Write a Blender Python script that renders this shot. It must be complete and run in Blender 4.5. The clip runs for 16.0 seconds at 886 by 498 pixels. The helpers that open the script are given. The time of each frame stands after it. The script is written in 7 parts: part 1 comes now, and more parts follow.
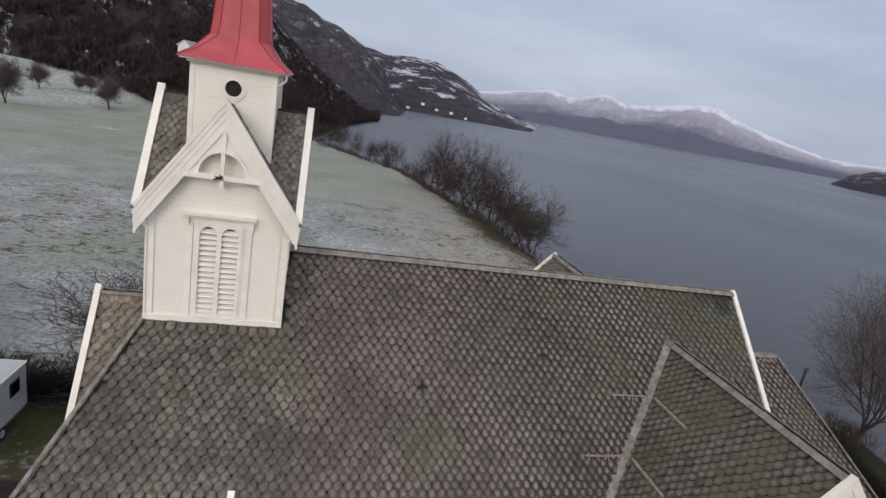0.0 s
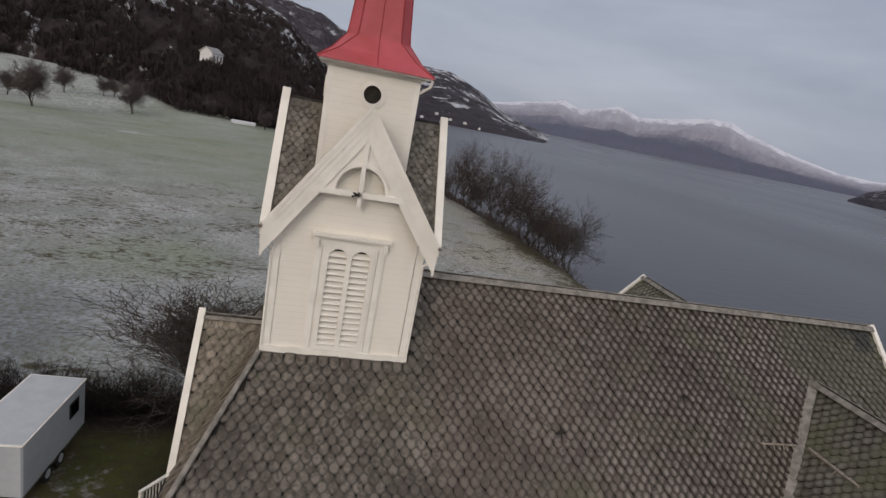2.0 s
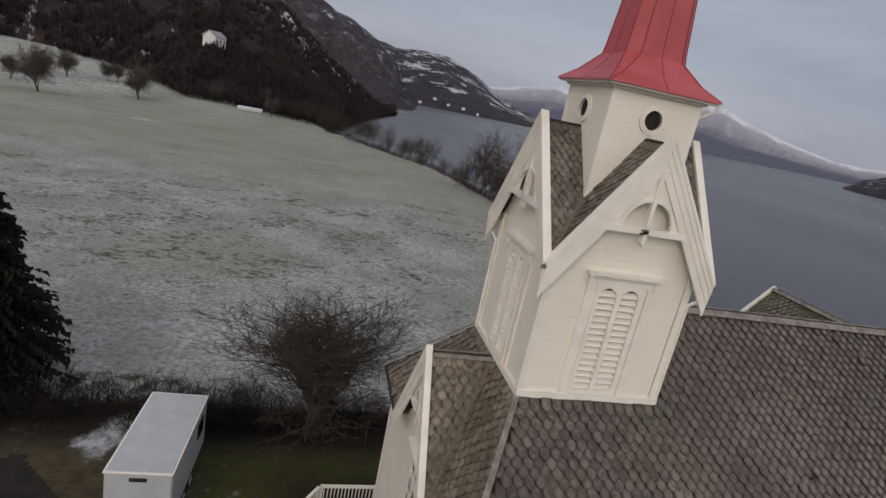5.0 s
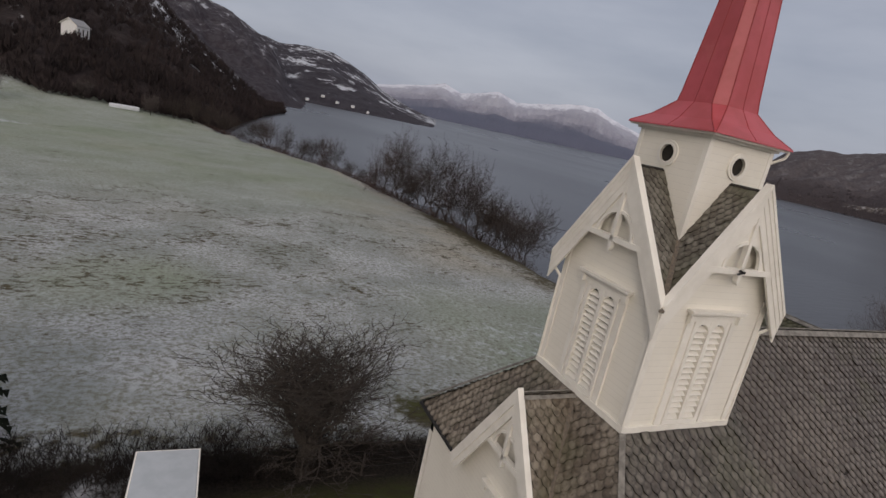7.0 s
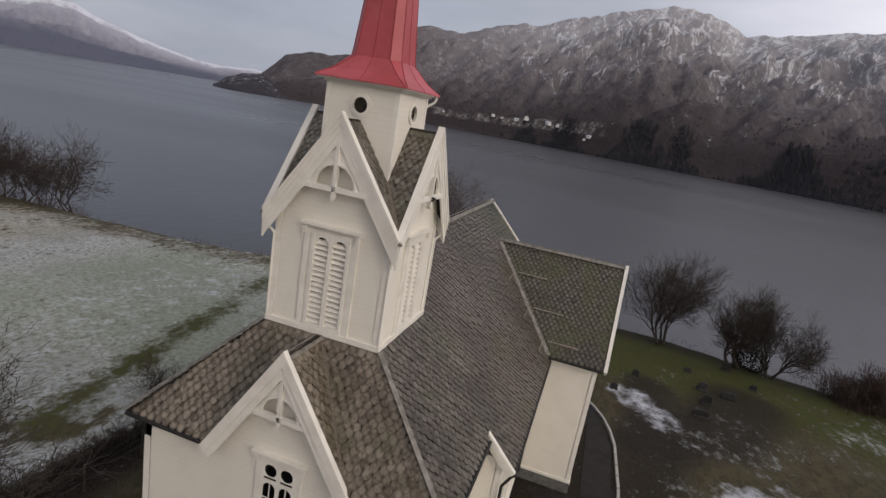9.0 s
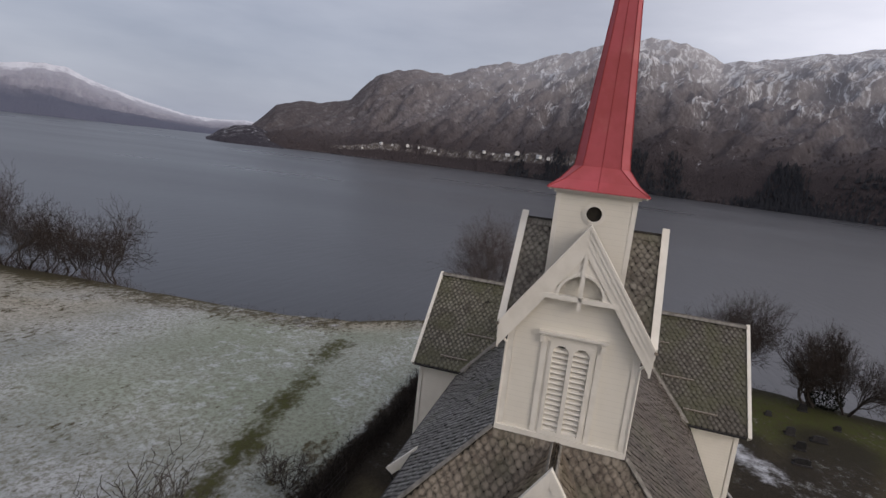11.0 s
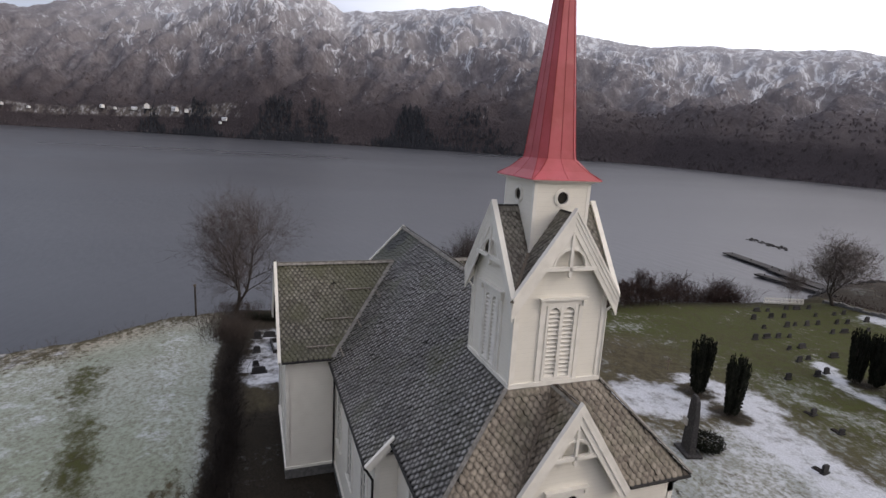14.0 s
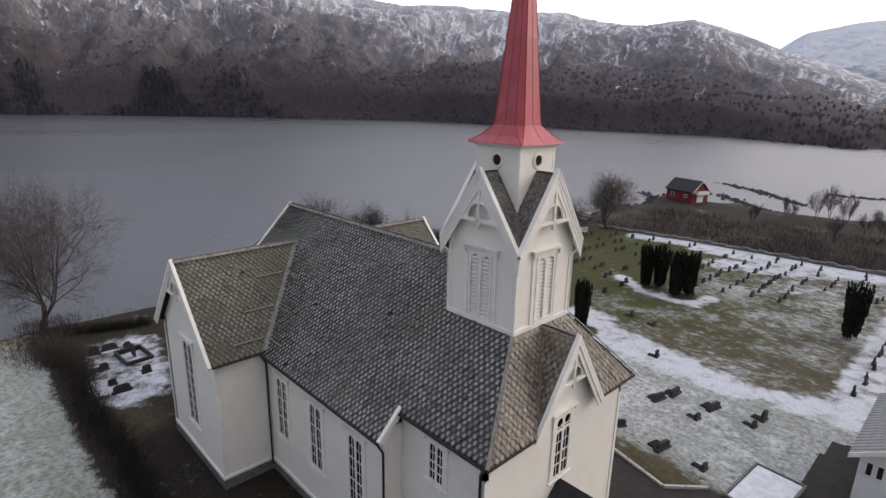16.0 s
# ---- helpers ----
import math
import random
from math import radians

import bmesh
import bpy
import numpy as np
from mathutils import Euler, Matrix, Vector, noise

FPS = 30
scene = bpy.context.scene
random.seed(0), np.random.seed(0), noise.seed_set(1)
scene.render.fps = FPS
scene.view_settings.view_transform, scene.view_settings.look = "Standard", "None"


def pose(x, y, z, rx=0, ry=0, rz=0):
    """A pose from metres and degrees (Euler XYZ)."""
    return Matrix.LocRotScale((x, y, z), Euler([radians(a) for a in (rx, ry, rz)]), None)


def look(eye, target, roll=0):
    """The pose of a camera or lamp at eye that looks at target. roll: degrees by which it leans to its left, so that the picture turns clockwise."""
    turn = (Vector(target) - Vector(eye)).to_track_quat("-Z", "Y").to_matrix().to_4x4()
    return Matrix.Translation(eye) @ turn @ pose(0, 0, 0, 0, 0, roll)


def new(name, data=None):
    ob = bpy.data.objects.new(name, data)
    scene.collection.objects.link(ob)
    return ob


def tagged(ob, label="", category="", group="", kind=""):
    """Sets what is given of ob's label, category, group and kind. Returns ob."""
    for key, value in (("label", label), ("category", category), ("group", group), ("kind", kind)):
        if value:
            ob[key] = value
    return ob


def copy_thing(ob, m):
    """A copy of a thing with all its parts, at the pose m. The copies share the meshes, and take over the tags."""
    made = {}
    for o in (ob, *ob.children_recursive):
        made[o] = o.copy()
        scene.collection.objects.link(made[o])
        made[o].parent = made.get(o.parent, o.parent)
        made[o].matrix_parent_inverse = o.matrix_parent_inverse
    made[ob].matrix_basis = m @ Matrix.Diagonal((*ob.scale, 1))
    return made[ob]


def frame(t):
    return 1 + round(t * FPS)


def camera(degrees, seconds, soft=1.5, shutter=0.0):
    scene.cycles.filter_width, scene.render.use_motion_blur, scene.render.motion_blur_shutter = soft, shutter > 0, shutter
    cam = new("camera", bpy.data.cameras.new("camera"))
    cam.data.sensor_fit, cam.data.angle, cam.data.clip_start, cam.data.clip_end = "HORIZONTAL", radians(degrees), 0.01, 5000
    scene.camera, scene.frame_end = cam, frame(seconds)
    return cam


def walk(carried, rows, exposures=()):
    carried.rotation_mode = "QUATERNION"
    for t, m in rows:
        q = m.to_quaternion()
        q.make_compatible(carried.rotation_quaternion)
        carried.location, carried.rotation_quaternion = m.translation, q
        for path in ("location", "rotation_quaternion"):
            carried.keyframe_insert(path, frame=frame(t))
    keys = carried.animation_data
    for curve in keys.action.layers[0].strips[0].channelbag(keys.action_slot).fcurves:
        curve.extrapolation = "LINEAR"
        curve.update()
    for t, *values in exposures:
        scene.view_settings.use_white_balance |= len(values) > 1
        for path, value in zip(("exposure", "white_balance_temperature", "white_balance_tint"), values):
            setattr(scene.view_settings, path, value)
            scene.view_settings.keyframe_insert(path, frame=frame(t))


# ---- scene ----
cam = camera(79.0, 16.0)
PATH = [
    (0, (1.991, -14.762, 16.253), (2.487, -12.897, 15.728), 10.3),
    (0.5, (1.637, -14.144, 16.059), (2.059, -12.243, 15.600), 10.9),
    (1, (0.877, -13.632, 15.923), (1.323, -11.751, 15.410), 11.4),
    (1.5, (-0.051, -13.248, 15.849), (0.426, -11.376, 15.332), 11.5),
    (2, (-0.736, -12.618, 15.687), (-0.276, -10.737, 15.188), 11.2),
    (2.5, (-1.508, -12.138, 15.636), (-1.039, -10.260, 15.133), 11.4),
    (3, (-2.363, -11.684, 15.581), (-1.884, -9.805, 15.091), 12.2),
    (3.5, (-3.288, -11.327, 15.500), (-2.827, -9.444, 15.010), 11.5),
    (4, (-4.188, -10.974, 15.414), (-3.721, -9.103, 14.884), 11.4),
    (4.5, (-5.116, -10.644, 15.342), (-4.627, -8.772, 14.835), 11.3),
    (5, (-5.989, -10.409, 15.386), (-5.501, -8.547, 14.841), 11.6),
    (5.2, (-6.439, -10.176, 15.332), (-5.931, -8.318, 14.792), 11.4),
    (7.3, (-10.450, -8.470, 15.560), (-9.543, -6.753, 15.077), 11.2),
    (7.5, (-10.775, -8.305, 15.660), (-9.817, -6.620, 15.164), 10.5),
    (8, (-11.600, -7.770, 15.480), (-10.195, -6.434, 14.990), 10.9),
    (8.5, (-12.291, -7.052, 15.707), (-10.566, -6.193, 15.171), 11.4),
    (9, (-12.860, -5.961, 15.788), (-10.991, -5.433, 15.308), 9.9),
    (9.5, (-13.546, -4.712, 16.059), (-11.671, -4.122, 15.693), 8.2),
    (9.7, (-13.631, -4.117, 16.103), (-11.762, -3.493, 15.761), 7.1),
    (11.8, (-15.128, 1.975, 16.913), (-13.185, 2.247, 16.525), 5.3),
    (12, (-15.274, 2.453, 16.805), (-13.317, 2.535, 16.400), 6.6),
    (12.5, (-15.416, 3.935, 16.906), (-13.522, 3.502, 16.432), 7.2),
    (13, (-15.452, 5.576, 17.035), (-13.663, 4.813, 16.569), 6.4),
    (13.5, (-15.252, 7.408, 17.121), (-13.463, 6.643, 16.658), 4.9),
    (14, (-14.822, 8.760, 17.351), (-12.985, 8.088, 16.931), 3.3),
    (14.5, (-14.321, 10.690, 17.398), (-12.557, 9.854, 16.965), 3.2),
    (15, (-13.713, 11.959, 17.249), (-12.169, 10.786, 16.758), 4.3),
    (15.5, (-13.207, 13.213, 17.218), (-11.830, 11.862, 16.689), 3.7),
    (16, (-11.891, 14.787, 17.485), (-10.498, 13.452, 16.958), 1.2),
]
walk(cam, [(t, look(eye, target, roll)) for t, eye, target, roll in PATH],
     exposures=[(0, 0.0, 6450, 10), (0.5, -0.06, 6520, 10), (1.2, -0.22, 6700, 10), (2.2, -0.36, 6780, 11), (5, -0.42, 6820, 11), (8.5, -0.34, 6880, 12), (10, -0.18, 6780, 12), (12, -0.32, 6700, 12), (13, -0.10, 6650, 12), (14.5, 0.2, 6560, 12), (16, 0.26, 6500, 12)])

# ---- world, sun, exposure ----
def set_world():
    w = bpy.data.worlds.new("overcast_sky")
    scene.world = w
    w.use_nodes = True
    nt = w.node_tree
    nt.nodes.clear()
    N, L = nt.nodes.new, nt.links.new
    out, bg = N("ShaderNodeOutputWorld"), N("ShaderNodeBackground")
    sky = N("ShaderNodeTexSky")
    sky.sky_type, sky.sun_disc = "NISHITA", False
    sky.sun_elevation, sky.sun_rotation = radians(SUN_EL), radians(SUN_AZ)
    sky.air_density, sky.dust_density = 1.0, 4.0
    tc = N("ShaderNodeTexCoord")
    mp = N("ShaderNodeMapping")
    mp.inputs["Scale"].default_value = (1.2, 1.2, 5.0)
    L(tc.outputs["Generated"], mp.inputs["Vector"])
    cl = N("ShaderNodeTexNoise")
    cl.inputs["Scale"].default_value, cl.inputs["Detail"].default_value, cl.inputs["Roughness"].default_value = 1.6, 5.0, 0.55
    L(mp.outputs["Vector"], cl.inputs["Vector"])
    ramp = N("ShaderNodeValToRGB")
    ramp.color_ramp.elements[0].position, ramp.color_ramp.elements[0].color = 0.3, (5.9, 6.05, 6.9, 1)
    ramp.color_ramp.elements[1].position, ramp.color_ramp.elements[1].color = 0.7, (8.5, 8.45, 9.1, 1)
    L(cl.outputs["Fac"], ramp.inputs["Fac"])
    # the cloud deck is brighter towards the hidden sun
    dot = N("ShaderNodeVectorMath")
    dot.operation = "DOT_PRODUCT"
    a = radians(SUN_AZ)
    dot.inputs[1].default_value = (math.sin(a), math.cos(a), 0.25)
    L(tc.outputs["Generated"], dot.inputs[0])
    mr = N("ShaderNodeMapRange")
    mr.inputs["From Min"].default_value, mr.inputs["From Max"].default_value = -0.6, 1.0
    mr.inputs["To Min"].default_value, mr.inputs["To Max"].default_value = 0.9, 1.5
    L(dot.outputs["Value"], mr.inputs["Value"])
    # an added bright lobe in the sky over the mouth of the fjord
    b = radians(163)
    mouth = N("ShaderNodeVectorMath")
    mouth.operation = "DOT_PRODUCT"
    mouth.inputs[1].default_value = (math.sin(b), math.cos(b), 0.25)
    L(tc.outputs["Generated"], mouth.inputs[0])
    thin = N("ShaderNodeMapRange")
    thin.interpolation_type = "SMOOTHSTEP"
    thin.inputs["From Min"].default_value, thin.inputs["From Max"].default_value = 0.15, 1.05
    thin.inputs["To Min"].default_value, thin.inputs["To Max"].default_value = 0.0, 1.1
    L(mouth.outputs["Value"], thin.inputs["Value"])
    gain = N("ShaderNodeMath")
    gain.operation = "ADD"
    L(mr.outputs["Result"], gain.inputs[0])
    L(thin.outputs["Result"], gain.inputs[1])
    tint = N("ShaderNodeMix")
    tint.data_type = "RGBA"
    tint.blend_type = "MULTIPLY"
    tint.inputs["Factor"].default_value = 1.0
    hue = N("ShaderNodeMix")
    hue.data_type = "RGBA"
    hue.inputs["A"].default_value, hue.inputs["B"].default_value = (0.91, 1.0, 1.12, 1), (1.05, 1.0, 0.94, 1)
    lean = N("ShaderNodeMapRange")
    lean.inputs["From Min"].default_value, lean.inputs["From Max"].default_value = -0.8, 0.8
    L(dot.outputs["Value"], lean.inputs["Value"])
    L(lean.outputs["Result"], hue.inputs["Factor"])
    L(ramp.outputs["Color"], tint.inputs["A"])
    L(hue.outputs["Result"], tint.inputs["B"])
    mul = N("ShaderNodeVectorMath")
    mul.operation = "SCALE"
    L(tint.outputs["Result"], mul.inputs[0])
    L(gain.outputs["Value"], mul.inputs["Scale"])
    mix = N("ShaderNodeMix")
    mix.data_type = "RGBA"
    mix.inputs["Factor"].default_value = 0.82
    L(sky.outputs["Color"], mix.inputs["A"])
    L(mul.outputs["Vector"], mix.inputs["B"])
    L(mix.outputs["Result"], bg.inputs["Color"])
    bg.inputs["Strength"].default_value = 0.09
    L(bg.outputs["Background"], out.inputs["Surface"])


SUN_AZ, SUN_EL = 212.0, 24.0   # degrees from +y towards +x, and above the horizon
set_world()
sun = new("sun", bpy.data.lights.new("sun", "SUN"))
sun.data.energy, sun.data.angle, sun.data.color = 0.7, radians(20), (1.0, 0.93, 0.84)
sun.matrix_world = look((0, 0, 0), (-math.sin(radians(SUN_AZ)) * math.cos(radians(SUN_EL)), -math.cos(radians(SUN_AZ)) * math.cos(radians(SUN_EL)), -math.sin(radians(SUN_EL))))


# ---- materials ----
def material(name, base, rough=0.7, metal=0.0, second=None, scale=3.0, detail=6.0, lo=0.35, hi=0.65, bump=0.0, bump_scale=40.0,
             stain=None, stain_scale=0.5, stain_lo=0.55, stain_hi=0.75, island=0.0, per_object=0.0, stretch=(1, 1, 1), spec=0.2, bump_dist=0.02):
    """Principled surface with two scales of colour variation, optional variation piece by piece, and a fine relief."""
    m = bpy.data.materials.new(name)
    m.use_nodes = True
    nt = m.node_tree
    N, L = nt.nodes.new, nt.links.new
    p = nt.nodes["Principled BSDF"]
    p.inputs["Roughness"].default_value, p.inputs["Metallic"].default_value = rough, metal
    p.inputs["Specular IOR Level"].default_value = spec
    tc = N("ShaderNodeTexCoord")
    mp = N("ShaderNodeMapping")
    mp.inputs["Scale"].default_value = stretch
    L(tc.outputs["Object"], mp.inputs["Vector"])
    vec = mp.outputs["Vector"]

    def noise(sc, det=6.0, rg=0.6):
        n = N("ShaderNodeTexNoise")
        n.inputs["Scale"].default_value, n.inputs["Detail"].default_value, n.inputs["Roughness"].default_value = sc, det, rg
        L(vec, n.inputs["Vector"])
        return n.outputs["Fac"]

    def ramped(fac, a, b):
        r = N("ShaderNodeMapRange")
        r.interpolation_type = "SMOOTHSTEP"
        r.inputs["From Min"].default_value, r.inputs["From Max"].default_value = a, b
        L(fac, r.inputs["Value"])
        return r.outputs["Result"]

    def mixed(fac, a, b):
        x = N("ShaderNodeMix")
        x.data_type = "RGBA"
        if isinstance(fac, float):
            x.inputs["Factor"].default_value = fac
        else:
            L(fac, x.inputs["Factor"])
        for s, v in (("A", a), ("B", b)):
            if isinstance(v, tuple):
                x.inputs[s].default_value = (*v, 1)
            else:
                L(v, x.inputs[s])
        return x.outputs["Result"]

    col = base
    if second:
        col = mixed(ramped(noise(scale, detail), lo, hi), base, second)
    if stain:
        col = mixed(ramped(noise(stain_scale, 4.0), stain_lo, stain_hi), col, stain)
    if island or per_object:
        g = N("ShaderNodeNewGeometry").outputs["Random Per Island"] if island else N("ShaderNodeObjectInfo").outputs["Random"]
        amount = island or per_object
        r = N("ShaderNodeMapRange")
        r.inputs["To Min"].default_value, r.inputs["To Max"].default_value = 1 - amount, 1 + amount
        L(g, r.inputs["Value"])
        s = N("ShaderNodeVectorMath")
        s.operation = "SCALE"
        if isinstance(col, tuple):
            s.inputs[0].default_value = col
        else:
            L(col, s.inputs[0])
        L(r.outputs["Result"], s.inputs["Scale"])
        col = s.outputs["Vector"]
    if isinstance(col, tuple):
        p.inputs["Base Color"].default_value = (*col, 1)
    else:
        L(col, p.inputs["Base Color"])
    if bump:
        b = N("ShaderNodeBump")
        b.inputs["Strength"].default_value, b.inputs["Distance"].default_value = bump, bump_dist
        L(noise(bump_scale, 5.0), b.inputs["Height"])
        L(b.outputs["Normal"], p.inputs["Normal"])
    return m


def boarded(name, base, second, pitch=0.14, rough=0.55, vertical=False):
    """Painted boards: fine joints at a regular pitch, and weathering."""
    m = material(name, base, rough, second=second, scale=1.3, lo=0.4, hi=0.75, spec=0.4)
    nt = m.node_tree
    N, L = nt.nodes.new, nt.links.new
    p = nt.nodes["Principled BSDF"]
    tc = N("ShaderNodeTexCoord")
    sep = N("ShaderNodeSeparateXYZ")
    L(tc.outputs["Object"], sep.inputs["Vector"])
    d = N("ShaderNodeMath")
    d.operation = "DIVIDE"
    d.inputs[1].default_value = pitch
    L(sep.outputs["Z"], d.inputs[0])
    fr = N("ShaderNodeMath")
    fr.operation = "FRACT"
    L(d.outputs[0], fr.inputs[0])
    b = N("ShaderNodeBump")
    b.inputs["Strength"].default_value, b.inputs["Distance"].default_value = 0.3, 0.012
    L(fr.outputs[0], b.inputs["Height"])
    L(b.outputs["Normal"], p.inputs["Normal"])
    # thin darker line along each board's lower edge
    line = N("ShaderNodeMapRange")
    for key, val in (("From Min", 0.0), ("From Max", 0.10), ("To Min", 0.86), ("To Max", 1.0)):
        line.inputs[key].default_value = val
    L(fr.outputs[0], line.inputs["Value"])
    sc = N("ShaderNodeVectorMath")
    sc.operation = "SCALE"
    L(p.inputs["Base Color"].links[0].from_socket, sc.inputs[0])
    L(line.outputs["Result"], sc.inputs["Scale"])
    L(sc.outputs["Vector"], p.inputs["Base Color"])
    return m


M_WALL = boarded("white_painted_boards", (0.80, 0.765, 0.68), (0.75, 0.715, 0.63))
M_TRIM = material("white_painted_trim", (0.82, 0.79, 0.72), 0.5, spec=0.4, second=(0.74, 0.71, 0.64), scale=2.0, bump=0.15, bump_scale=30)
M_RED = material("red_painted_sheet", (0.45, 0.075, 0.092), 0.45, spec=0.5, second=(0.37, 0.055, 0.06), scale=1.2, stain=(0.48, 0.12, 0.12), stain_scale=0.8, bump=0.1, bump_scale=3.0)
M_REDSEAM = material("dark_red_seam", (0.26, 0.03, 0.035), 0.5, second=(0.32, 0.04, 0.04), scale=5)


def slate_material(name, single, moss=0.35, tone=(1.0, 1.0, 1.0), even=0.0):
    """Rounded slates: paler middles for weathering and painted glints, dirt and moss gathered along the joints, moss in
    broad patches.
    """
    m = bpy.data.materials.new(name)
    m.use_nodes = True
    nt = m.node_tree
    N, L = nt.nodes.new, nt.links.new
    p = nt.nodes["Principled BSDF"]
    p.inputs["Roughness"].default_value, p.inputs["Specular IOR Level"].default_value = 0.5, 0.45
    place = N("ShaderNodeNewGeometry").outputs["Position"]

    def noise(sc, det):
        n = N("ShaderNodeTexNoise")
        n.inputs["Scale"].default_value, n.inputs["Detail"].default_value = sc, det
        L(place, n.inputs["Vector"])
        return n.outputs["Fac"]

    def mr(v, a, b, c=0.0, d=1.0):
        r = N("ShaderNodeMapRange")
        for k, val in (("From Min", a), ("From Max", b), ("To Min", c), ("To Max", d)):
            r.inputs[k].default_value = val
        L(v, r.inputs["Value"])
        return r.outputs["Result"]

    def op(o, a, b):
        x = N("ShaderNodeMath")
        x.operation = o
        for i, v in enumerate((a, b)):
            if isinstance(v, float):
                x.inputs[i].default_value = v
            else:
                L(v, x.inputs[i])
        return x.outputs[0]

    def mix(f, a, b):
        x = N("ShaderNodeMix")
        x.data_type = "RGBA"
        L(f, x.inputs["Factor"])
        for s, v in (("A", a), ("B", b)):
            if isinstance(v, tuple):
                x.inputs[s].default_value = (*v, 1)
            else:
                L(v, x.inputs[s])
        return x.outputs["Result"]

    w = N("ShaderNodeAttribute")
    w.attribute_name = "wear_glint"
    rnd = N("ShaderNodeObjectInfo").outputs["Random"] if single else N("ShaderNodeNewGeometry").outputs["Random Per Island"]
    sep = N("ShaderNodeSeparateXYZ")
    L(place, sep.inputs["Vector"])
    broad = noise(0.32, 3.0)
    fine = noise(22.0, 5.0)
    mid = noise(1.3, 4.0)
    shade = lambda r, g, b: (r * tone[0], g * tone[1], b * tone[2])
    # towards the east the older slates are pale in the middle, by wear and painted glints, and dark at the rim; in the
    # west they are even
    old = op("MULTIPLY", op("ADD", op("MAXIMUM", mr(sep.outputs["X"], 2.0, 8.5), mr(sep.outputs["Y"], 0.2, 1.0, 0.0, 0.85)), op("MULTIPLY", op("SUBTRACT", broad, 0.5), 1.2)), 1.0 - even)
    young_c = mix(mr(mid, 0.35, 0.65), shade(0.138, 0.124, 0.104), shade(0.196, 0.180, 0.156))
    old_glint_c = mix(mr(fine, 0.35, 0.65), shade(0.27, 0.26, 0.243), shade(0.54, 0.532, 0.515))
    middle = mix(old, young_c, old_glint_c)
    middle = mix(mr(rnd, 0.70, 1.0, 0.0, 0.6), middle, shade(0.30, 0.285, 0.255))
    middle = mix(mr(rnd, 0.38, 0.0, 0.0, 0.75), middle, shade(0.070, 0.055, 0.042))
    middle = mix(mr(fine, 0.58, 0.75, 0.0, 0.5), middle, shade(0.065, 0.058, 0.045))
    blotch = noise(8.5, 6.0)
    middle = mix(mr(blotch, 0.52, 0.64, 0.0, 0.75), middle, shade(0.055, 0.044, 0.033))
    middle = mix(mr(blotch, 0.45, 0.34, 0.0, 0.6), middle, shade(0.27, 0.255, 0.225))
    dirt = mix(mr(noise(0.55, 4.0), 0.48, 0.66), shade(0.022, 0.018, 0.015), shade(0.028, 0.028, 0.018))
    rim = N("ShaderNodeMix")
    rim.data_type = "FLOAT"
    L(old, rim.inputs["Factor"])
    L(mr(w.outputs["Fac"], 0.04, 0.55, 0.25 + 0.35 * even, 1.0), rim.inputs["A"])
    L(mr(w.outputs["Fac"], 0.34, 0.80), rim.inputs["B"])
    # the south slope's weaker light is put into the slate colour
    south_dim = mr(sep.outputs["Y"], -0.5, 0.5, 0.86, 1.0)
    newer = op("MULTIPLY", mr(op("ADD", sep.outputs["X"], op("MULTIPLY", op("SUBTRACT", mid, 0.5), 0.8)), 2.0, 2.5), mr(sep.outputs["Y"], 0.3, -0.3))
    worn = op("MULTIPLY", rim.outputs["Result"], op("MULTIPLY", mr(noise(0.45, 4.0), 0.36, 0.58, 0.58, 1.0), south_dim))
    # the stretch east of the tower was laid later, with browner slates
    middle = mix(op("MULTIPLY", newer, 0.30), middle, shade(0.150, 0.122, 0.098))
    dirt = mix(newer, dirt, shade(0.036, 0.026, 0.020))
    col = mix(worn, dirt, middle)
    col = mix(op("MULTIPLY", mr(noise(0.7, 6.0), 0.62 - 0.22 * moss, 0.80 - 0.22 * moss), 0.35 + 0.4 * moss), col, (0.075, 0.076, 0.036))
    col = mix(op("MULTIPLY", mr(noise(2.6, 5.0), 0.60, 0.72), 0.3 + 0.4 * moss), col, (0.040, 0.038, 0.024))
    # old moss at the east end of the ridge
    dist = N("ShaderNodeVectorMath")
    dist.operation = "DISTANCE"
    dist.inputs[1].default_value = (15.4, 0.5, 11.2)
    L(place, dist.inputs[0])
    ragged = op("ADD", dist.outputs["Value"], op("MULTIPLY", op("SUBTRACT", mid, 0.5), 3.0))
    col = mix(mr(ragged, 3.4, 2.0, 0.0, 0.6), col, (0.050, 0.056, 0.026))
    col = mix(mr(ragged, 1.3, 0.8, 0.0, 0.9), col, (0.014, 0.014, 0.011))
    L(col, p.inputs["Base Color"])
    b = N("ShaderNodeBump")
    b.inputs["Strength"].default_value, b.inputs["Distance"].default_value = 0.5, 0.008
    L(fine, b.inputs["Height"])
    L(b.outputs["Normal"], p.inputs["Normal"])
    return m


M_TILE = slate_material("grey_slate_scales", False)
# south-slope copies: browner slates, also toned down for the slope's weaker light
M_TILESOUTH = slate_material("dimmed_brown_slate_scales", False, 0.35, (0.86, 0.81, 0.76))
M_TILE1 = slate_material("dimmed_brown_slate_scale", True, 0.35, (0.86, 0.81, 0.76))
M_TILEMOSS = slate_material("mossy_slate_scales", False, 1.0, (0.85, 0.83, 0.70), 0.5)
M_TILETOWER = slate_material("weathered_tower_slates", False, 0.4, (1.0, 0.985, 0.93), 0.8)
M_TILELICHEN = slate_material("lichened_slate_scales", False, 0.9, (0.74, 0.75, 0.68), 0.5)
M_TILEBROWN = slate_material("brown_slate_scales", False, 0.45, (1.24, 1.13, 1.0), 0.75)
M_DECK = material("dark_roof_boards", (0.022, 0.020, 0.018), 0.9, second=(0.035, 0.032, 0.028), scale=6)
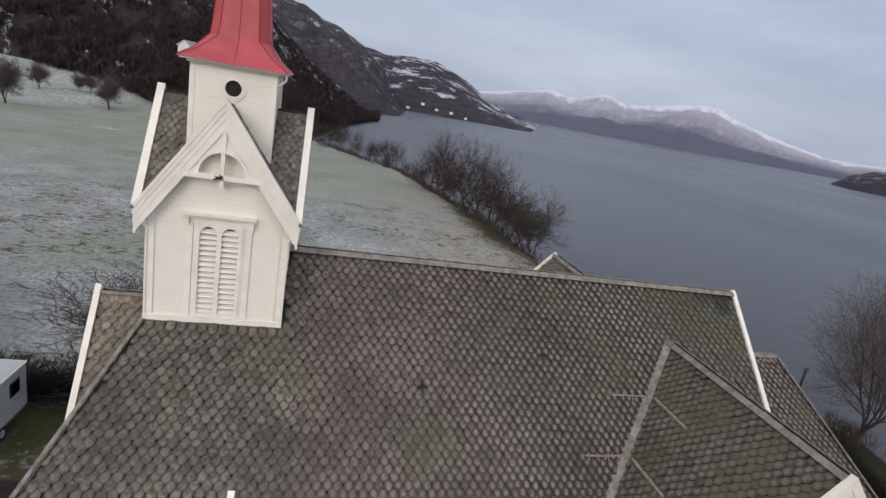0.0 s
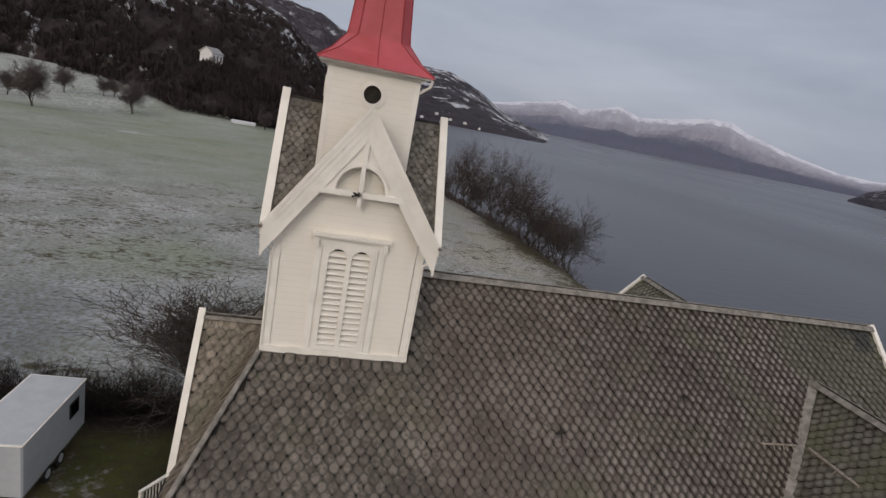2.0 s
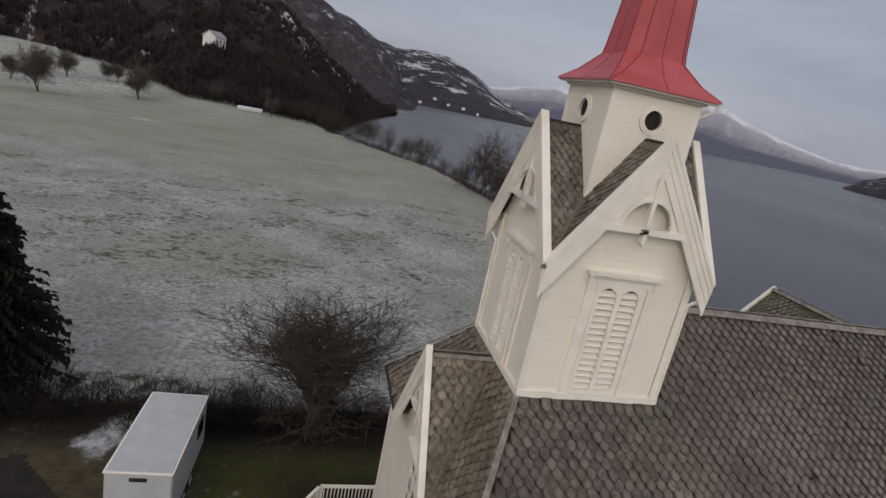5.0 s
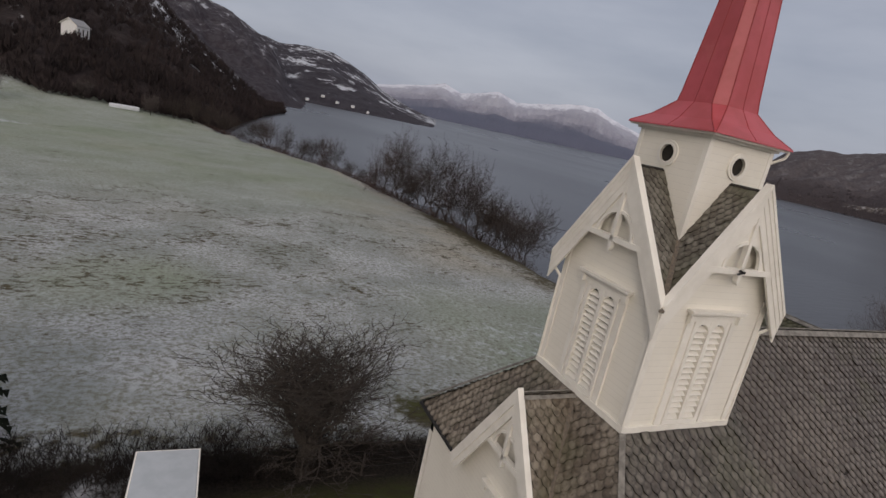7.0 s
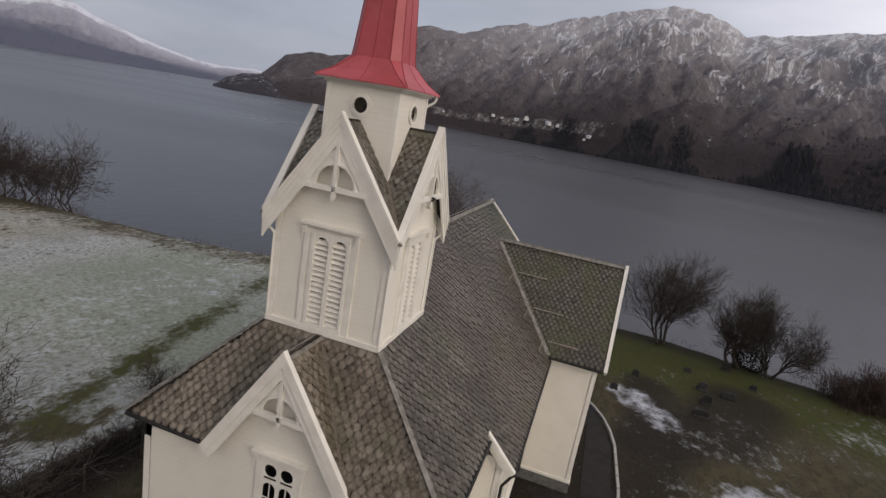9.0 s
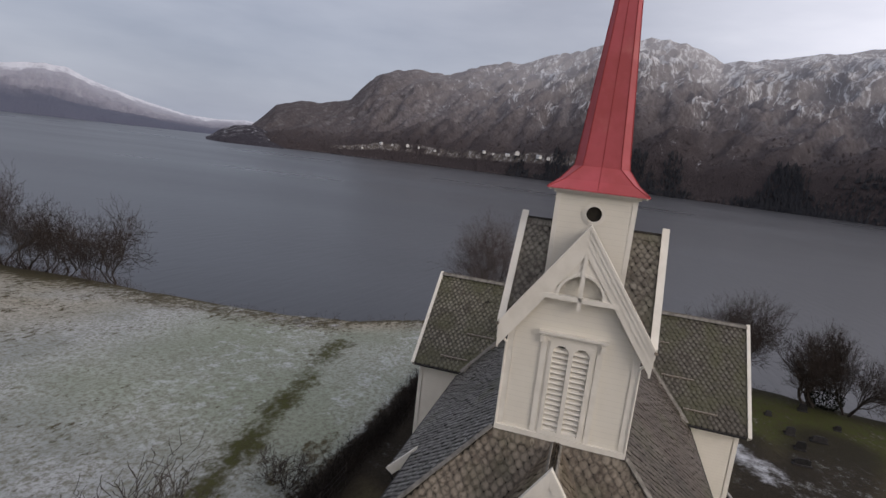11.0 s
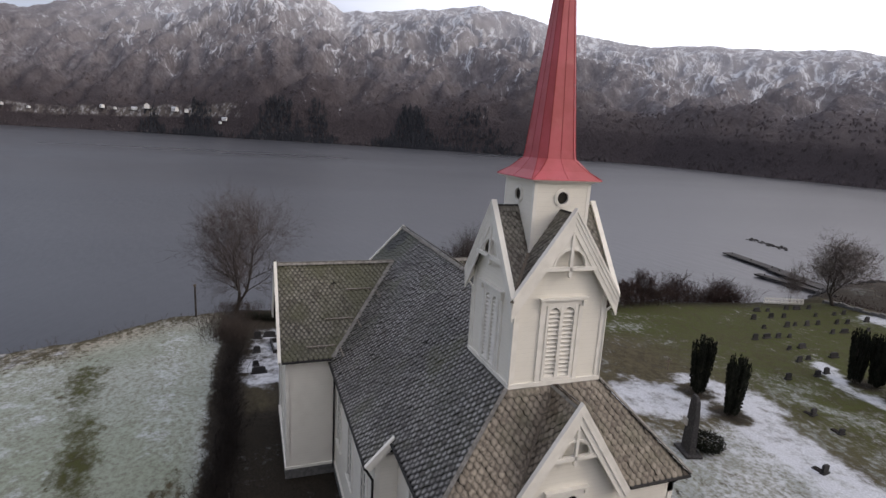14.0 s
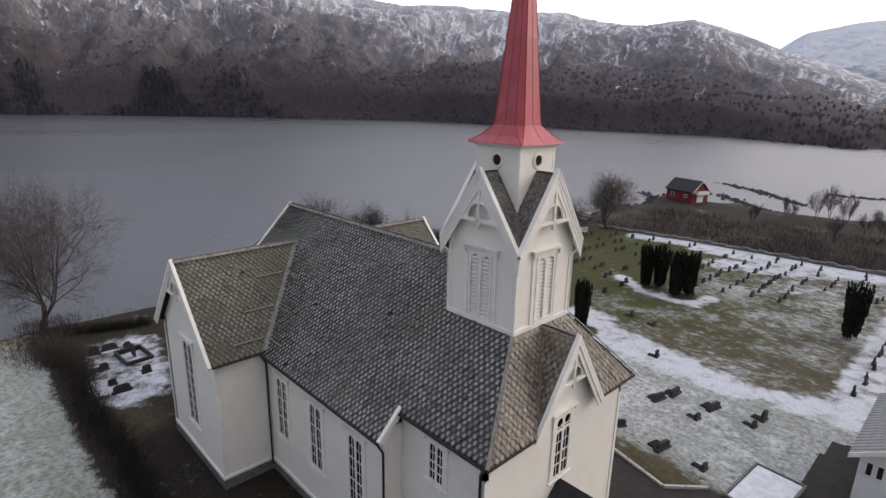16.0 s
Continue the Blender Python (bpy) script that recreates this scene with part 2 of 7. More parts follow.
M_GREYWOOD = material("weathered_grey_boards", (0.26, 0.245, 0.22), 0.8, second=(0.15, 0.14, 0.125), scale=5.0, stretch=(1, 1, 1), bump=0.3, bump_scale=25)
M_BLACK = material("black_gutter", (0.018, 0.017, 0.017), 0.5, second=(0.03, 0.028, 0.026), scale=8)
M_DARK = material("opening_shade", (0.02, 0.018, 0.016), 0.9, second=(0.03, 0.026, 0.02), scale=8)
M_FOUND = material("grey_foundation_stone", (0.16, 0.155, 0.15), 0.85, second=(0.10, 0.10, 0.095), scale=4, bump=0.5, bump_scale=12)
M_IRON = material("rusty_iron", (0.10, 0.085, 0.07), 0.7, second=(0.16, 0.13, 0.10), scale=20)
M_GUARD = material("weathered_iron_rail", (0.30, 0.275, 0.24), 0.7, second=(0.20, 0.17, 0.14), scale=12)
M_STONE = material("grey_granite", (0.026, 0.025, 0.026), 0.7, second=(0.055, 0.053, 0.052), scale=10, lo=0.45, hi=0.7, per_object=0.35, bump=0.3, bump_scale=30)
M_PALESTONE = material("pale_stone", (0.42, 0.41, 0.39), 0.8, second=(0.33, 0.32, 0.30), scale=8)
M_BARK = material("grey_brown_bark", (0.06, 0.05, 0.043), 0.9, second=(0.038, 0.032, 0.028), scale=9, bump=0.5, bump_scale=30)
M_TWIG = material("bare_brown_twigs", (0.055, 0.043, 0.037), 0.9, second=(0.038, 0.030, 0.026), scale=3)
M_TWIGRED = material("reddish_bare_twigs", (0.072, 0.047, 0.040), 0.9, second=(0.046, 0.032, 0.028), scale=0.6)
M_TWIGPALE = material("pale_bare_twigs", (0.100, 0.082, 0.078), 0.9, second=(0.075, 0.062, 0.058), scale=0.8)
M_BIRCH = material("pale_birch_twigs", (0.17, 0.145, 0.13), 0.9, second=(0.125, 0.105, 0.095), scale=0.8)
M_NEEDLE = material("dark_conifer_needles", (0.006, 0.009, 0.006), 0.9, second=(0.011, 0.015, 0.009), scale=2.0)
M_YEW = material("dark_yew_leaves", (0.010, 0.012, 0.008), 0.9, second=(0.017, 0.018, 0.012), scale=4.0)
# distance haze is painted in: paler than the woods themselves
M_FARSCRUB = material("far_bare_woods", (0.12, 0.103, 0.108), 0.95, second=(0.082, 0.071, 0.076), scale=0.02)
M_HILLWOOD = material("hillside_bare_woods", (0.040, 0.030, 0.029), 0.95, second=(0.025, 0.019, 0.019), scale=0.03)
# these needles are lightened too, for the haze across the fjord
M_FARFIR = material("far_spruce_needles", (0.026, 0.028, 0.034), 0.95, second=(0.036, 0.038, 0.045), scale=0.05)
M_SCRUB = material("brown_scrub", (0.024, 0.019, 0.016), 0.95, second=(0.015, 0.012, 0.011), scale=1.0)
M_SNOW = material("old_snow", (0.58, 0.60, 0.63), 0.7, second=(0.46, 0.48, 0.51), scale=2.5, bump=0.4, bump_scale=8)
M_TRAILER = material("white_sheet_trailer", (0.45, 0.48, 0.50), 0.4, second=(0.40, 0.43, 0.45), scale=1.5)
M_RUBBER = material("black_rubber", (0.02, 0.02, 0.02), 0.8, second=(0.03, 0.03, 0.03), scale=10)
M_REDHOUSE = boarded("red_boathouse_boards", (0.17, 0.018, 0.022), (0.13, 0.016, 0.02), 0.2)
M_WHITEHOUSE = boarded("white_house_boards", (0.74, 0.74, 0.73), (0.66, 0.66, 0.65), 0.16)
M_DARKROOF = material("dark_grey_roof", (0.025, 0.025, 0.027), 0.7, second=(0.04, 0.039, 0.038), scale=2)
M_GREYROOF = material("grey_ribbed_roof", (0.23, 0.23, 0.235), 0.6, second=(0.29, 0.29, 0.29), scale=3)
M_JETTY = material("dark_wet_timber", (0.030, 0.028, 0.028), 0.7, second=(0.048, 0.044, 0.042), scale=1)
M_ASPHALT = material("wet_dark_gravel", (0.017, 0.015, 0.014), 0.75, second=(0.028, 0.024, 0.021), scale=1.5, stain=(0.036, 0.034, 0.032), stain_scale=0.35, stain_lo=0.6, stain_hi=0.8, bump=0.4, bump_scale=50)


def glass_material():
    m = bpy.data.materials.new("window_glass")
    m.use_nodes = True
    p = m.node_tree.nodes["Principled BSDF"]
    p.inputs["Base Color"].default_value = (0.02, 0.022, 0.025, 1)
    p.inputs["Specular IOR Level"].default_value = 0.25
    p.inputs["Roughness"].default_value, p.inputs["Transmission Weight"].default_value, p.inputs["IOR"].default_value = 0.05, 0.9, 1.45
    return m


M_GLASS = glass_material()


def lamp_material():
    m = bpy.data.materials.new("lit_lamp")
    m.use_nodes = True
    p = m.node_tree.nodes["Principled BSDF"]
    p.inputs["Base Color"].default_value = (1, 0.9, 0.7, 1)
    p.inputs["Emission Color"].default_value, p.inputs["Emission Strength"].default_value = (1, 0.85, 0.6, 1), 12.0
    return m


def water_material():
    m = bpy.data.materials.new("still_fjord_water")
    m.use_nodes = True
    nt = m.node_tree
    N, L = nt.nodes.new, nt.links.new
    p = nt.nodes["Principled BSDF"]
    p.inputs["Base Color"].default_value = (0.046, 0.048, 0.055, 1)
    p.inputs["IOR"].default_value = 1.33
    tc = N("ShaderNodeTexCoord")
    mp = N("ShaderNodeMapping")
    mp.inputs["Rotation"].default_value, mp.inputs["Scale"].default_value = (0, 0, 0.5), (0.22, 0.9, 1)
    L(tc.outputs["Object"], mp.inputs["Vector"])
    n = N("ShaderNodeTexNoise")
    n.inputs["Scale"].default_value, n.inputs["Detail"].default_value = 0.8, 4.0
    L(mp.outputs["Vector"], n.inputs["Vector"])
    big = N("ShaderNodeTexNoise")
    big.inputs["Scale"].default_value, big.inputs["Detail"].default_value = 0.006, 3.0
    wind = N("ShaderNodeMapping")
    wind.inputs["Rotation"].default_value, wind.inputs["Scale"].default_value = (0, 0, -0.35), (1.3, 0.5, 1)
    L(tc.outputs["Object"], wind.inputs["Vector"])
    L(wind.outputs["Vector"], big.inputs["Vector"])
    calm = N("ShaderNodeMapRange")
    calm.inputs["From Min"].default_value, calm.inputs["From Max"].default_value = 0.3, 0.7
    calm.inputs["To Min"].default_value, calm.inputs["To Max"].default_value = 0.26, 0.33
    L(big.outputs["Fac"], calm.inputs["Value"])
    L(calm.outputs["Result"], p.inputs["Roughness"])
    st = N("ShaderNodeMapRange")
    st.inputs["From Min"].default_value, st.inputs["From Max"].default_value = 0.4, 0.65
    st.inputs["To Min"].default_value, st.inputs["To Max"].default_value = 0.12, 0.34
    L(big.outputs["Fac"], st.inputs["Value"])
    b = N("ShaderNodeBump")
    b.inputs["Distance"].default_value = 0.35
    L(st.outputs["Result"], b.inputs["Strength"])
    L(n.outputs["Fac"], b.inputs["Height"])
    L(b.outputs["Normal"], p.inputs["Normal"])
    return m


def ground_material():
    """Frosted pasture, churchyard grass and old snow, laid out by the sheet's own attributes."""
    m = bpy.data.materials.new("frosted_grass_and_snow")
    m.use_nodes = True
    nt = m.node_tree
    N, L = nt.nodes.new, nt.links.new
    p = nt.nodes["Principled BSDF"]
    p.inputs["Roughness"].default_value, p.inputs["Specular IOR Level"].default_value = 0.9, 0.12
    tc = N("ShaderNodeTexCoord")

    def attr(nm):
        a = N("ShaderNodeAttribute")
        a.attribute_name = nm
        return a.outputs["Fac"]

    def noise(sc, det, rough=0.6, stretch=(1, 1, 1), rot=0.0):
        mp = N("ShaderNodeMapping")
        mp.inputs["Scale"].default_value, mp.inputs["Rotation"].default_value = stretch, (0, 0, rot)
        L(tc.outputs["Object"], mp.inputs["Vector"])
        n = N("ShaderNodeTexNoise")
        n.inputs["Scale"].default_value, n.inputs["Detail"].default_value, n.inputs["Roughness"].default_value = sc, det, rough
        L(mp.outputs["Vector"], n.inputs["Vector"])
        return n.outputs["Fac"]

    def mr(v, a, b, c=0.0, d=1.0):
        r = N("ShaderNodeMapRange")
        r.interpolation_type = "SMOOTHSTEP"
        for k, val in (("From Min", a), ("From Max", b), ("To Min", c), ("To Max", d)):
            r.inputs[k].default_value = val
        L(v, r.inputs["Value"])
        return r.outputs["Result"]

    def math_(op, a, b):
        x = N("ShaderNodeMath")
        x.operation = op
        for i, v in enumerate((a, b)):
            if isinstance(v, float):
                x.inputs[i].default_value = v
            else:
                L(v, x.inputs[i])
        return x.outputs[0]

    def mix(f, a, b):
        x = N("ShaderNodeMix")
        x.data_type = "RGBA"
        L(f, x.inputs["Factor"])
        for s, v in (("A", a), ("B", b)):
            if isinstance(v, tuple):
                x.inputs[s].default_value = (*v, 1)
            else:
                L(v, x.inputs[s])
        return x.outputs["Result"]

    tufts = noise(1.6, 8.0, 0.72, (1.0, 1.35, 1), 0.5)
    fine = noise(9.0, 5.0, 0.7)
    broad = noise(0.09, 4.0)
    dead = mix(mr(tufts, 0.42, 0.62), (0.082, 0.068, 0.042), (0.047, 0.040, 0.025))
    green = mix(mr(tufts, 0.40, 0.60), (0.052, 0.062, 0.016), (0.050, 0.047, 0.020))
    grass = mix(attr("green"), dead, green)
    soil = mix(mr(fine, 0.4, 0.6), (0.014, 0.012, 0.010), (0.030, 0.024, 0.019))
    base = mix(attr("soil"), grass, soil)
    # frosted blades: grey-white near the church, greener on the far slope, tan towards the shore
    pale = mix(mr(noise(0.13, 6.0, 0.68), 0.40, 0.62), (0.315, 0.345, 0.345), (0.50, 0.52, 0.54))
    grassy = mix(mr(broad, 0.42, 0.60), (0.275, 0.33, 0.245), (0.33, 0.375, 0.31))
    tan = mix(mr(noise(0.07, 5.0), 0.40, 0.60), (0.42, 0.42, 0.41), (0.43, 0.385, 0.315))
    frostcol = mix(attr("hue"), pale, grassy)
    frostcol = mix(attr("tan"), frostcol, tan)
    frostcol = mix(mr(noise(3.6, 7.0, 0.75), 0.36, 0.60), (0.20, 0.205, 0.165), frostcol)
    clumps = noise(1.3, 9.0, 0.78, (0.9, 1.3, 1), 0.4)
    streaks = math_("ADD", noise(1.6, 9.0, 0.78, (0.7, 1.35, 1), -0.3), math_("MULTIPLY", math_("SUBTRACT", noise(0.085, 4.0, 0.6), 0.5), 0.5))
    # frost shows where the blades catch it: broken by tufts
    f1 = math_("ADD", attr("frost"), math_("MULTIPLY", math_("SUBTRACT", tufts, 0.5), 1.5))
    f1 = math_("ADD", f1, math_("MULTIPLY", math_("SUBTRACT", broad, 0.5), 0.9))
    f1 = math_("ADD", f1, math_("MULTIPLY", math_("SUBTRACT", noise(0.28, 6.0, 0.7), 0.5), 1.3))
    f1 = math_("ADD", f1, math_("MULTIPLY", math_("MULTIPLY", math_("SUBTRACT", clumps, 0.46), 2.4), attr("rough")))
    # withered clumps that the frost has left bare
    f1 = math_("SUBTRACT", f1, math_("MULTIPLY", mr(streaks, 0.47, 0.66, 0.0, 1.1), attr("rough")))
    base = mix(mr(f1, 0.16, 0.74, 0.0, 0.90), base, frostcol)
    snowcol = mix(mr(fine, 0.35, 0.65), (0.42, 0.44, 0.475), (0.60, 0.62, 0.66))
    s1 = math_("ADD", attr("snow"), math_("MULTIPLY", math_("SUBTRACT", noise(0.9, 8.0, 0.68), 0.5), 2.0))
    base = mix(mr(s1, 0.30, 0.95, 0.0, 0.95), base, snowcol)
    L(base, p.inputs["Base Color"])
    b = N("ShaderNodeBump")
    b.inputs["Strength"].default_value, b.inputs["Distance"].default_value = 0.6, 0.12
    L(math_("ADD", tufts, math_("ADD", math_("MULTIPLY", fine, 0.4), clumps)), b.inputs["Height"])
    L(b.outputs["Normal"], p.inputs["Normal"])
    return m


def mountain_material(name, wood, wood2, rock, snow_lo, snow_hi, snow_amount, scale, snowcol=(0.72, 0.75, 0.80), low=None, hard=(0.15, 1.25), field=None, rock_haze=None, flat=0.0, bare=-0.25, streak=(3.2, 3.2), clearing=None):
    """Bare woods low down, rock and snow streaks higher up; the height comes from the sheet's attribute."""
    m = bpy.data.materials.new(name)
    m.use_nodes = True
    nt = m.node_tree
    N, L = nt.nodes.new, nt.links.new
    p = nt.nodes["Principled BSDF"]
    p.inputs["Roughness"].default_value = 0.95
    p.inputs["Specular IOR Level"].default_value = 0.1
    tc = N("ShaderNodeTexCoord")

    def noise(sc, det, rough, stretch=(1, 1, 1)):
        mp = N("ShaderNodeMapping")
        mp.inputs["Scale"].default_value = stretch
        L(slope if flat else tc.outputs["Object"], mp.inputs["Vector"])
        n = N("ShaderNodeTexNoise")
        n.inputs["Scale"].default_value, n.inputs["Detail"].default_value, n.inputs["Roughness"].default_value = sc, det, rough
        L(mp.outputs["Vector"], n.inputs["Vector"])
        return n.outputs["Fac"]

    def mr(v, a, b, c=0.0, d=1.0):
        r = N("ShaderNodeMapRange")
        r.interpolation_type = "SMOOTHSTEP"
        for k, val in (("From Min", a), ("From Max", b), ("To Min", c), ("To Max", d)):
            r.inputs[k].default_value = val
        L(v, r.inputs["Value"])
        return r.outputs["Result"]

    def op(o, a, b):
        x = N("ShaderNodeMath")
        x.operation = o
        for i, v in enumerate((a, b)):
            if isinstance(v, float):
                x.inputs[i].default_value = v
            else:
                L(v, x.inputs[i])
        return x.outputs[0]

    def mix(f, a, b):
        x = N("ShaderNodeMix")
        x.data_type = "RGBA"
        L(f, x.inputs["Factor"])
        for s, v in (("A", a), ("B", b)):
            if isinstance(v, tuple):
                x.inputs[s].default_value = (*v, 1)
            else:
                L(v, x.inputs[s])
        return x.outputs["Result"]

    a = N("ShaderNodeAttribute")
    a.attribute_name = "rise"
    rise = a.outputs["Fac"]
    slope = None
    if flat:
        # a far slope: gullies run from crest to shore
        along = N("ShaderNodeAttribute")
        along.attribute_name = "across"
        lay = N("ShaderNodeCombineXYZ")
        L(along.outputs["Fac"], lay.inputs["X"])
        L(op("MULTIPLY", rise, flat), lay.inputs["Y"])
        slope = lay.outputs["Vector"]
    trees = noise(scale * 9, 8.0, 0.75, (1, 1, 0.38))
    mid = noise(scale * 2.2, 6.0, 0.65, (1, 1, 0.6))
    big = noise(scale * 0.5, 3.0, 0.5)
    col = mix(mr(trees, 0.40, 0.62), wood, wood2)
    col = mix(op("MULTIPLY", mr(mid, 0.5, 0.68), mr(rise, 0.1, 0.5)), col, rock)
    # paler rock towards the crest, with distance haze painted into its colour
    if rock_haze:
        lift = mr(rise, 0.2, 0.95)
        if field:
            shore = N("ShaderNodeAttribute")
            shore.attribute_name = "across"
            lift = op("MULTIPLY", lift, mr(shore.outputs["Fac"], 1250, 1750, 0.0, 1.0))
        col = mix(lift, col, rock_haze)
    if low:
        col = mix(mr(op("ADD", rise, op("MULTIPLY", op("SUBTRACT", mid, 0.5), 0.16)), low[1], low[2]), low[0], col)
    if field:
        # the outer shoulder is mixed towards the dark low colour
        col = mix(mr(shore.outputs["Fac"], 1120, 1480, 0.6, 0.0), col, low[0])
    geo = N("ShaderNodeNewGeometry")
    sep = N("ShaderNodeSeparateXYZ")
    L(geo.outputs["Normal"], sep.inputs["Vector"])
    lie = op("MULTIPLY", op("SUBTRACT", sep.outputs["Z"], 0.75), 0.5)
    ac = N("ShaderNodeAttribute")
    ac.attribute_name = "across"
    cmb = N("ShaderNodeCombineXYZ")
    L(op("ADD", ac.outputs["Fac"], op("MULTIPLY", big, 1.5 / scale)), cmb.inputs["X"])
    L(op("MULTIPLY", rise, flat or streak[1] / scale), cmb.inputs["Y"])
    fall = N("ShaderNodeTexNoise")
    fall.inputs["Scale"].default_value, fall.inputs["Detail"].default_value, fall.inputs["Roughness"].default_value = scale * streak[0], 8.0, 0.72
    L(cmb.outputs["Vector"], fall.inputs["Vector"])
    s = op("ADD", mr(rise, snow_lo, snow_hi, bare, snow_amount), op("ADD", op("MULTIPLY", op("SUBTRACT", trees, 0.5), 1.6), op("MULTIPLY", op("SUBTRACT", fall.outputs["Fac"], 0.5), 4.6)))
    if field:
        s = op("ADD", s, mr(ac.outputs["Fac"], 1200, 1760, -0.8, 0.12))
    if clearing:
        s = op("ADD", s, op("MULTIPLY", mr(ac.outputs["Fac"], clearing[0], clearing[1], 1.0, 0.0), mr(rise, 0.45, 0.10, 0.0, 0.30)))
    s = op("ADD", op("ADD", s, lie), op("MULTIPLY", op("SUBTRACT", mid, 0.5), 1.5))
    s = op("ADD", s, op("MULTIPLY", op("SUBTRACT", big, 0.5), 1.1))
    col = mix(mr(s, *hard, 0.0, 0.85), col, snowcol)
    if field:
        # hay fields with rests of snow just above the shore
        strip = op("MULTIPLY", mr(rise, 0.034, 0.039), mr(rise, field[2], field[2] - 0.010))
        strip = op("MULTIPLY", strip, op("MULTIPLY", mr(ac.outputs["Fac"], field[0], field[0] + 20), mr(ac.outputs["Fac"], field[1], field[1] - 20)))
        strip = op("MULTIPLY", strip, mr(mid, 0.40, 0.52))
        col = mix(strip, col, mix(mr(trees, 0.48, 0.62), (0.12, 0.105, 0.095), (0.36, 0.355, 0.36)))
    L(col, p.inputs["Base Color"])
    b = N("ShaderNodeBump")
    b.inputs["Strength"].default_value, b.inputs["Distance"].default_value = 0.7, 0.12 / scale
    L(op("ADD", trees, mid), b.inputs["Height"])
    L(b.outputs["Normal"], p.inputs["Normal"])
    return m


# ---- mesh helpers ----
def thing(name, label, category, group="", kind="", at=(0, 0, 0), rz=0.0):
    ob = new(name)
    ob.matrix_world = pose(*at, 0, 0, rz)
    return tagged(ob, label, category, group, kind)


def mesh_of(name, verts, faces, mat):
    me = bpy.data.meshes.new(name)
    me.from_pydata([tuple(v) for v in verts], [], [tuple(f) for f in faces])
    if mat:
        me.materials.append(mat)
    return me


def part(name, bm, mat, parent, label="", m=None):
    """Links a bmesh, or a mesh, as one mesh object under a thing or a part."""
    if isinstance(bm, bmesh.types.BMesh):
        me = bpy.data.meshes.new(name)
        bmesh.ops.recalc_face_normals(bm, faces=bm.faces)
        bm.to_mesh(me)
        bm.free()
        me.materials.append(mat)
    else:
        me = bm
    ob = new(name, me)
    ob.parent = parent
    if m is not None:
        ob.matrix_basis = m
    if label:
        ob["label"] = label
    return ob


def box(bm, x0, x1, y0, y1, z0, z1, m=None, bevel=0.0):
    r = bmesh.ops.create_cube(bm, size=1.0, matrix=Matrix.Translation(((x0 + x1) / 2, (y0 + y1) / 2, (z0 + z1) / 2)) @ Matrix.Diagonal((abs(x1 - x0), abs(y1 - y0), abs(z1 - z0), 1)))
    vs = r["verts"]
    if bevel:
        es = list({e for v in vs for e in v.link_edges})
        g = bmesh.ops.bevel(bm, geom=es, offset=bevel, segments=1, affect="EDGES")
        vs = list({v for f in g["faces"] for v in f.verts} | {v for v in vs if v.is_valid})
    if m is not None:
        bmesh.ops.transform(bm, matrix=m, verts=vs)
    return bm


def prism(bm, pts, vec):
    """A planar polygon pushed along vec."""
    vec = Vector(vec)
    a = [bm.verts.new(p) for p in pts]
    b = [bm.verts.new(Vector(p) + vec) for p in pts]
    bm.faces.new(a)
    bm.faces.new(b[::-1])
    for i in range(len(a)):
        j = (i + 1) % len(a)
        bm.faces.new((a[i], b[i], b[j], a[j]))
    return bm


def tube(bm, p, q, r0, r1=None, sides=8):
    p, q = Vector(p), Vector(q)
    r1 = r0 if r1 is None else r1
    d = (q - p).normalized()
    u = d.orthogonal().normalized()
    w = d.cross(u)
    ring = lambda c, r: [bm.verts.new(c + (u * math.cos(2 * math.pi * i / sides) + w * math.sin(2 * math.pi * i / sides)) * r) for i in range(sides)]
    a, b = ring(p, r0), ring(q, r1)
    for i in range(sides):
        j = (i + 1) % sides
        bm.faces.new((a[i], a[j], b[j], b[i]))
    bm.faces.new(a[::-1])
    bm.faces.new(b)
    return bm


def plank(bm, p, q, width, thick, up=(0, 0, 1), lift=0.0):
    """A board from p to q, flat against a surface whose normal is up."""
    p, q, n = Vector(p), Vector(q), Vector(up).normalized()
    d = (q - p).normalized()
    s = d.cross(n).normalized() * width / 2
    n = s.cross(d).normalized()
    if n.dot(Vector(up)) < 0:
        n = -n
    p, q = p + n * lift, q + n * lift
    return prism(bm, [p - s, p + s, q + s, q - s], n * thick)


# ---- the ground sheet, water and mountains ----
WATER_Z = -7.0
EDGE_Y = (-400, -200, -170, -158, -152, -146, -140, -134, -128, -121, -115, -108, -101, -93, -86, -66, -61, -37, -30, -25, -18, 9, 16, 19, 22, 27, 35, 45, 58, 70, 78, 88, 97, 116, 127, 136, 145, 157, 169, 178, 187, 200, 215, 250, 380, 525, 770, 890, 1000)
EDGE_X = (-30, -20, -10, 0, 12, 27, 42, 52, 54, 51, 50, 52, 52, 50, 47, 36, 31, 35, 36, 37, 38, 39.5, 38.5, 36, 33.5, 32, 31.4, 30.9, 31.2, 31, 30, 28.6, 27.4, 26.2, 24.6, 23.4, 20.6, 15.5, 12.5, 9.5, 6, -3, -10, 2, 28, 72, 190, 320, 330)


def fbm(x, y, s, octaves=4):
    v, a = 0.0, 0.5
    for _ in range(octaves):
        v += a * noise.noise((x * s, y * s, 3.7))
        s, a = s * 2.1, a * 0.5
    return v


def step(a, b, v):
    t = min(1.0, max(0.0, (v - a) / (b - a)))
    return t * t * (3 - 2 * t)


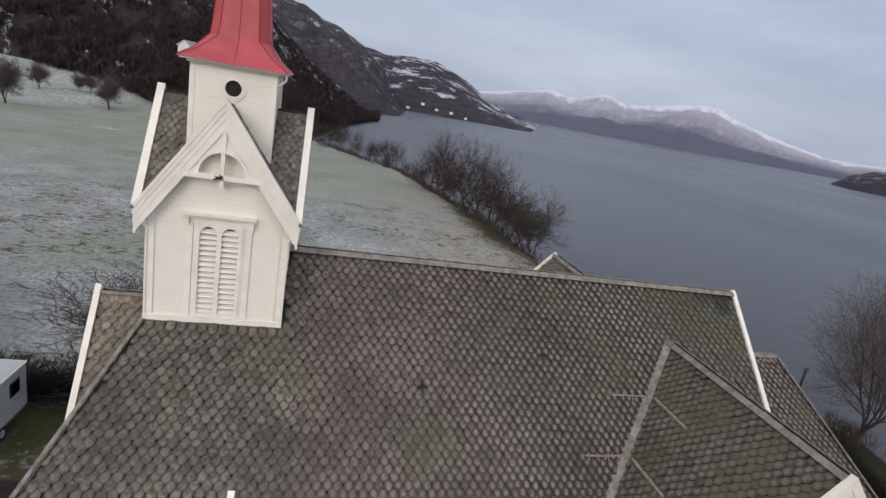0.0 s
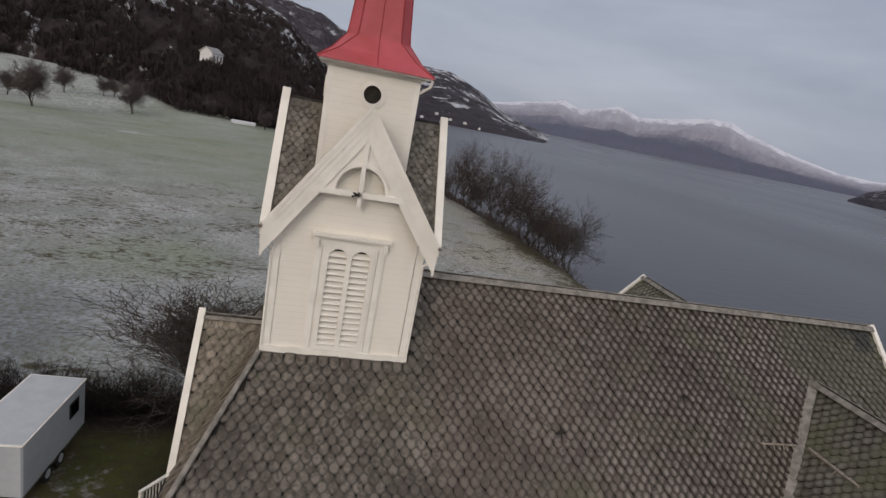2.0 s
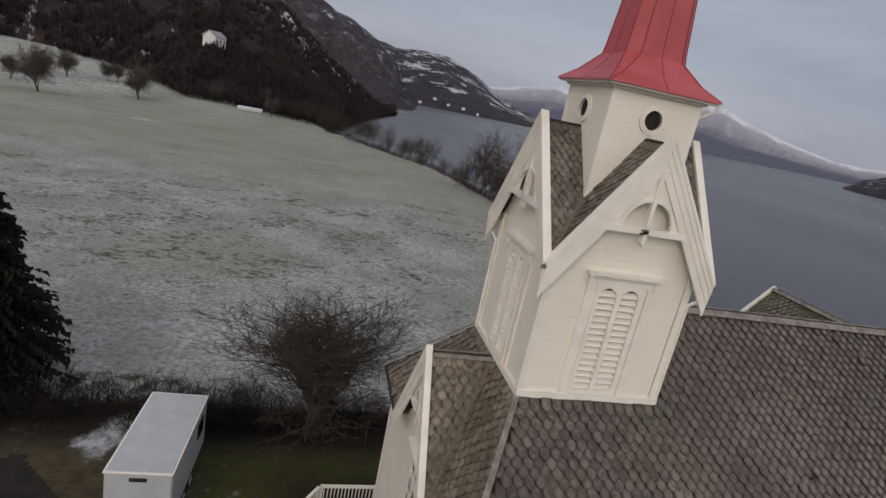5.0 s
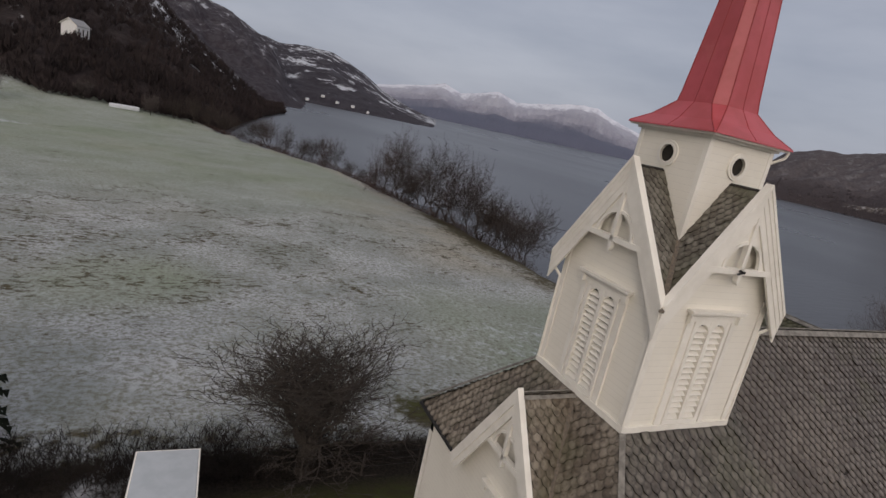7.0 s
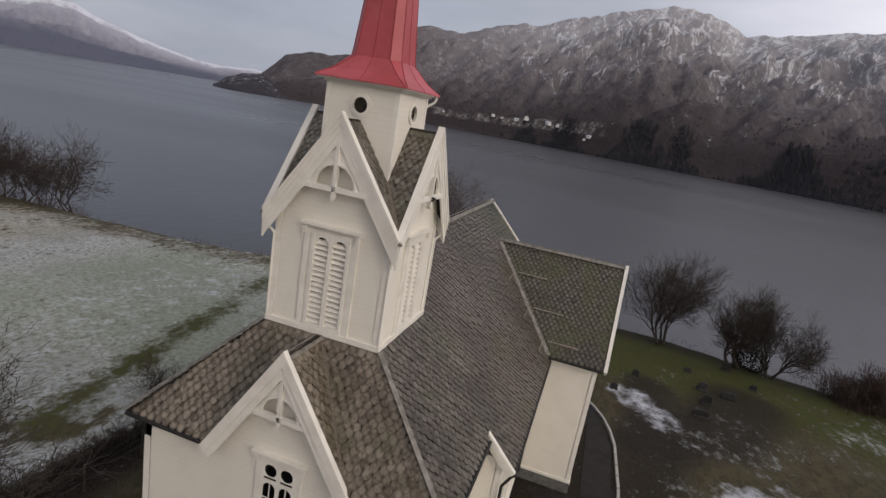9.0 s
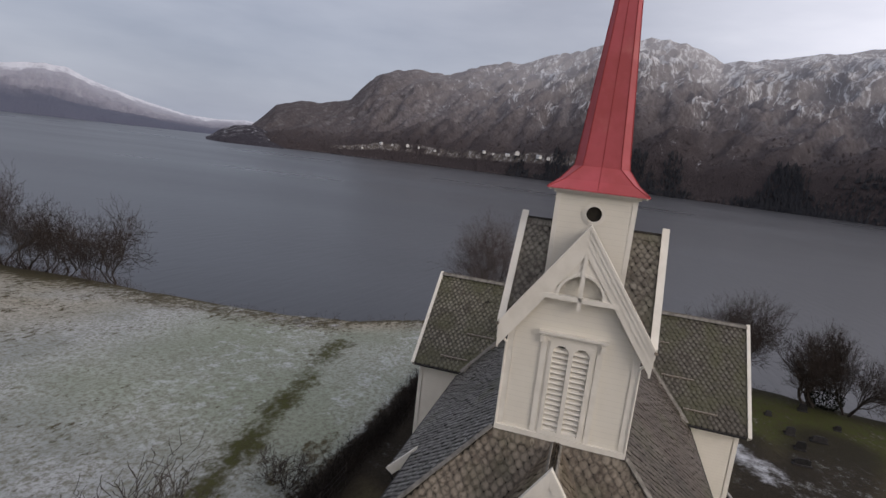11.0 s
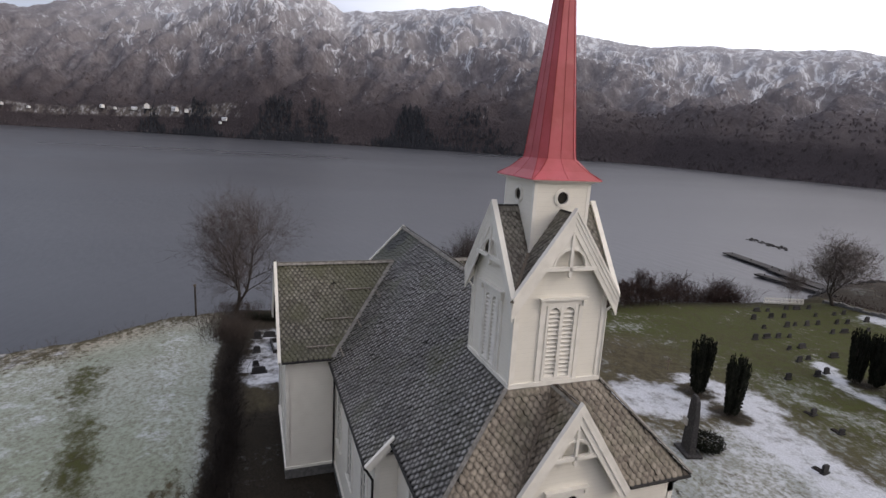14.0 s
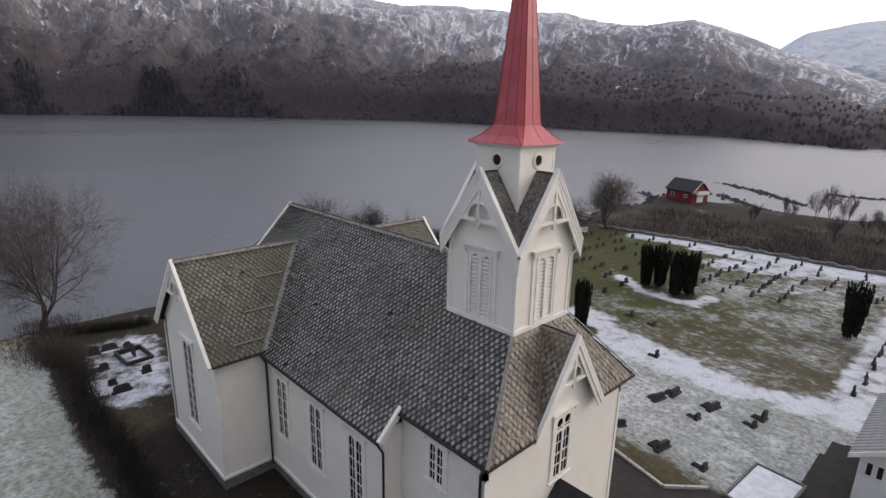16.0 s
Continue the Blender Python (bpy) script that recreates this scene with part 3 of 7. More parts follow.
def ground_z(x, y):
    z = -0.04 * max(0.0, min(x, 60.0) - 15) - 0.012 * max(0.0, min(-y, 70.0) - 12)
    if y > 15:
        d = min(y, 175.0) - 15
        z -= 0.02 * d + 0.00012 * d * d
        z += 0.10 * max(0.0, y - 175) * step(0, -60, x) if y < 420 else 24.0 * step(0, -60, x)
    z = z + (-5.4 - z) * step(-63, -76, y)
    r = math.hypot(x, y)
    if r > 14:
        z += min(1.0, (r - 14) / 40) * 0.5 * fbm(x, y, 0.05, 3)
    z -= 0.8 * step(-80, -112, y)
    south = -(136 + 8 * fbm(x, 9.0, 0.06, 3)) - y
    over = x - float(np.interp(y, EDGE_Y, EDGE_X)) - 1.2 * fbm(x, y, 0.11, 3)
    if y > 1000 or y < -400:
        over = max(over, 20)
    over = max(over, south)
    if over > 0:
        z -= 0.55 * over
    return max(z, -12.0)


def seg_dist(x, y, a, b):
    ax, ay, bx, by = *a, *b
    t = max(0.0, min(1.0, ((x - ax) * (bx - ax) + (y - ay) * (by - ay)) / ((bx - ax) ** 2 + (by - ay) ** 2 + 1e-9)))
    return math.hypot(x - ax - t * (bx - ax), y - ay - t * (by - ay))


# snow lies on the churchyard paths and in patches: from, to, half width, depth
SNOW = [((13, -17), (11, -24), 2.4, 0.86), ((14, -23), (8, -22.6), 1.6, 0.9), ((9, -22.4), (2, -21.4), 1.9, 0.88), ((2, -21.4), (-2, -20.8), 1.4, 0.88), ((-2, -20.8), (-5.5, -21.7), 0.9, 0.88), ((-5.5, -21.7), (-8.2, -22.5), 1.4, 0.88), ((-8.2, -22), (-8.0, -66), 1.3, 0.82),
        ((23.6, -10.2), (20.8, -12.4), 1.2, 0.66), ((13, -17.2), (16, -18.2), 1.0, 0.6), ((14.6, -37.4), (10.8, -34.7), 0.8, 0.86), ((10.8, -34.7), (6.0, -35.2), 0.8, 0.86), ((6.0, -35.2), (5.6, -38.2), 0.7, 0.8), ((24, -59.6), (-8, -60.3), 1.6, 0.9), ((14, -58), (-6, -59), 1.8, 0.8), ((9, -52.5), (1, -57), 2.6, 0.78), ((2, -48), (-6.5, -54), 2.4, 0.5),
        ((5, -17), (-6, -14), 3.4, 0.42), ((-12.8, 9.3), (-11.6, 11.4), 0.8, 0.6), ((31, 6.4), (23, 7.6), 2.0, 0.7), ((30, 26), (10, 22), 4.0, 0.34), ((14, 13.6), (33, 15), 1.2, 0.38)]
TRACK = ((27, 19.9), (2, 15.0))


def hedge_y(x):
    return 10.9 - 0.6 * step(0, 12, x)


def lay_attributes(x, y):
    snow = 0.0
    for a, b, w, k in SNOW:
        snow = max(snow, k * (1 - step(w * 0.7, w * 1.7, seg_dist(x, y, a, b))))
    edge = float(np.interp(y, EDGE_Y, EDGE_X)) - x
    north = step(hedge_y(x) + 0.6, hedge_y(x) + 2.0, y)
    frost = (0.86 + 0.05 * step(60, 25, y)) * north * step(-3.0, 1.5, edge)
    frost += north * 0.22 * step(2, 16, x) * step(58, 36, y)
    frost += north * 0.12 * fbm(x, y, 0.03, 3)
    worn = north * (1 - step(-0.2, 2.4, seg_dist(x, y, *TRACK) + 0.9 * fbm(x, y, 0.4, 4)))
    frost -= 0.9 * worn + 0.75 * north * step(8.0, 0.5, edge + 2.5 * fbm(x, y, 0.15, 3)) * step(95, 70, y)
    frost -= 0.9 * north * (1 - step(0.1, 0.9, abs(y - hedge_y(x) - 2.6 - 0.5 * fbm(x, y, 0.3, 2)))) * step(-0.1, 0.25, fbm(x, y, 0.9, 3)) * step(16, 10, x)
    frost = max(frost, 0.88 * (1 - north) * step(-9, -11, y) * step(-26, -19, y) * step(13, 5, x))
    frost = max(frost, (0.08 + 0.26 * step(20, 6, x)) * step(-20, -24, y) * step(-66, -60, y) + 0.22 * fbm(x, y, 0.12, 3) * step(-20, -24, y))
    frost = max(frost, 0.16 * (1 - step(1.6, 4.0, seg_dist(x, y, (18, -16.5), (22, -17.5)))))
    green = 0.75 * step(-22, -30, y) * step(-8, 8, x) * step(-64, -58, y) + 0.85 * step(23, 28, x) * step(0, -6, y) * step(-61, -56, y) + 0.6 * step(10, 18, x) * step(-36, -44, y) * step(-61, -57, y) + 0.5 * step(95, 130, y) + 0.12
    church_near = max(abs(x - 9) - 12.5, abs(y) - 5.3 - 2.6 * step(8, 10, x) * step(18, 16.5, x))
    soil = max(0.9 * step(3.8, 1.2, church_near + 1.2 * fbm(x, y, 0.4, 3)), 0.85 * (1 - step(1.2, 2.4, seg_dist(x, y, (4, -11), (26, -11.8)))), 0.9 * (1 - step(1.6, 3.2, seg_dist(x, y, (17, -11.4), (21, -14.2)))), 0.85 * (1 - step(1.8, 4.0, seg_dist(x, y, (21, -15.4), (28, -18.6)))), 0.85 * step(-62, -68, y), 0.85 * step(22, 26, x) * step(12.6, 10.5, y) * step(-3, 1, y), (1 - north) * step(8.6, 9.6, y), 0.8 * step(3.5, 0.5, edge) * step(-60, -55, y) * (1 - 0.85 * north))
    rough = north * (0.18 + 0.82 * step(78, 52, y) * (0.5 + 0.5 * step(18, 30, y))) * (0.75 + 0.9 * fbm(x, y, 0.06, 3)) + (1 - north) * step(-8, -10, y) * (0.12 + 0.4 * step(-24, -18, y) * step(13, 5, x))
    rough *= 1 - worn
    green = max(green, 0.8 * worn, 0.9 * (1 - north) * step(-10, -8, x) * step(1, -1, x) * step(4.5, 5.5, y))
    snow = max(snow, 0.5 * step(150, 190, y) * step(-45, -75, x), 0.75 * (1 - step(1.5, 3.0, math.hypot((x + 46) / 1.5, (y - 130) / 2.5))))
    for bx, by in ((12.9, -21.9), (9.7, -21.6), (11.1, -37.3), (7.9, -36.8)):
        bare = 1 - step(0.9, 1.7, math.hypot(x - bx, y - by))
        snow, frost, soil = snow * (1 - bare), frost * (1 - bare), max(soil, 0.9 * bare)
    hue = north * max(0.0, min(1.0, max(step(48, 95, y), 0.75 * step(4, 12, x) * step(40, 30, y)) * (0.75 + 1.0 * fbm(x, y, 0.03, 3)) + 0.9 * (1 - step(3, 9, math.hypot(x + 14, y - 33))) + 0.5 * fbm(x, y, 0.05, 3)))
    tan = max(0.0, min(1.0, north * (0.75 * step(6, 24, x) * step(120, 70, y) * step(34, 50, y) + 0.9 * step(6, 1, edge) + 0.5 * fbm(x, y, 0.06, 3))))
    return frost, snow, min(1.0, green), soil, max(0.0, min(1.0, rough)), hue, tan


def graded(lo, hi, fine, first, growth, end):
    xs = list(np.arange(lo, hi + 1e-6, fine))
    s, v = first, hi
    while v < end:
        v += s
        s *= growth
        xs.append(v)
    s, v = first, lo
    while v > -end:
        v -= s
        s *= growth
        xs.insert(0, v)
    return xs


def build_ground():
    xs, ys = graded(-22, 50, 0.6, 1.2, 1.12, 4600), graded(-70, 75, 0.7, 1.2, 1.1, 4600)
    verts, at = [], []
    for y in ys:
        for x in xs:
            verts.append((x, y, ground_z(x, y)))
            at.append(lay_attributes(x, y))
    n = len(xs)
    faces = [(j * n + i, j * n + i + 1, (j + 1) * n + i + 1, (j + 1) * n + i) for j in range(len(ys) - 1) for i in range(n - 1)]
    me = mesh_of("ground", verts, faces, ground_material())
    for k, nm in enumerate(("frost", "snow", "green", "soil", "rough", "hue", "tan")):
        a = me.attributes.new(nm, "FLOAT", "POINT")
        a.data.foreach_set("value", [v[k] for v in at])
    for p in me.polygons:
        p.use_smooth = True
    tagged(new("ground", me), "frosted pasture and churchyard grass with patches of old snow", "ground", kind="structure")


def build_water():
    bm = bmesh.new()
    prism(bm, [(-4600, -4600, WATER_Z), (4600, -4600, WATER_Z), (4600, 4600, WATER_Z), (-4600, 4600, WATER_Z)], (0, 0, -0.02))
    me = bpy.data.meshes.new("water")
    bmesh.ops.recalc_face_normals(bm, faces=bm.faces)
    bm.to_mesh(me)
    bm.free()
    me.materials.append(water_material())
    tagged(new("water", me), "calm grey fjord water with faint ripples", "water", kind="structure")


def mountain_point(crest, r0, r1, az, v, rough, seed, foot=None):
    """A place on a mountain side: azimuth in degrees from +y towards +x, v from the shore (0) to the crest (1)."""
    ca, ce = zip(*crest)
    el = float(np.interp(az, ca, ce))
    top = 16.5 + r1 * math.tan(radians(el))
    near = r0 if foot is None else float(np.interp(az, *zip(*foot)))
    r = near + (r1 - near) * v
    a = radians(az)
    x, y = r * math.sin(a), r * math.cos(a)
    h = (top - WATER_Z) * (0.10 * step(0, 0.06, v) + 0.90 * max(0.0, (v - 0.02) / 0.98) ** 0.95)
    s = 1.0 / (r1 - near) * 3.0
    n = noise.fractal((x * s, y * s, seed), 0.9, 2.1, 6)
    crag = 0.5 - abs(noise.fractal((x * s * 2.3, y * s * 2.3, seed + 7), 0.8, 2.1, 6))
    k = step(0.0, 0.3, v) * (1 - 0.8 * step(0.55, 1.0, v))
    h += rough * (top - WATER_Z) * k * (0.12 * n + 0.20 * crag - 0.06)
    return x, y, WATER_Z - 1.0 + max(h, 0.6 * step(0, 0.02, v)), v


def build_mountain(name, label, crest, r0, r1, az0, az1, mat, rough=1.0, seed=1.0, na=240, nv=60, foot=None):
    verts, rise = [], []
    for j in range(nv + 3):
        v = min(j / nv, 1.0)
        for i in range(na + 1):
            az = az0 + (az1 - az0) * i / na
            x, y, z, q = mountain_point(crest, r0, r1, az, v, rough, seed, foot)
            if j > nv:
                f = 1 + 0.12 * (j - nv)
                x, y, z = x * f, y * f, z - (j - nv) * 0.25 * (z + 10)
            verts.append((x, y, z))
            rise.append(q)
    n = na + 1
    across = [radians(az0 + (az1 - az0) * i / na) * (r0 + r1) / 2 for _ in range(nv + 3) for i in range(n)]
    faces = [(j * n + i, (j + 1) * n + i, (j + 1) * n + i + 1, j * n + i + 1) for j in range(nv + 2) for i in range(na)]
    me = mesh_of(name, verts, faces, mat)
    a = me.attributes.new("rise", "FLOAT", "POINT")
    a.data.foreach_set("value", rise)
    a = me.attributes.new("across", "FLOAT", "POINT")
    a.data.foreach_set("value", across)
    for p in me.polygons:
        p.use_smooth = True
    tagged(new(name, me), label, "mountain", kind="structure")


CREST_NEAR = ((-85, 12), (-40, 12), (-24, 10), (-12, 8.0), (-5.5, 5.4), (-3.2, 3.4), (0.4, 0.8), (4.2, -2.0), (6.8, -4.4))
CREST_CLIFF = ((-18, 9.5), (-5, 6.9), (-2.4, 6.5), (-0.4, 5.5), (1.3, 5.1), (3.2, 4.2), (5.2, 3.2), (6.2, 1.8), (6.9, 0.2), (8.5, -1.2), (11, -2.0))
CREST_SNOWFIELD = ((1, 3.6), (4, 3.8), (6, 3.4), (8.5, 3.7), (11, 3.7), (12.7, 3.1), (14.5, 2.3), (16, 1.4), (17.5, 0.7), (19.5, 0.0), (22, -0.6), (23.5, -1.4))
CREST_FAR = ((13, 1.0), (16.4, 1.7), (18.5, 2.1), (20.6, 2.5), (22.8, 3.1), (24.6, 2.5), (28.4, 3.4), (30.4, 2.7), (34.2, 3.3), (37, 3.8), (38.5, 3.7), (40, 3.0), (41.6, 2.5), (44.6, 1.7), (47.8, 1.0), (50, 0.9), (53, 1.1), (57, 0.6))
CREST_OPPOSITE = ((51.8, -1.2), (53.2, 0.6), (54.4, 1.7), (55.6, 3.0), (58, 3.8), (60.3, 3.9), (62.8, 4.5), (64.3, 6.2), (65.8, 7.5), (69.5, 8.2), (72.8, 8.2), (75.3, 9.1), (78, 9.8), (80.5, 10.3), (83.6, 11.1), (88, 12.2), (92, 13.0),
                  (95, 12.9), (96.6, 12.4), (98.7, 11.0), (100.6, 11.5), (103, 11.5), (106.5, 11.9), (112, 12.5), (114.3, 12.0), (117.3, 11.4), (120, 10.7), (123.5, 10.0), (127.7, 9.3), (131.3, 9.2), (134.2, 9.2), (137.4, 8.9), (141, 8.7), (145, 8.6), (148.4, 7.9), (152.5, 7.4),
                  (154.5, 7.7), (156.8, 7.8), (159.7, 6.9), (162, 6.1), (164.3, 5.1), (166.4, 4.4), (169, 3.4), (172, 2.3), (185, 2.0), (215, 5.0))
CREST_HEADLAND = ((48.4, -1.7), (49.4, -0.8), (50.4, 0.0), (51.8, 0.6), (53.5, 0.8), (55, 0.3), (57, -1.3))
FOOT_HEADLAND = ((48.4, 1180), (51, 1080), (57, 1050))
CREST_PEAK = ((156, 2.5), (162.5, 4.2), (164.3, 5.3), (165.8, 6.3), (167.6, 6.6), (169.8, 6.9), (178, 7.0), (190, 4.5))
FOOT_OPPOSITE = ((51.8, 1150), (60, 1120), (70, 1040), (80, 940), (90, 840), (100, 800), (110, 760), (120, 730), (131, 700), (140, 600), (150, 540), (160, 520), (172, 420), (185, 600), (215, 900))
FOOT_NEAR = ((-85, 330), (-30, 300), (-22, 265), (-15, 210), (0, 215), (3, 290), (6.8, 420))

build_ground()
build_water()
M_WOODHILL = mountain_material("dark_bare_woods", (0.027, 0.021, 0.021), (0.050, 0.039, 0.038), (0.065, 0.057, 0.056), 0.0, 0.7, 0.24, 0.03, hard=(0.42, 1.05), clearing=(-125, -95))
M_CLIFF = mountain_material("dark_cliff", (0.044, 0.038, 0.045), (0.075, 0.068, 0.077), (0.12, 0.115, 0.125), 0.1, 0.9, 0.12, 0.018, hard=(0.4, 1.2))
M_FIELDHILL = mountain_material("hill_with_snowfields", (0.048, 0.044, 0.053), (0.072, 0.067, 0.078), (0.10, 0.10, 0.115), 0.0, 0.45, 0.29, 0.0060, hard=(0.42, 0.85))
# the far range's pale blue colours hold painted distance haze
M_FARRANGE = mountain_material("far_snowy_range", (0.23, 0.228, 0.275), (0.30, 0.298, 0.345), (0.38, 0.385, 0.43), 0.42, 0.95, 0.95, 0.004, (0.76, 0.78, 0.84), low=((0.125, 0.135, 0.185), 0.10, 0.45), hard=(0.1, 1.2), rock_haze=(0.44, 0.45, 0.52), flat=260.0, bare=-1.2)
M_OPPOSITE = mountain_material("mountain_with_bare_woods", (0.122, 0.110, 0.118), (0.190, 0.176, 0.187), (0.29, 0.285, 0.30), 0.0, 0.62, 0.22, 0.021, (0.68, 0.70, 0.74), low=((0.058, 0.049, 0.052), 0.05, 0.34), hard=(0.25, 0.9), field=(1210, 1770, 0.060), rock_haze=(0.34, 0.335, 0.355), bare=-0.62, streak=(5.4, 0.9))
M_HEADLAND = mountain_material("dark_headland_woods", (0.036, 0.033, 0.042), (0.06, 0.055, 0.066), (0.08, 0.075, 0.085), 0.3, 1.0, 0.1, 0.02)
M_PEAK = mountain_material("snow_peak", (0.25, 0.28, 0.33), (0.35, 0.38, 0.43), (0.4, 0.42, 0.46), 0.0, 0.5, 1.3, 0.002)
build_mountain("mountain_woodland_hill", "dark hillside of bare woods above the pasture", CREST_NEAR, 215, 560, -85, 6.8, M_WOODHILL, 0.7, 1.3, 220, 50, FOOT_NEAR)
build_mountain("mountain_cliff", "steep dark rocky headland falling to the fjord", CREST_CLIFF, 520, 950, -18, 11, M_CLIFF, 0.9, 4.1, 160, 50)
build_mountain("mountain_snowfields", "low wooded hill with pale snowy farm fields", CREST_SNOWFIELD, 800, 1500, 1, 23.5, M_FIELDHILL, 0.6, 2.2, 140, 40)
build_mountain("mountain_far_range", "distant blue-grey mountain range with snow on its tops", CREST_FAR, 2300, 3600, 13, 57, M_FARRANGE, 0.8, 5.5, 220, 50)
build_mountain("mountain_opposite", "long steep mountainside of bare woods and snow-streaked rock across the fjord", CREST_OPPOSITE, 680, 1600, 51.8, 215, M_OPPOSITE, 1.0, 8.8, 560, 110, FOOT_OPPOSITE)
build_mountain("mountain_headland", "low dark wooded headland on the far shore", CREST_HEADLAND, 1080, 1300, 48.4, 57, M_HEADLAND, 0.5, 3.3, 100, 24, FOOT_HEADLAND)
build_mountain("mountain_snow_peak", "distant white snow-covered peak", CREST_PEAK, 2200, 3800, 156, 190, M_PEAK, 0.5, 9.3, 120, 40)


# ---- the church ----
RIDGE_Z, SLOPE = 11.62, 1.033          # nave ridge, and fall of its roof
W_X, E_X, STEP_X = -3.10, 16.34, 1.02   # west eave, east verge, where the nave begins to be wider
EAVE_W, EAVE_N = 4.40, 5.25            # half widths at the eaves
TR_X, TR_Z, TR_EAVE, TR_END = 13.36, 10.24, 3.56, 7.60   # transept ridge, half width to the eave, verge
TR_SLOPE = 1.09
nave_z = lambda y: RIDGE_Z - SLOPE * abs(y)
tr_z = lambda x: TR_Z - TR_SLOPE * abs(x - TR_X)

church = thing("church", "cream-white wooden church with grey slate roofs and a red-capped tower", "church")


def wall_panel(_, p0, u, length, z0, z1, holes, thick, n):
    """A wall of the given thickness along u from p0, with rectangular openings (a, b, za, zb)."""
    p0, u, n = Vector(p0), Vector(u), Vector(n)
    bm = bmesh.new()

    def block(a, b, za, zb):
        if b - a > 1e-4 and zb - za > 1e-4:
            q = [p0 + u * s + Vector((0, 0, z)) for s, z in ((a, za), (b, za), (b, zb), (a, zb))]
            prism(bm, q, -n * thick)

    x = 0.0
    for a, b, za, zb in sorted(holes):
        block(x, a, z0, z1)
        block(a, b, z0, za)
        block(a, b, zb, z1)
        x = b
    block(x, length, z0, z1)
    bmesh.ops.remove_doubles(bm, verts=bm.verts, dist=1e-4)
    part("wall", bm, M_WALL, church, "cream-white painted boarding")


def window_unit(parent, centre, u, n, width, z0, z1, circles=False, rows=6):
    """A pair of round-headed lights with glazing bars in a white frame, and a pane in each light."""
    u, n, c = Vector(u), Vector(n), Vector(centre)
    m = Matrix(((u.x, n.x, 0, c.x), (u.y, n.y, 0, c.y), (u.z, n.z, 1, c.z), (0, 0, 0, 1)))
    w = width / 2
    bm = bmesh.new()
    fr = 0.09
    for a, b in ((-w, -w + fr), (w - fr, w)):
        box(bm, a, b, -0.1, 0.05, z0, z1)
    box(bm, -0.05, 0.05, -0.1, 0.045, z0 + fr, z1 - fr)
    box(bm, -w + fr, w - fr, -0.1, 0.05, z0, z0 + fr)
    box(bm, -w + fr, w - fr, -0.1, 0.05, z1 - fr, z1)
    lw = w - fr - 0.05
    ztop = z1 - fr
    if circles:
        zc = ztop - lw / 2
        zspring = zc - lw * 0.95 - lw / 2
    else:
        zspring = ztop - lw / 2
    for s in (-1, 1):
        cx = s * (0.05 + lw / 2)
        # spandrels above the round head
        seg = 8
        heads = [(cx, zspring)] if not circles else [(cx, zspring), (cx, zc)]
        for k, (hx, hz) in enumerate(heads):
            r = lw / 2
            top = hz + r if not (circles and k == 0) else hz + r + lw * 0.22
            for q in range(seg):
                a0, a1 = math.pi * q / seg, math.pi * (q + 1) / seg
                x0_, x1_ = hx + r * math.cos(a0), hx + r * math.cos(a1)
                y0_, y1_ = hz + r * math.sin(a0), hz + r * math.sin(a1)
                prism(bm, [(x0_, -0.08, y0_), (x1_, -0.08, y1_), (x1_, -0.08, top + 0.002), (x0_, -0.08, top + 0.002)], (0, 0.12, 0))
                if circles and k == 1:
                    prism(bm, [(x0_, -0.08, 2 * hz - y0_), (x1_, -0.08, 2 * hz - y1_), (x1_, -0.08, hz - r - 0.002), (x0_, -0.08, hz - r - 0.002)], (0, 0.12, 0))
        # glazing bars
        top_of_bars = zspring + lw / 2 * 0.9
        box(bm, cx - 0.014, cx + 0.014, -0.05, 0.02, z0 + fr, top_of_bars)
        for q in range(1, rows):
            z = z0 + fr + (zspring - z0 - fr) * q / (rows - 0.4)
            t = 0.030 if q in (rows // 3, 2 * rows // 3) else 0.014
            box(bm, cx - lw / 2, cx + lw / 2, -0.052, 0.024, z - t, z + t)
    win = part("window", bm, M_TRIM, parent, "white-framed window of two round-headed lights")
    win.matrix_basis = m
    for s in (-1, 1):
        b2 = bmesh.new()
        box(b2, s * (0.05 + lw / 2) - lw / 2, s * (0.05 + lw / 2) + lw / 2, 0.004, 0.011, z0 + fr, z1 - fr)
        pane = part("pane", b2, M_GLASS, win)
        pane.visible_shadow = False
    # sill, casing and moulded hood
    b3 = bmesh.new()
    box(b3, -w - 0.14, -w, 0.0, 0.05, z0 - 0.03, z1 + 0.12)
    box(b3, w, w + 0.14, 0.0, 0.05, z0 - 0.03, z1 + 0.12)
    box(b3, -w, w, 0.0, 0.05, z1, z1 + 0.12)
    box(b3, -w - 0.2, w + 0.2, 0.0, 0.10, z0 - 0.09, z0 - 0.03)
    part("casing", b3, M_TRIM, win)
    b4 = bmesh.new()
    box(b4, -w - 0.26, w + 0.26, 0.0, 0.16, z1 + 0.15, z1 + 0.21)
    box(b4, -w - 0.2, w + 0.2, 0.0, 0.10, z1 + 0.12, z1 + 0.15)
    for s in (-1, 1):
        box(b4, s * (w + 0.17) - 0.05, s * (w + 0.17) + 0.05, 0.0, 0.11, z1 - 0.02, z1 + 0.12)
    part("hood", b4, M_TRIM, win)
    return win


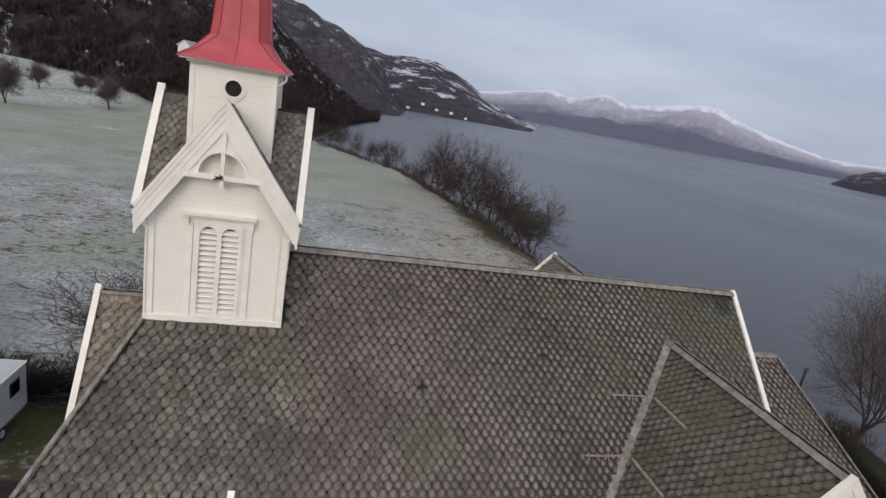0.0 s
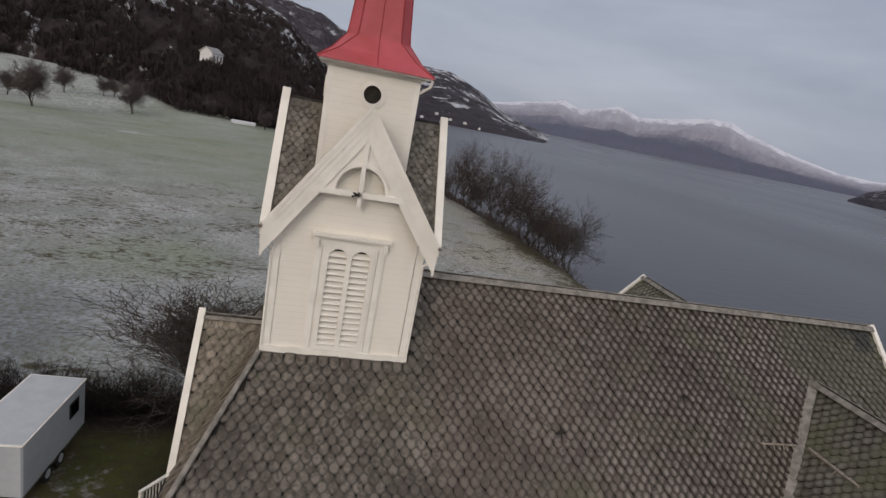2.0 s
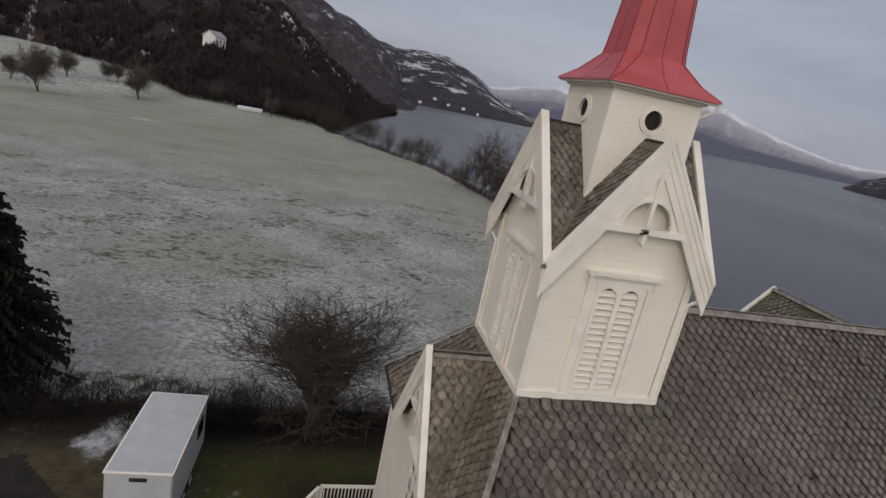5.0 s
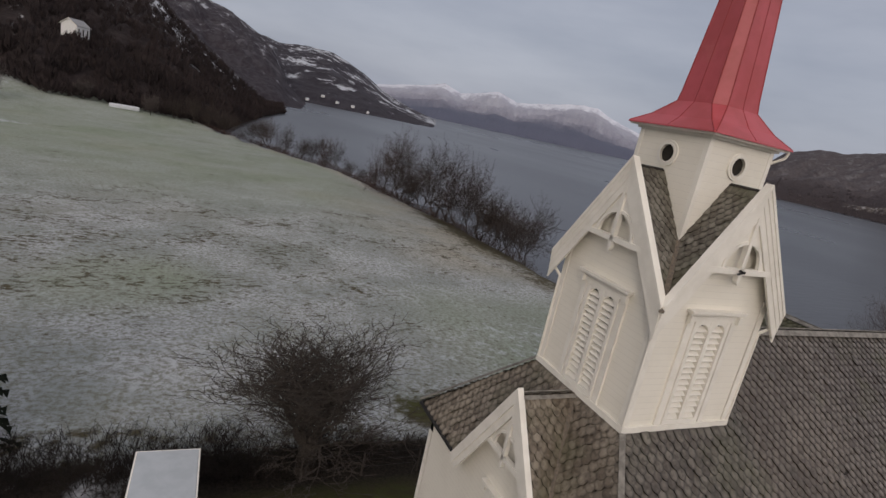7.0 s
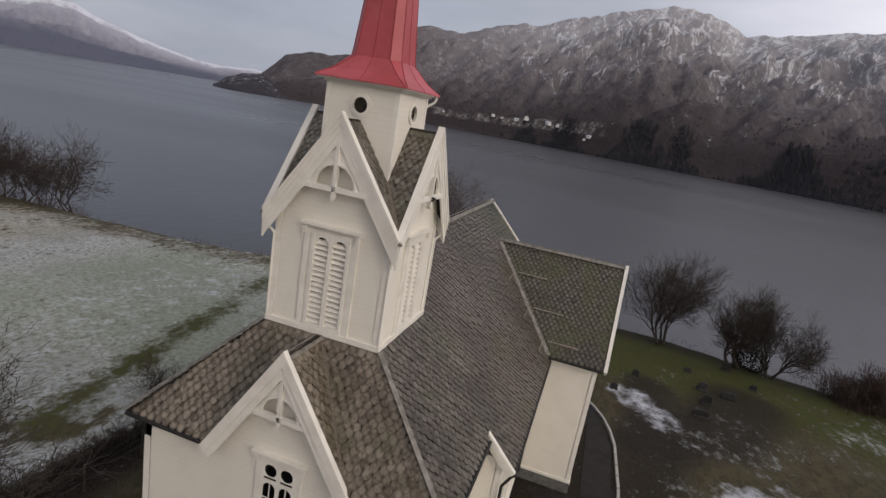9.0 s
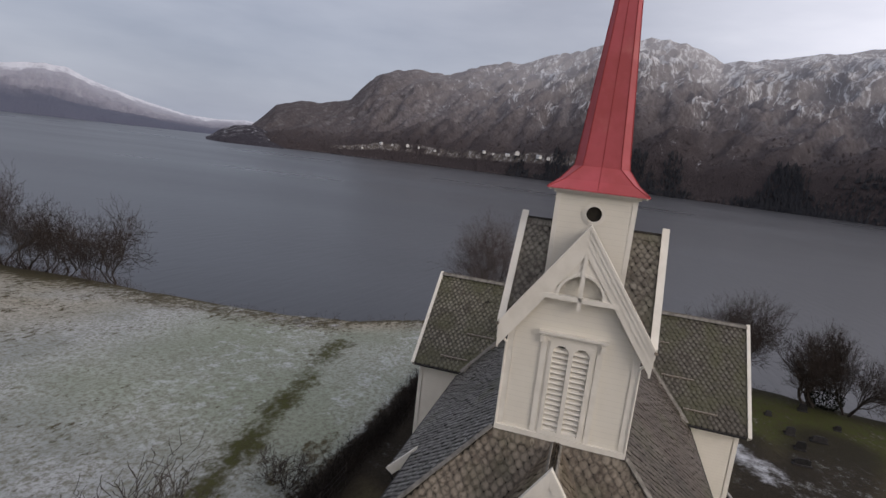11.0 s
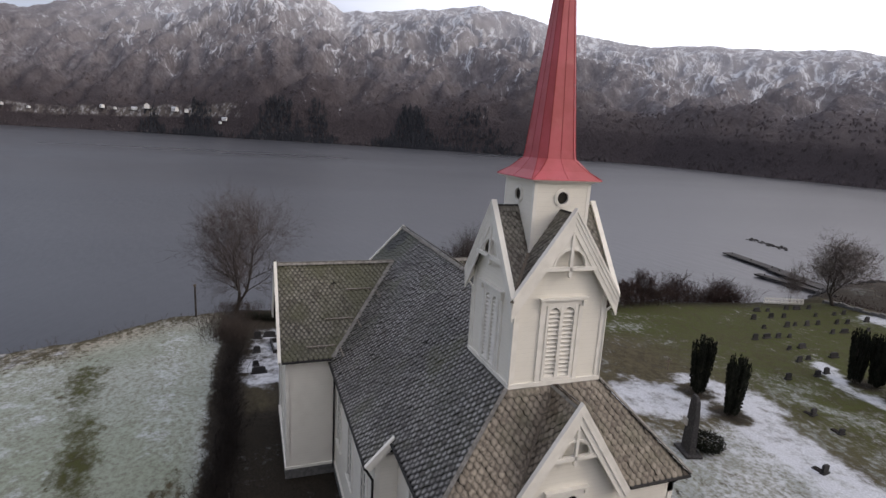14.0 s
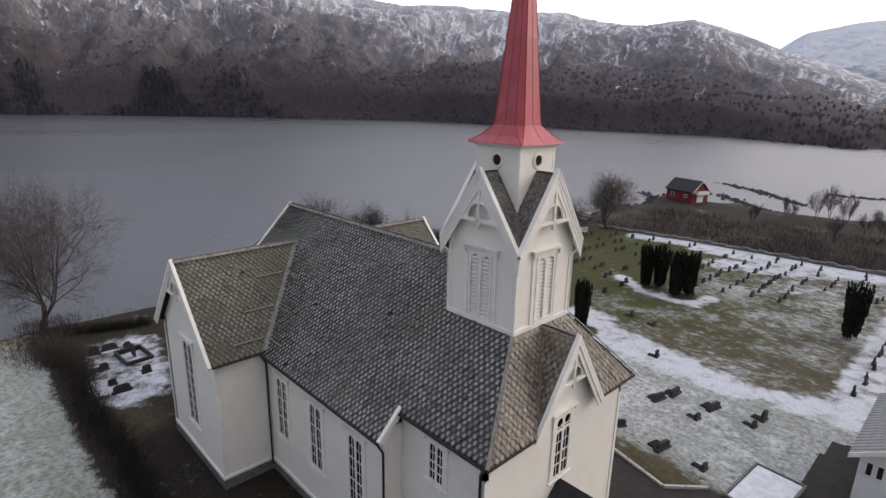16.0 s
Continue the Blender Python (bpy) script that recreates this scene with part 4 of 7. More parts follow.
def build_walls():
    # foundation
    bm = bmesh.new()
    for x0, x1, y in ((-2.86, 1.14, 4.16), (1.14, 16.2, 4.96)):
        box(bm, x0, x1, -y, y, -0.6, 0.5)
    box(bm, 10.0, 16.6, -7.36, 7.36, -0.6, 0.498)
    box(bm, 16.2, 20.9, -3.36, 3.36, -0.6, 0.5)
    part("foundation", bm, M_FOUND, church, "dark grey stone foundation")
    bm = None
    t = 0.18
    hole = lambda c, w: (c - w / 2, c + w / 2)
    for s in (1, -1):
        # west section
        wall_panel(bm, (-2.8, s * 4.1, 0), (1, 0, 0), 4.0, 0.5, 7.28, [(*hole(-0.65 + 2.8, 0.8), 5.0, 6.55)], t, (0, s, 0))
        # return at the step, nave
        wall_panel(bm, (1.2, s * 4.1, 0), (0, s, 0), 0.8, 0.5, 6.45, [], t, (-1, 0, 0))
        wall_panel(bm, (1.2, s * 4.9, 0), (1, 0, 0), 8.9, 0.5, 6.42, [(*hole(c - 1.2, 1.0), 2.3, 5.35) for c in (2.95, 5.85, 8.75)], t, (0, s, 0))
        # transept
        for x, nx in ((10.1, -1), (16.5, 1)):
            wall_panel(bm, (x, s * 4.75, 0), (0, s, 0), 2.55, 0.5, 6.65, [], t, (nx, 0, 0))
        wall_panel(bm, (10.1, s * 7.3, 0), (1, 0, 0), 6.4, 0.5, 6.65, [(*hole(3.2, 1.25), 1.9, 6.3)], t, (0, s, 0))
        y = s * 7.3
        part("gable_wall", prism(bmesh.new(), [(10.1, y, 6.65), (16.5, y, 6.65), (TR_X, y, TR_Z - 0.16)], (0, -s * t, 0)), M_WALL, church)
        wall_panel(bm, (16.1, s * 3.2, 0), (0, s, 0), 1.7, 0.5, 6.4, [], t, (1, 0, 0))
        # chancel
        wall_panel(bm, (16.1, s * 3.3, 0), (1, 0, 0), 4.7, 0.5, 6.25, [], t, (0, s, 0))
    wall_panel(bm, (20.8, -3.3, 0), (0, 1, 0), 6.6, 0.5, 6.25, [], t, (1, 0, 0))
    # west front with its gable
    wall_panel(bm, (-2.8, -4.1, 0), (0, 1, 0), 8.2, 0.5, 7.0, [(4.1 - 0.5, 4.1 + 0.5, 4.45, 6.98)], t, (-1, 0, 0))
    part("gable_wall", prism(bmesh.new(), [(-2.8, -1.97, 7.0), (-2.8, 1.97, 7.0), (-2.8, 0, 9.86)], (t, 0, 0)), M_WALL, church)
    # east gable
    part("gable_wall", prism(bmesh.new(), [(16.1, -4.9, 6.4), (16.1, 4.9, 6.4), (16.1, 0, RIDGE_Z - 0.14)], (-t, 0, 0)), M_WALL, church)
    # dark floor inside keeps the panes dark
    bm = bmesh.new()
    box(bm, -2.6, 15.9, -4.0, 4.0, 0.3, 0.4)
    part("floor", bm, M_DARK, church)
    # added dark boxes stand in for the shade of the rooms behind the panes
    part("shade_box", box(bmesh.new(), -2.5, 16.0, -3.75, 3.75, 0.42, 6.9), M_DARK, church)
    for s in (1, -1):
        part("shade_box", box(bmesh.new(), 1.5, 16.2, s * 3.76, s * 4.5, 0.52, 6.2), M_DARK, church)
        part("shade_box", box(bmesh.new(), 10.4, 16.2, s * 4.51, s * 7.0, 0.52, 6.4), M_DARK, church)
    # corner boards and plinth boards
    def board(nm, *a):
        part(nm, box(bmesh.new(), *a), M_TRIM, church)

    for s in (1, -1):
        for x, y in ((-2.8, 4.1), (1.2, 4.9), (10.1, 7.3), (16.5, 7.3)):
            board("corner_board", x + 0.02, x + 0.16, s * y, s * y + 0.025 * s, 0.62, 6.3)
            board("corner_board", x - 0.025, x + 0.02, s * y - 0.16 * s, s * y + 0.025 * s, 0.62, 6.3)
        board("plinth_board", -2.84, 1.2, s * 4.1, s * 4.17, 0.46, 0.62)
        board("plinth_board", 1.16, 10.1, s * 4.9, s * 4.97, 0.46, 0.62)
        board("plinth_board", 10.03, 16.57, s * 7.3, s * 7.37, 0.46, 0.62)
        board("plinth_board", 10.03, 10.1, s * 4.97, s * 7.3, 0.46, 0.62)
    board("plinth_board", -2.87, -2.8, -4.17, 4.17, 0.46, 0.62)
    for s in (1, -1):
        n = (0, s, 0)
        for c in (2.95, 5.85, 8.75):
            window_unit(church, (c, s * 4.9, 0), (s, 0, 0) if s < 0 else (1, 0, 0), n, 1.0, 2.3, 5.35)
        window_unit(church, (-0.65, s * 4.1, 0), (1, 0, 0), n, 0.8, 5.0, 6.55, rows=4)
        window_unit(church, (TR_X, s * 7.3, 0), (1, 0, 0), n, 1.25, 1.9, 6.3, rows=8)
    window_unit(church, (-2.8, 0, 0), (0, 1, 0), (-1, 0, 0), 1.0, 4.45, 6.98, circles=True, rows=4)


# --- roofs: each slope is a slab; its scales follow at the end of the file ---
SLOPES = []


def slope(parent, name, pts, skip=None, deck=0.07):
    """A planar roof slope from its outline; returns the slab, and remembers the outline for the slates."""
    pts = [Vector(p) for p in pts]
    n = (pts[1] - pts[0]).cross(pts[2] - pts[0]).normalized()
    if n.z < 0:
        n = -n
    ob = part(name, prism(bmesh.new(), pts, -n * deck), M_DECK, parent)
    SLOPES.append((ob, pts, n, skip))
    return ob


def under_transept(p):
    return abs(p.x - TR_X) < TR_EAVE and p.z < tr_z(p.x) - 0.02 and abs(p.y) > 1.0 or max(abs(p.x), abs(p.y)) < T + 0.12


def build_roofs():
    for s in (1, -1):
        slope(church, "roof", [(E_X, 0, RIDGE_Z), (-1.0, 0, RIDGE_Z), (-1.54, s * 1.6, nave_z(1.6)), (W_X, s * EAVE_W, nave_z(EAVE_W)), (STEP_X, s * EAVE_W, nave_z(EAVE_W)),
                                (STEP_X, s * EAVE_N, nave_z(EAVE_N)), (E_X, s * EAVE_N, nave_z(EAVE_N))], under_transept)
        vy = lambda z: (RIDGE_Z - z) / SLOPE
        ze = TR_Z - TR_SLOPE * TR_EAVE
        for k in (-1, 1):
            slope(church, "transept_roof", [(TR_X, s * vy(TR_Z), TR_Z), (TR_X, s * TR_END, TR_Z), (TR_X + k * TR_EAVE, s * TR_END, ze), (TR_X + k * TR_EAVE, s * vy(ze), ze)])
        # hipped west end beside the front gable
        slope(church, "hip_roof", [(-1.54, s * 1.6, 9.98), (-1.54, 0.0, 10.0), (W_X, s * 1.94, 7.05), (W_X, s * EAVE_W, 7.05)])
        slope(church, "gable_roof", [(-3.1, 0, 9.95), (-1.5, 0, 9.95), (W_X + 0.02, s * 1.94, 7.0), (-3.1, s * 2.02, 6.87)])
        # chancel
        slope(church, "chancel_roof", [(E_X - 0.3, 0, 9.43), (19.1, 0, 9.43), (21.2, s * 3.65, 6.05), (E_X - 0.3, s * 3.65, 6.05)])
    slope(church, "chancel_roof", [(19.1, 0, 9.43), (21.2, 3.65, 6.05), (21.2, -3.65, 6.05)])
    # weathered boards on hips, valleys and ridges
    nS = lambda s: Vector((0, s * SLOPE, 1)).normalized()
    for s in (1, -1):
        bm = plank(bmesh.new(), (-1.56, s * 1.62, nave_z(1.62)), (W_X - 0.02, s * (EAVE_W + 0.01), nave_z(EAVE_W)), 0.12, 0.03, (-0.62, s * 0.50, 1), 0.075)
        part("hip_board", bm, M_GREYWOOD, church, "weathered grey hip boards")
        ze = TR_Z - TR_SLOPE * TR_EAVE
        vy = lambda z: (RIDGE_Z - z) / SLOPE
        for k in (-1, 1):
            bm = plank(bmesh.new(), (TR_X, s * vy(TR_Z), TR_Z), (TR_X + k * TR_EAVE, s * vy(ze), ze), 0.22, 0.035, (k * 0.6, s * 0.6, 1), 0.085)
            part("valley_board", bm, M_GREYWOOD, church, "weathered grey valley board")
        bm = bmesh.new()
        for k in (-1, 1):
            plank(bm, (TR_X + k * 0.06, s * vy(TR_Z) * 0.98, TR_Z - 0.02), (TR_X + k * 0.06, s * (TR_END - 0.05), TR_Z - 0.02), 0.16, 0.025, (k * TR_SLOPE, 0, 1), 0.09)
        part("ridge_board", bm, M_GREYWOOD, church)
        # valleys beside the front gable
        bm = plank(bmesh.new(), (-1.58, 0, 9.95), (W_X, s * 1.94, 7.03), 0.12, 0.02, (-1, s * 1.2, 1), 0.06)
        part("valley_board", bm, M_IRON, church)
    bm = bmesh.new()
    for k in (-1, 1):
        plank(bm, (1.6, k * 0.06, RIDGE_Z - 0.02), (E_X - 0.05, k * 0.06, RIDGE_Z - 0.02), 0.16, 0.025, (0, k * SLOPE, 1), 0.09)
        plank(bm, (-3.05, k * 0.05, 9.91), (-1.6, k * 0.05, 9.91), 0.09, 0.025, (0, k * 1.54, 1), 0.06)
        plank(bm, (E_X + 0.02, k * 0.05, 9.4), (19.1, k * 0.05, 9.4), 0.15, 0.025, (0, k * 0.93, 1), 0.055)
        plank(bm, (19.1, k * 0.03, 9.42), (21.2, k * 3.65, 6.07), 0.2, 0.03, (1, k, 1.2), 0.05)
    part("ridge_board", bm, M_GREYWOOD, church, "weathered grey ridge boards")

    # white verge boards, wide and with a stepped moulding
    def verge(p, q, out, width=0.26):
        """A verge board hanging at a gable from the apex p to the foot q; out points away from the wall."""
        p, q, out = Vector(p), Vector(q), Vector(out)
        bm = bmesh.new()
        d = (q - p).normalized()
        dn = (Vector((0, 0, -1)) - d * d.dot(Vector((0, 0, -1)))).normalized()
        flat = Vector((d.x, d.y, 0))
        meet = lambda a: p + dn * a - d * (a * dn.dot(flat) / d.dot(flat)) + flat * 0.001
        for a, b, o0, o1 in ((0.0, width, 0.0, 0.05), (0.0, width * 0.45, 0.05, 0.085), (-0.09, 0.0, -0.06, 0.09)):
            prism(bm, [meet(a) + out * o0, q + dn * a + out * o0, q + dn * b + out * o0, meet(b) + out * o0], out * (o1 - o0))
        part("verge_board", bm, M_TRIM, church, "white moulded verge board")

    for s in (1, -1):
        verge((E_X, 0, RIDGE_Z + 0.03), (E_X, s * EAVE_N, nave_z(EAVE_N) + 0.03), (1, 0, 0))
        verge((STEP_X, s * (EAVE_W - 0.06), nave_z(EAVE_W - 0.06) + 0.03), (STEP_X, s * EAVE_N, nave_z(EAVE_N) + 0.03), (-1, 0, 0), 0.2)
        verge((-3.1, 0, 9.97), (-3.1, s * 2.05, 6.86), (-1, 0, 0), 0.3)
        for k in (-1, 1):
            verge((TR_X, s * TR_END, TR_Z + 0.03), (TR_X + k * (TR_EAVE + 0.04), s * TR_END, tr_z(TR_X + TR_EAVE + 0.04) + 0.03), (0, s, 0))
    # gutters and downpipes
    for s in (1, -1):
        gut = lambda p, q: part("gutter", tube(bmesh.new(), p, q, 0.055), M_BLACK, church, "black metal gutter")
        gut((W_X, s * (EAVE_W + 0.04), nave_z(EAVE_W) - 0.03), (STEP_X, s * (EAVE_W + 0.04), nave_z(EAVE_W) - 0.03))
        gut((STEP_X, s * (EAVE_N + 0.04), nave_z(EAVE_N) - 0.03), (TR_X - TR_EAVE, s * (EAVE_N + 0.04), nave_z(EAVE_N) - 0.03))
        gut((W_X - 0.04, s * 2.1, 7.02), (W_X - 0.04, s * (EAVE_W + 0.03), 7.02))
        ze = TR_Z - TR_SLOPE * TR_EAVE
        for k in (-1, 1):
            gut((TR_X + k * (TR_EAVE + 0.04), s * 5.2, ze - 0.03), (TR_X + k * (TR_EAVE + 0.04), s * (TR_END - 0.1), ze - 0.03))
        for x, y, zt, xe, ye in ((-2.70, 4.2, 6.98, W_X + 0.15, EAVE_W), (1.12, 5.0, 6.1, STEP_X + 0.1, EAVE_N), (10.02, 5.0, 6.1, TR_X - TR_EAVE, EAVE_N)):
            bm = tube(bmesh.new(), (x, s * y, 0.3), (x, s * y, zt - 0.45), 0.045)
            tube(bm, (x, s * y, zt - 0.45), (xe, s * ye, zt), 0.045)
            part("downpipe", bm, M_BLACK, church, "black downpipe")
    # iron snow guards beside the valleys
    for s in (1, -1):
        for y in (2.6, 3.75, 4.75):
            bm = bmesh.new()
            xv = TR_X - (TR_Z - nave_z(y)) / TR_SLOPE
            z = nave_z(y) + 0.12
            tube(bm, (xv - 1.25, s * y, z), (xv - 0.12, s * y, z), 0.028, sides=5)
            for q in range(4):
                x = xv - 1.15 + q * 0.3
                tube(bm, (x, s * (y + 0.1), z - 0.1), (x, s * (y - 0.04), z + 0.06), 0.014, sides=5)
            part("snow_guard", bm, M_GUARD, church, "weathered iron snow guard")
            bm = bmesh.new()
            zt = nave_z(y) + 0.1
            xt = TR_X - (TR_Z - zt) / TR_SLOPE
            tube(bm, (xt - 0.03, s * (y + 0.2), zt + 0.08), (xt - 0.03, s * (y + 1.6), zt + 0.08), 0.042, sides=6)
            for q in range(4):
                tube(bm, (xt - 0.1, s * (y + 0.35 + 0.33 * q), zt - 0.05), (xt + 0.03, s * (y + 0.35 + 0.33 * q), zt + 0.11), 0.014, sides=5)
            part("snow_guard", bm, M_GUARD, church, "weathered iron snow guard")


def gable_ornament(m, half, z_tie, z_top, r, name="gable_ornament"):
    """The filled top of a gable: tie beam, king post and a half-round opening. Local x along the gable, y outwards."""
    bm = bmesh.new()
    seg = 14
    pts = [(-half, 0, z_tie)] + [(-r * math.cos(math.pi * q / seg), 0, z_tie + 0.06 + r * math.sin(math.pi * q / seg)) for q in range(seg + 1)] + [(half, 0, z_tie), (0, 0, z_top)]
    prism(bm, pts, (0, 0.05, 0))
    # moulded ring round the opening
    for q in range(seg):
        a0, a1 = math.pi * q / seg, math.pi * (q + 1) / seg
        ring = [((r + d) * math.cos(a), 0.05, z_tie + 0.06 + (r + d) * math.sin(a)) for a, d in ((a0, 0.0), (a1, 0.0), (a1, 0.07), (a0, 0.07))]
        prism(bm, ring, (0, 0.025, 0))
    ob = part(name, bm, M_TRIM, church, "white carved gable panel with a half-round opening")
    ob.matrix_basis = m
    b2 = bmesh.new()
    box(b2, -half * 1.02, half * 1.02, -0.02, 0.10, z_tie - 0.06, z_tie + 0.06)
    part("tie_beam", b2, M_TRIM, ob)
    b3 = bmesh.new()
    box(b3, -0.045, 0.045, -0.01, 0.10, z_tie - 0.22, z_tie + (z_top - z_tie) * 0.80)
    prism(b3, [(-0.045, -0.01, z_tie - 0.22), (0.045, -0.01, z_tie - 0.22), (0, -0.01, z_tie - 0.28)], (0, 0.11, 0))
    part("king_post", b3, M_TRIM, ob)
    return ob


def facing(px, py, ax):
    """A frame whose x runs along a wall and whose y points out of it: ax is the outward azimuth in degrees from -y."""
    return pose(px, py, 0, 0, 0, ax) @ Matrix(((-1, 0, 0, 0), (0, -1, 0, 0), (0, 0, 1, 0), (0, 0, 0, 1)))


# --- the tower ---
T, T_BASE, T_VERGE, G_FOOT, G_TOP = 1.55, 10.0, 1.81, 12.74, 15.34
SHAFT, CAP_Z = 0.95, 16.2


def build_tower():
    g = (G_TOP - G_FOOT) / T_VERGE
    for k in range(4):
        m = facing(0, 0, 90 * k)
        # wall with its gable; the louvred opening goes through
        bm = bmesh.new()
        y = T
        zt = G_FOOT + g * (T_VERGE - T) - 0.10
        t = 0.14
        a, b, z0, z1 = -0.52, 0.52, 10.12, 12.52
        for x0, x1, za, zb in ((-T, a, 9.0, zt), (b, T, 9.0, zt), (a, b, 9.0, z0), (a, b, z1, zt)):
            prism(bm, [(x0, y, za), (x1, y, za), (x1, y, zb), (x0, y, zb)], (0, -t, 0))
        prism(bm, [(-T, y, zt), (T, y, zt), (0, y, G_TOP - 0.12)], (0, -t, 0))
        part("tower_wall", bm, M_WALL, church, "cream-white boarded tower wall", m)
        # base board, corner boards
        bm = bmesh.new()
        box(bm, -T, T + 0.07, T, T + 0.07, T_BASE - 0.03, T_BASE + 0.11)
        for s in (-1, 1):
            box(bm, s * (T - 0.13), T + 0.03 if s > 0 else -T, T, T + 0.03, T_BASE + 0.11, zt)
        part("tower_trim", bm, M_TRIM, church, "", m)
        # paired louvres
        bm = bmesh.new()
        for x0, x1, zb in ((-0.52, -0.44, z0), (-0.05, 0.05, z0 + 0.1), (0.44, 0.52, z0)):
            box(bm, x0, x1, T - 0.1, T + 0.06, zb, z1)
        box(bm, -0.44, 0.44, T - 0.1, T + 0.06, z0, z0 + 0.1)
        for s in (-1, 1):
            cx, r = s * 0.245, 0.195
            for q in range(8):
                a0, a1 = math.pi * q / 8, math.pi * (q + 1) / 8
                h = [(cx + r * math.cos(v), T - 0.06, 12.26 + r * math.sin(v)) for v in (a0, a1)]
                prism(bm, [h[0], h[1], (h[1][0], T - 0.06, z1), (h[0][0], T - 0.06, z1)], (0, 0.11, 0))
        for s in (-1, 1):
            box(bm, s * 0.66 - 0.07, s * 0.66 + 0.07, T, T + 0.05, 10.07, 12.66)
            box(bm, s * 0.55 - 0.03, s * 0.55 + 0.03, T, T + 0.03, 10.07, 12.58)
        box(bm, -0.59, 0.59, T, T + 0.05, 12.52, 12.66)
        louvre = part("louvre_window", bm, M_TRIM, church, "white louvred sound opening with two round heads", m)
        b2 = bmesh.new()
        box(b2, -0.82, 0.82, T, T + 0.17, 12.72, 12.78)
        box(b2, -0.76, 0.76, T, T + 0.10, 12.66, 12.72)
        for s in (-1, 1):
            box(b2, s * 0.72 - 0.05, s * 0.72 + 0.05, T + 0.05, T + 0.13, 12.5, 12.66)
        part("hood", b2, M_TRIM, louvre)
        sl = bmesh.new()
        box(sl, -0.195, 0.195, -0.075, 0.075, -0.011, 0.011, pose(0, 0, 0, -38, 0, 0))
        slat_mesh = None
        for s in (-1, 1):
            for q in range(16):
                z = 10.28 + q * 0.136
                if slat_mesh is None:
                    ob = part("slat", sl, M_TRIM, louvre)
                    slat_mesh = ob.data
                else:
                    ob = part("slat", slat_mesh, None, louvre)
                ob.location = (s * 0.245, T - 0.03, z)
        # verges
        for s in (-1, 1):
            bm = bmesh.new()
            p, q = Vector((0, T_VERGE, G_TOP + 0.03)), Vector((s * (T_VERGE - 0.004), T_VERGE, G_FOOT + 0.03 + 0.004 * g))
            d = (q - p).normalized()
            dn = (Vector((0, 0, -1)) - d * d.dot(Vector((0, 0, -1)))).normalized()
            flat = Vector((d.x, d.y, 0))
            meet = lambda v: p + dn * v - d * (v * dn.dot(flat) / d.dot(flat)) + flat * 0.001
            foot = lambda v: q + dn * v - d * (v * dn.dot(flat) / d.dot(flat))
            for a_, b_, o0, o1 in ((0.0, 0.34, -0.05, 0.0), (0.0, 0.20, 0.0, 0.014), (0.0, 0.09, 0.014, 0.032), (-0.065, 0.0, -0.12, 0.05)):
                prism(bm, [meet(a_) + Vector((0, o0, 0)), foot(a_) + Vector((0, o0, 0)), foot(b_) + Vector((0, o0, 0)), meet(b_) + Vector((0, o0, 0))], (0, o1 - o0, 0))
            part("verge_board", bm, M_TRIM, church, "white moulded verge board", m)
        gable_ornament(m @ Matrix.Translation((0, T_VERGE - 0.09, 0)), 0.98, 13.70, G_TOP - 0.25, 0.5)
        # upper shaft
        bm = bmesh.new()
        R = 0.185
        zo = 15.67
        n = 20
        outer = [(-SHAFT, 13.0), (SHAFT, 13.0), (SHAFT, CAP_Z - 0.05), (-SHAFT, CAP_Z - 0.05)]
        ring = [(R * math.cos(2 * math.pi * q / n), zo + R * math.sin(2 * math.pi * q / n)) for q in range(n)]
        # plate round the opening, quadrant by quadrant
        quads = {0: (SHAFT, CAP_Z - 0.05), 1: (-SHAFT, CAP_Z - 0.05), 2: (-SHAFT, 13.0), 3: (SHAFT, 13.0)}
        for q4 in range(4):
            arc = [ring[(q4 * 5 + j) % n] for j in range(6)]
            c = quads[q4]
            ends = {0: ((0, CAP_Z - 0.05), (SHAFT, zo)), 1: ((-SHAFT, zo), (0, CAP_Z - 0.05)), 2: ((0, 13.0), (-SHAFT, zo)), 3: ((SHAFT, zo), (0, 13.0))}[q4]
            poly = arc + [ends[0], c, ends[1]]
            prism(bm, [(x, SHAFT, z) for x, z in poly], (0, -0.1, 0))
        part("shaft_wall", bm, M_WALL, church, "cream-white boarded upper tower wall", m)
        bm = bmesh.new()
        for q in range(n):
            a0, a1 = 2 * math.pi * q / n, 2 * math.pi * (q + 1) / n
            for d0, d1, o in ((0.0, 0.09, 0.035), (0.0, 0.04, 0.05)):
                prism(bm, [((R + d) * math.cos(v), SHAFT, zo + (R + d) * math.sin(v)) for v, d in ((a0, d0), (a1, d0), (a1, d1), (a0, d1))], (0, o, 0))
        oc = part("oculus", bm, M_TRIM, church, "round white-framed opening", m)
        # an added dark plug stands in for the darkness inside the opening
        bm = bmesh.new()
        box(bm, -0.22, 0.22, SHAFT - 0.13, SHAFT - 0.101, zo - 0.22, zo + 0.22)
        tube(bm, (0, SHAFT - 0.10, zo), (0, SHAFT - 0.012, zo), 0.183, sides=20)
        part("dark_plug", bm, M_DARK, oc)
        bm = bmesh.new()
        for s in (-1, 1):
            box(bm, s * (SHAFT - 0.1), SHAFT + 0.012 if s > 0 else -SHAFT, SHAFT, SHAFT + 0.012, 13.4, CAP_Z - 0.09)
        box(bm, -SHAFT - 0.02, SHAFT + 0.07, SHAFT + 0.023, SHAFT + 0.07, CAP_Z - 0.09, CAP_Z - 0.036)
        part("shaft_trim", bm, M_TRIM, church, "", m)
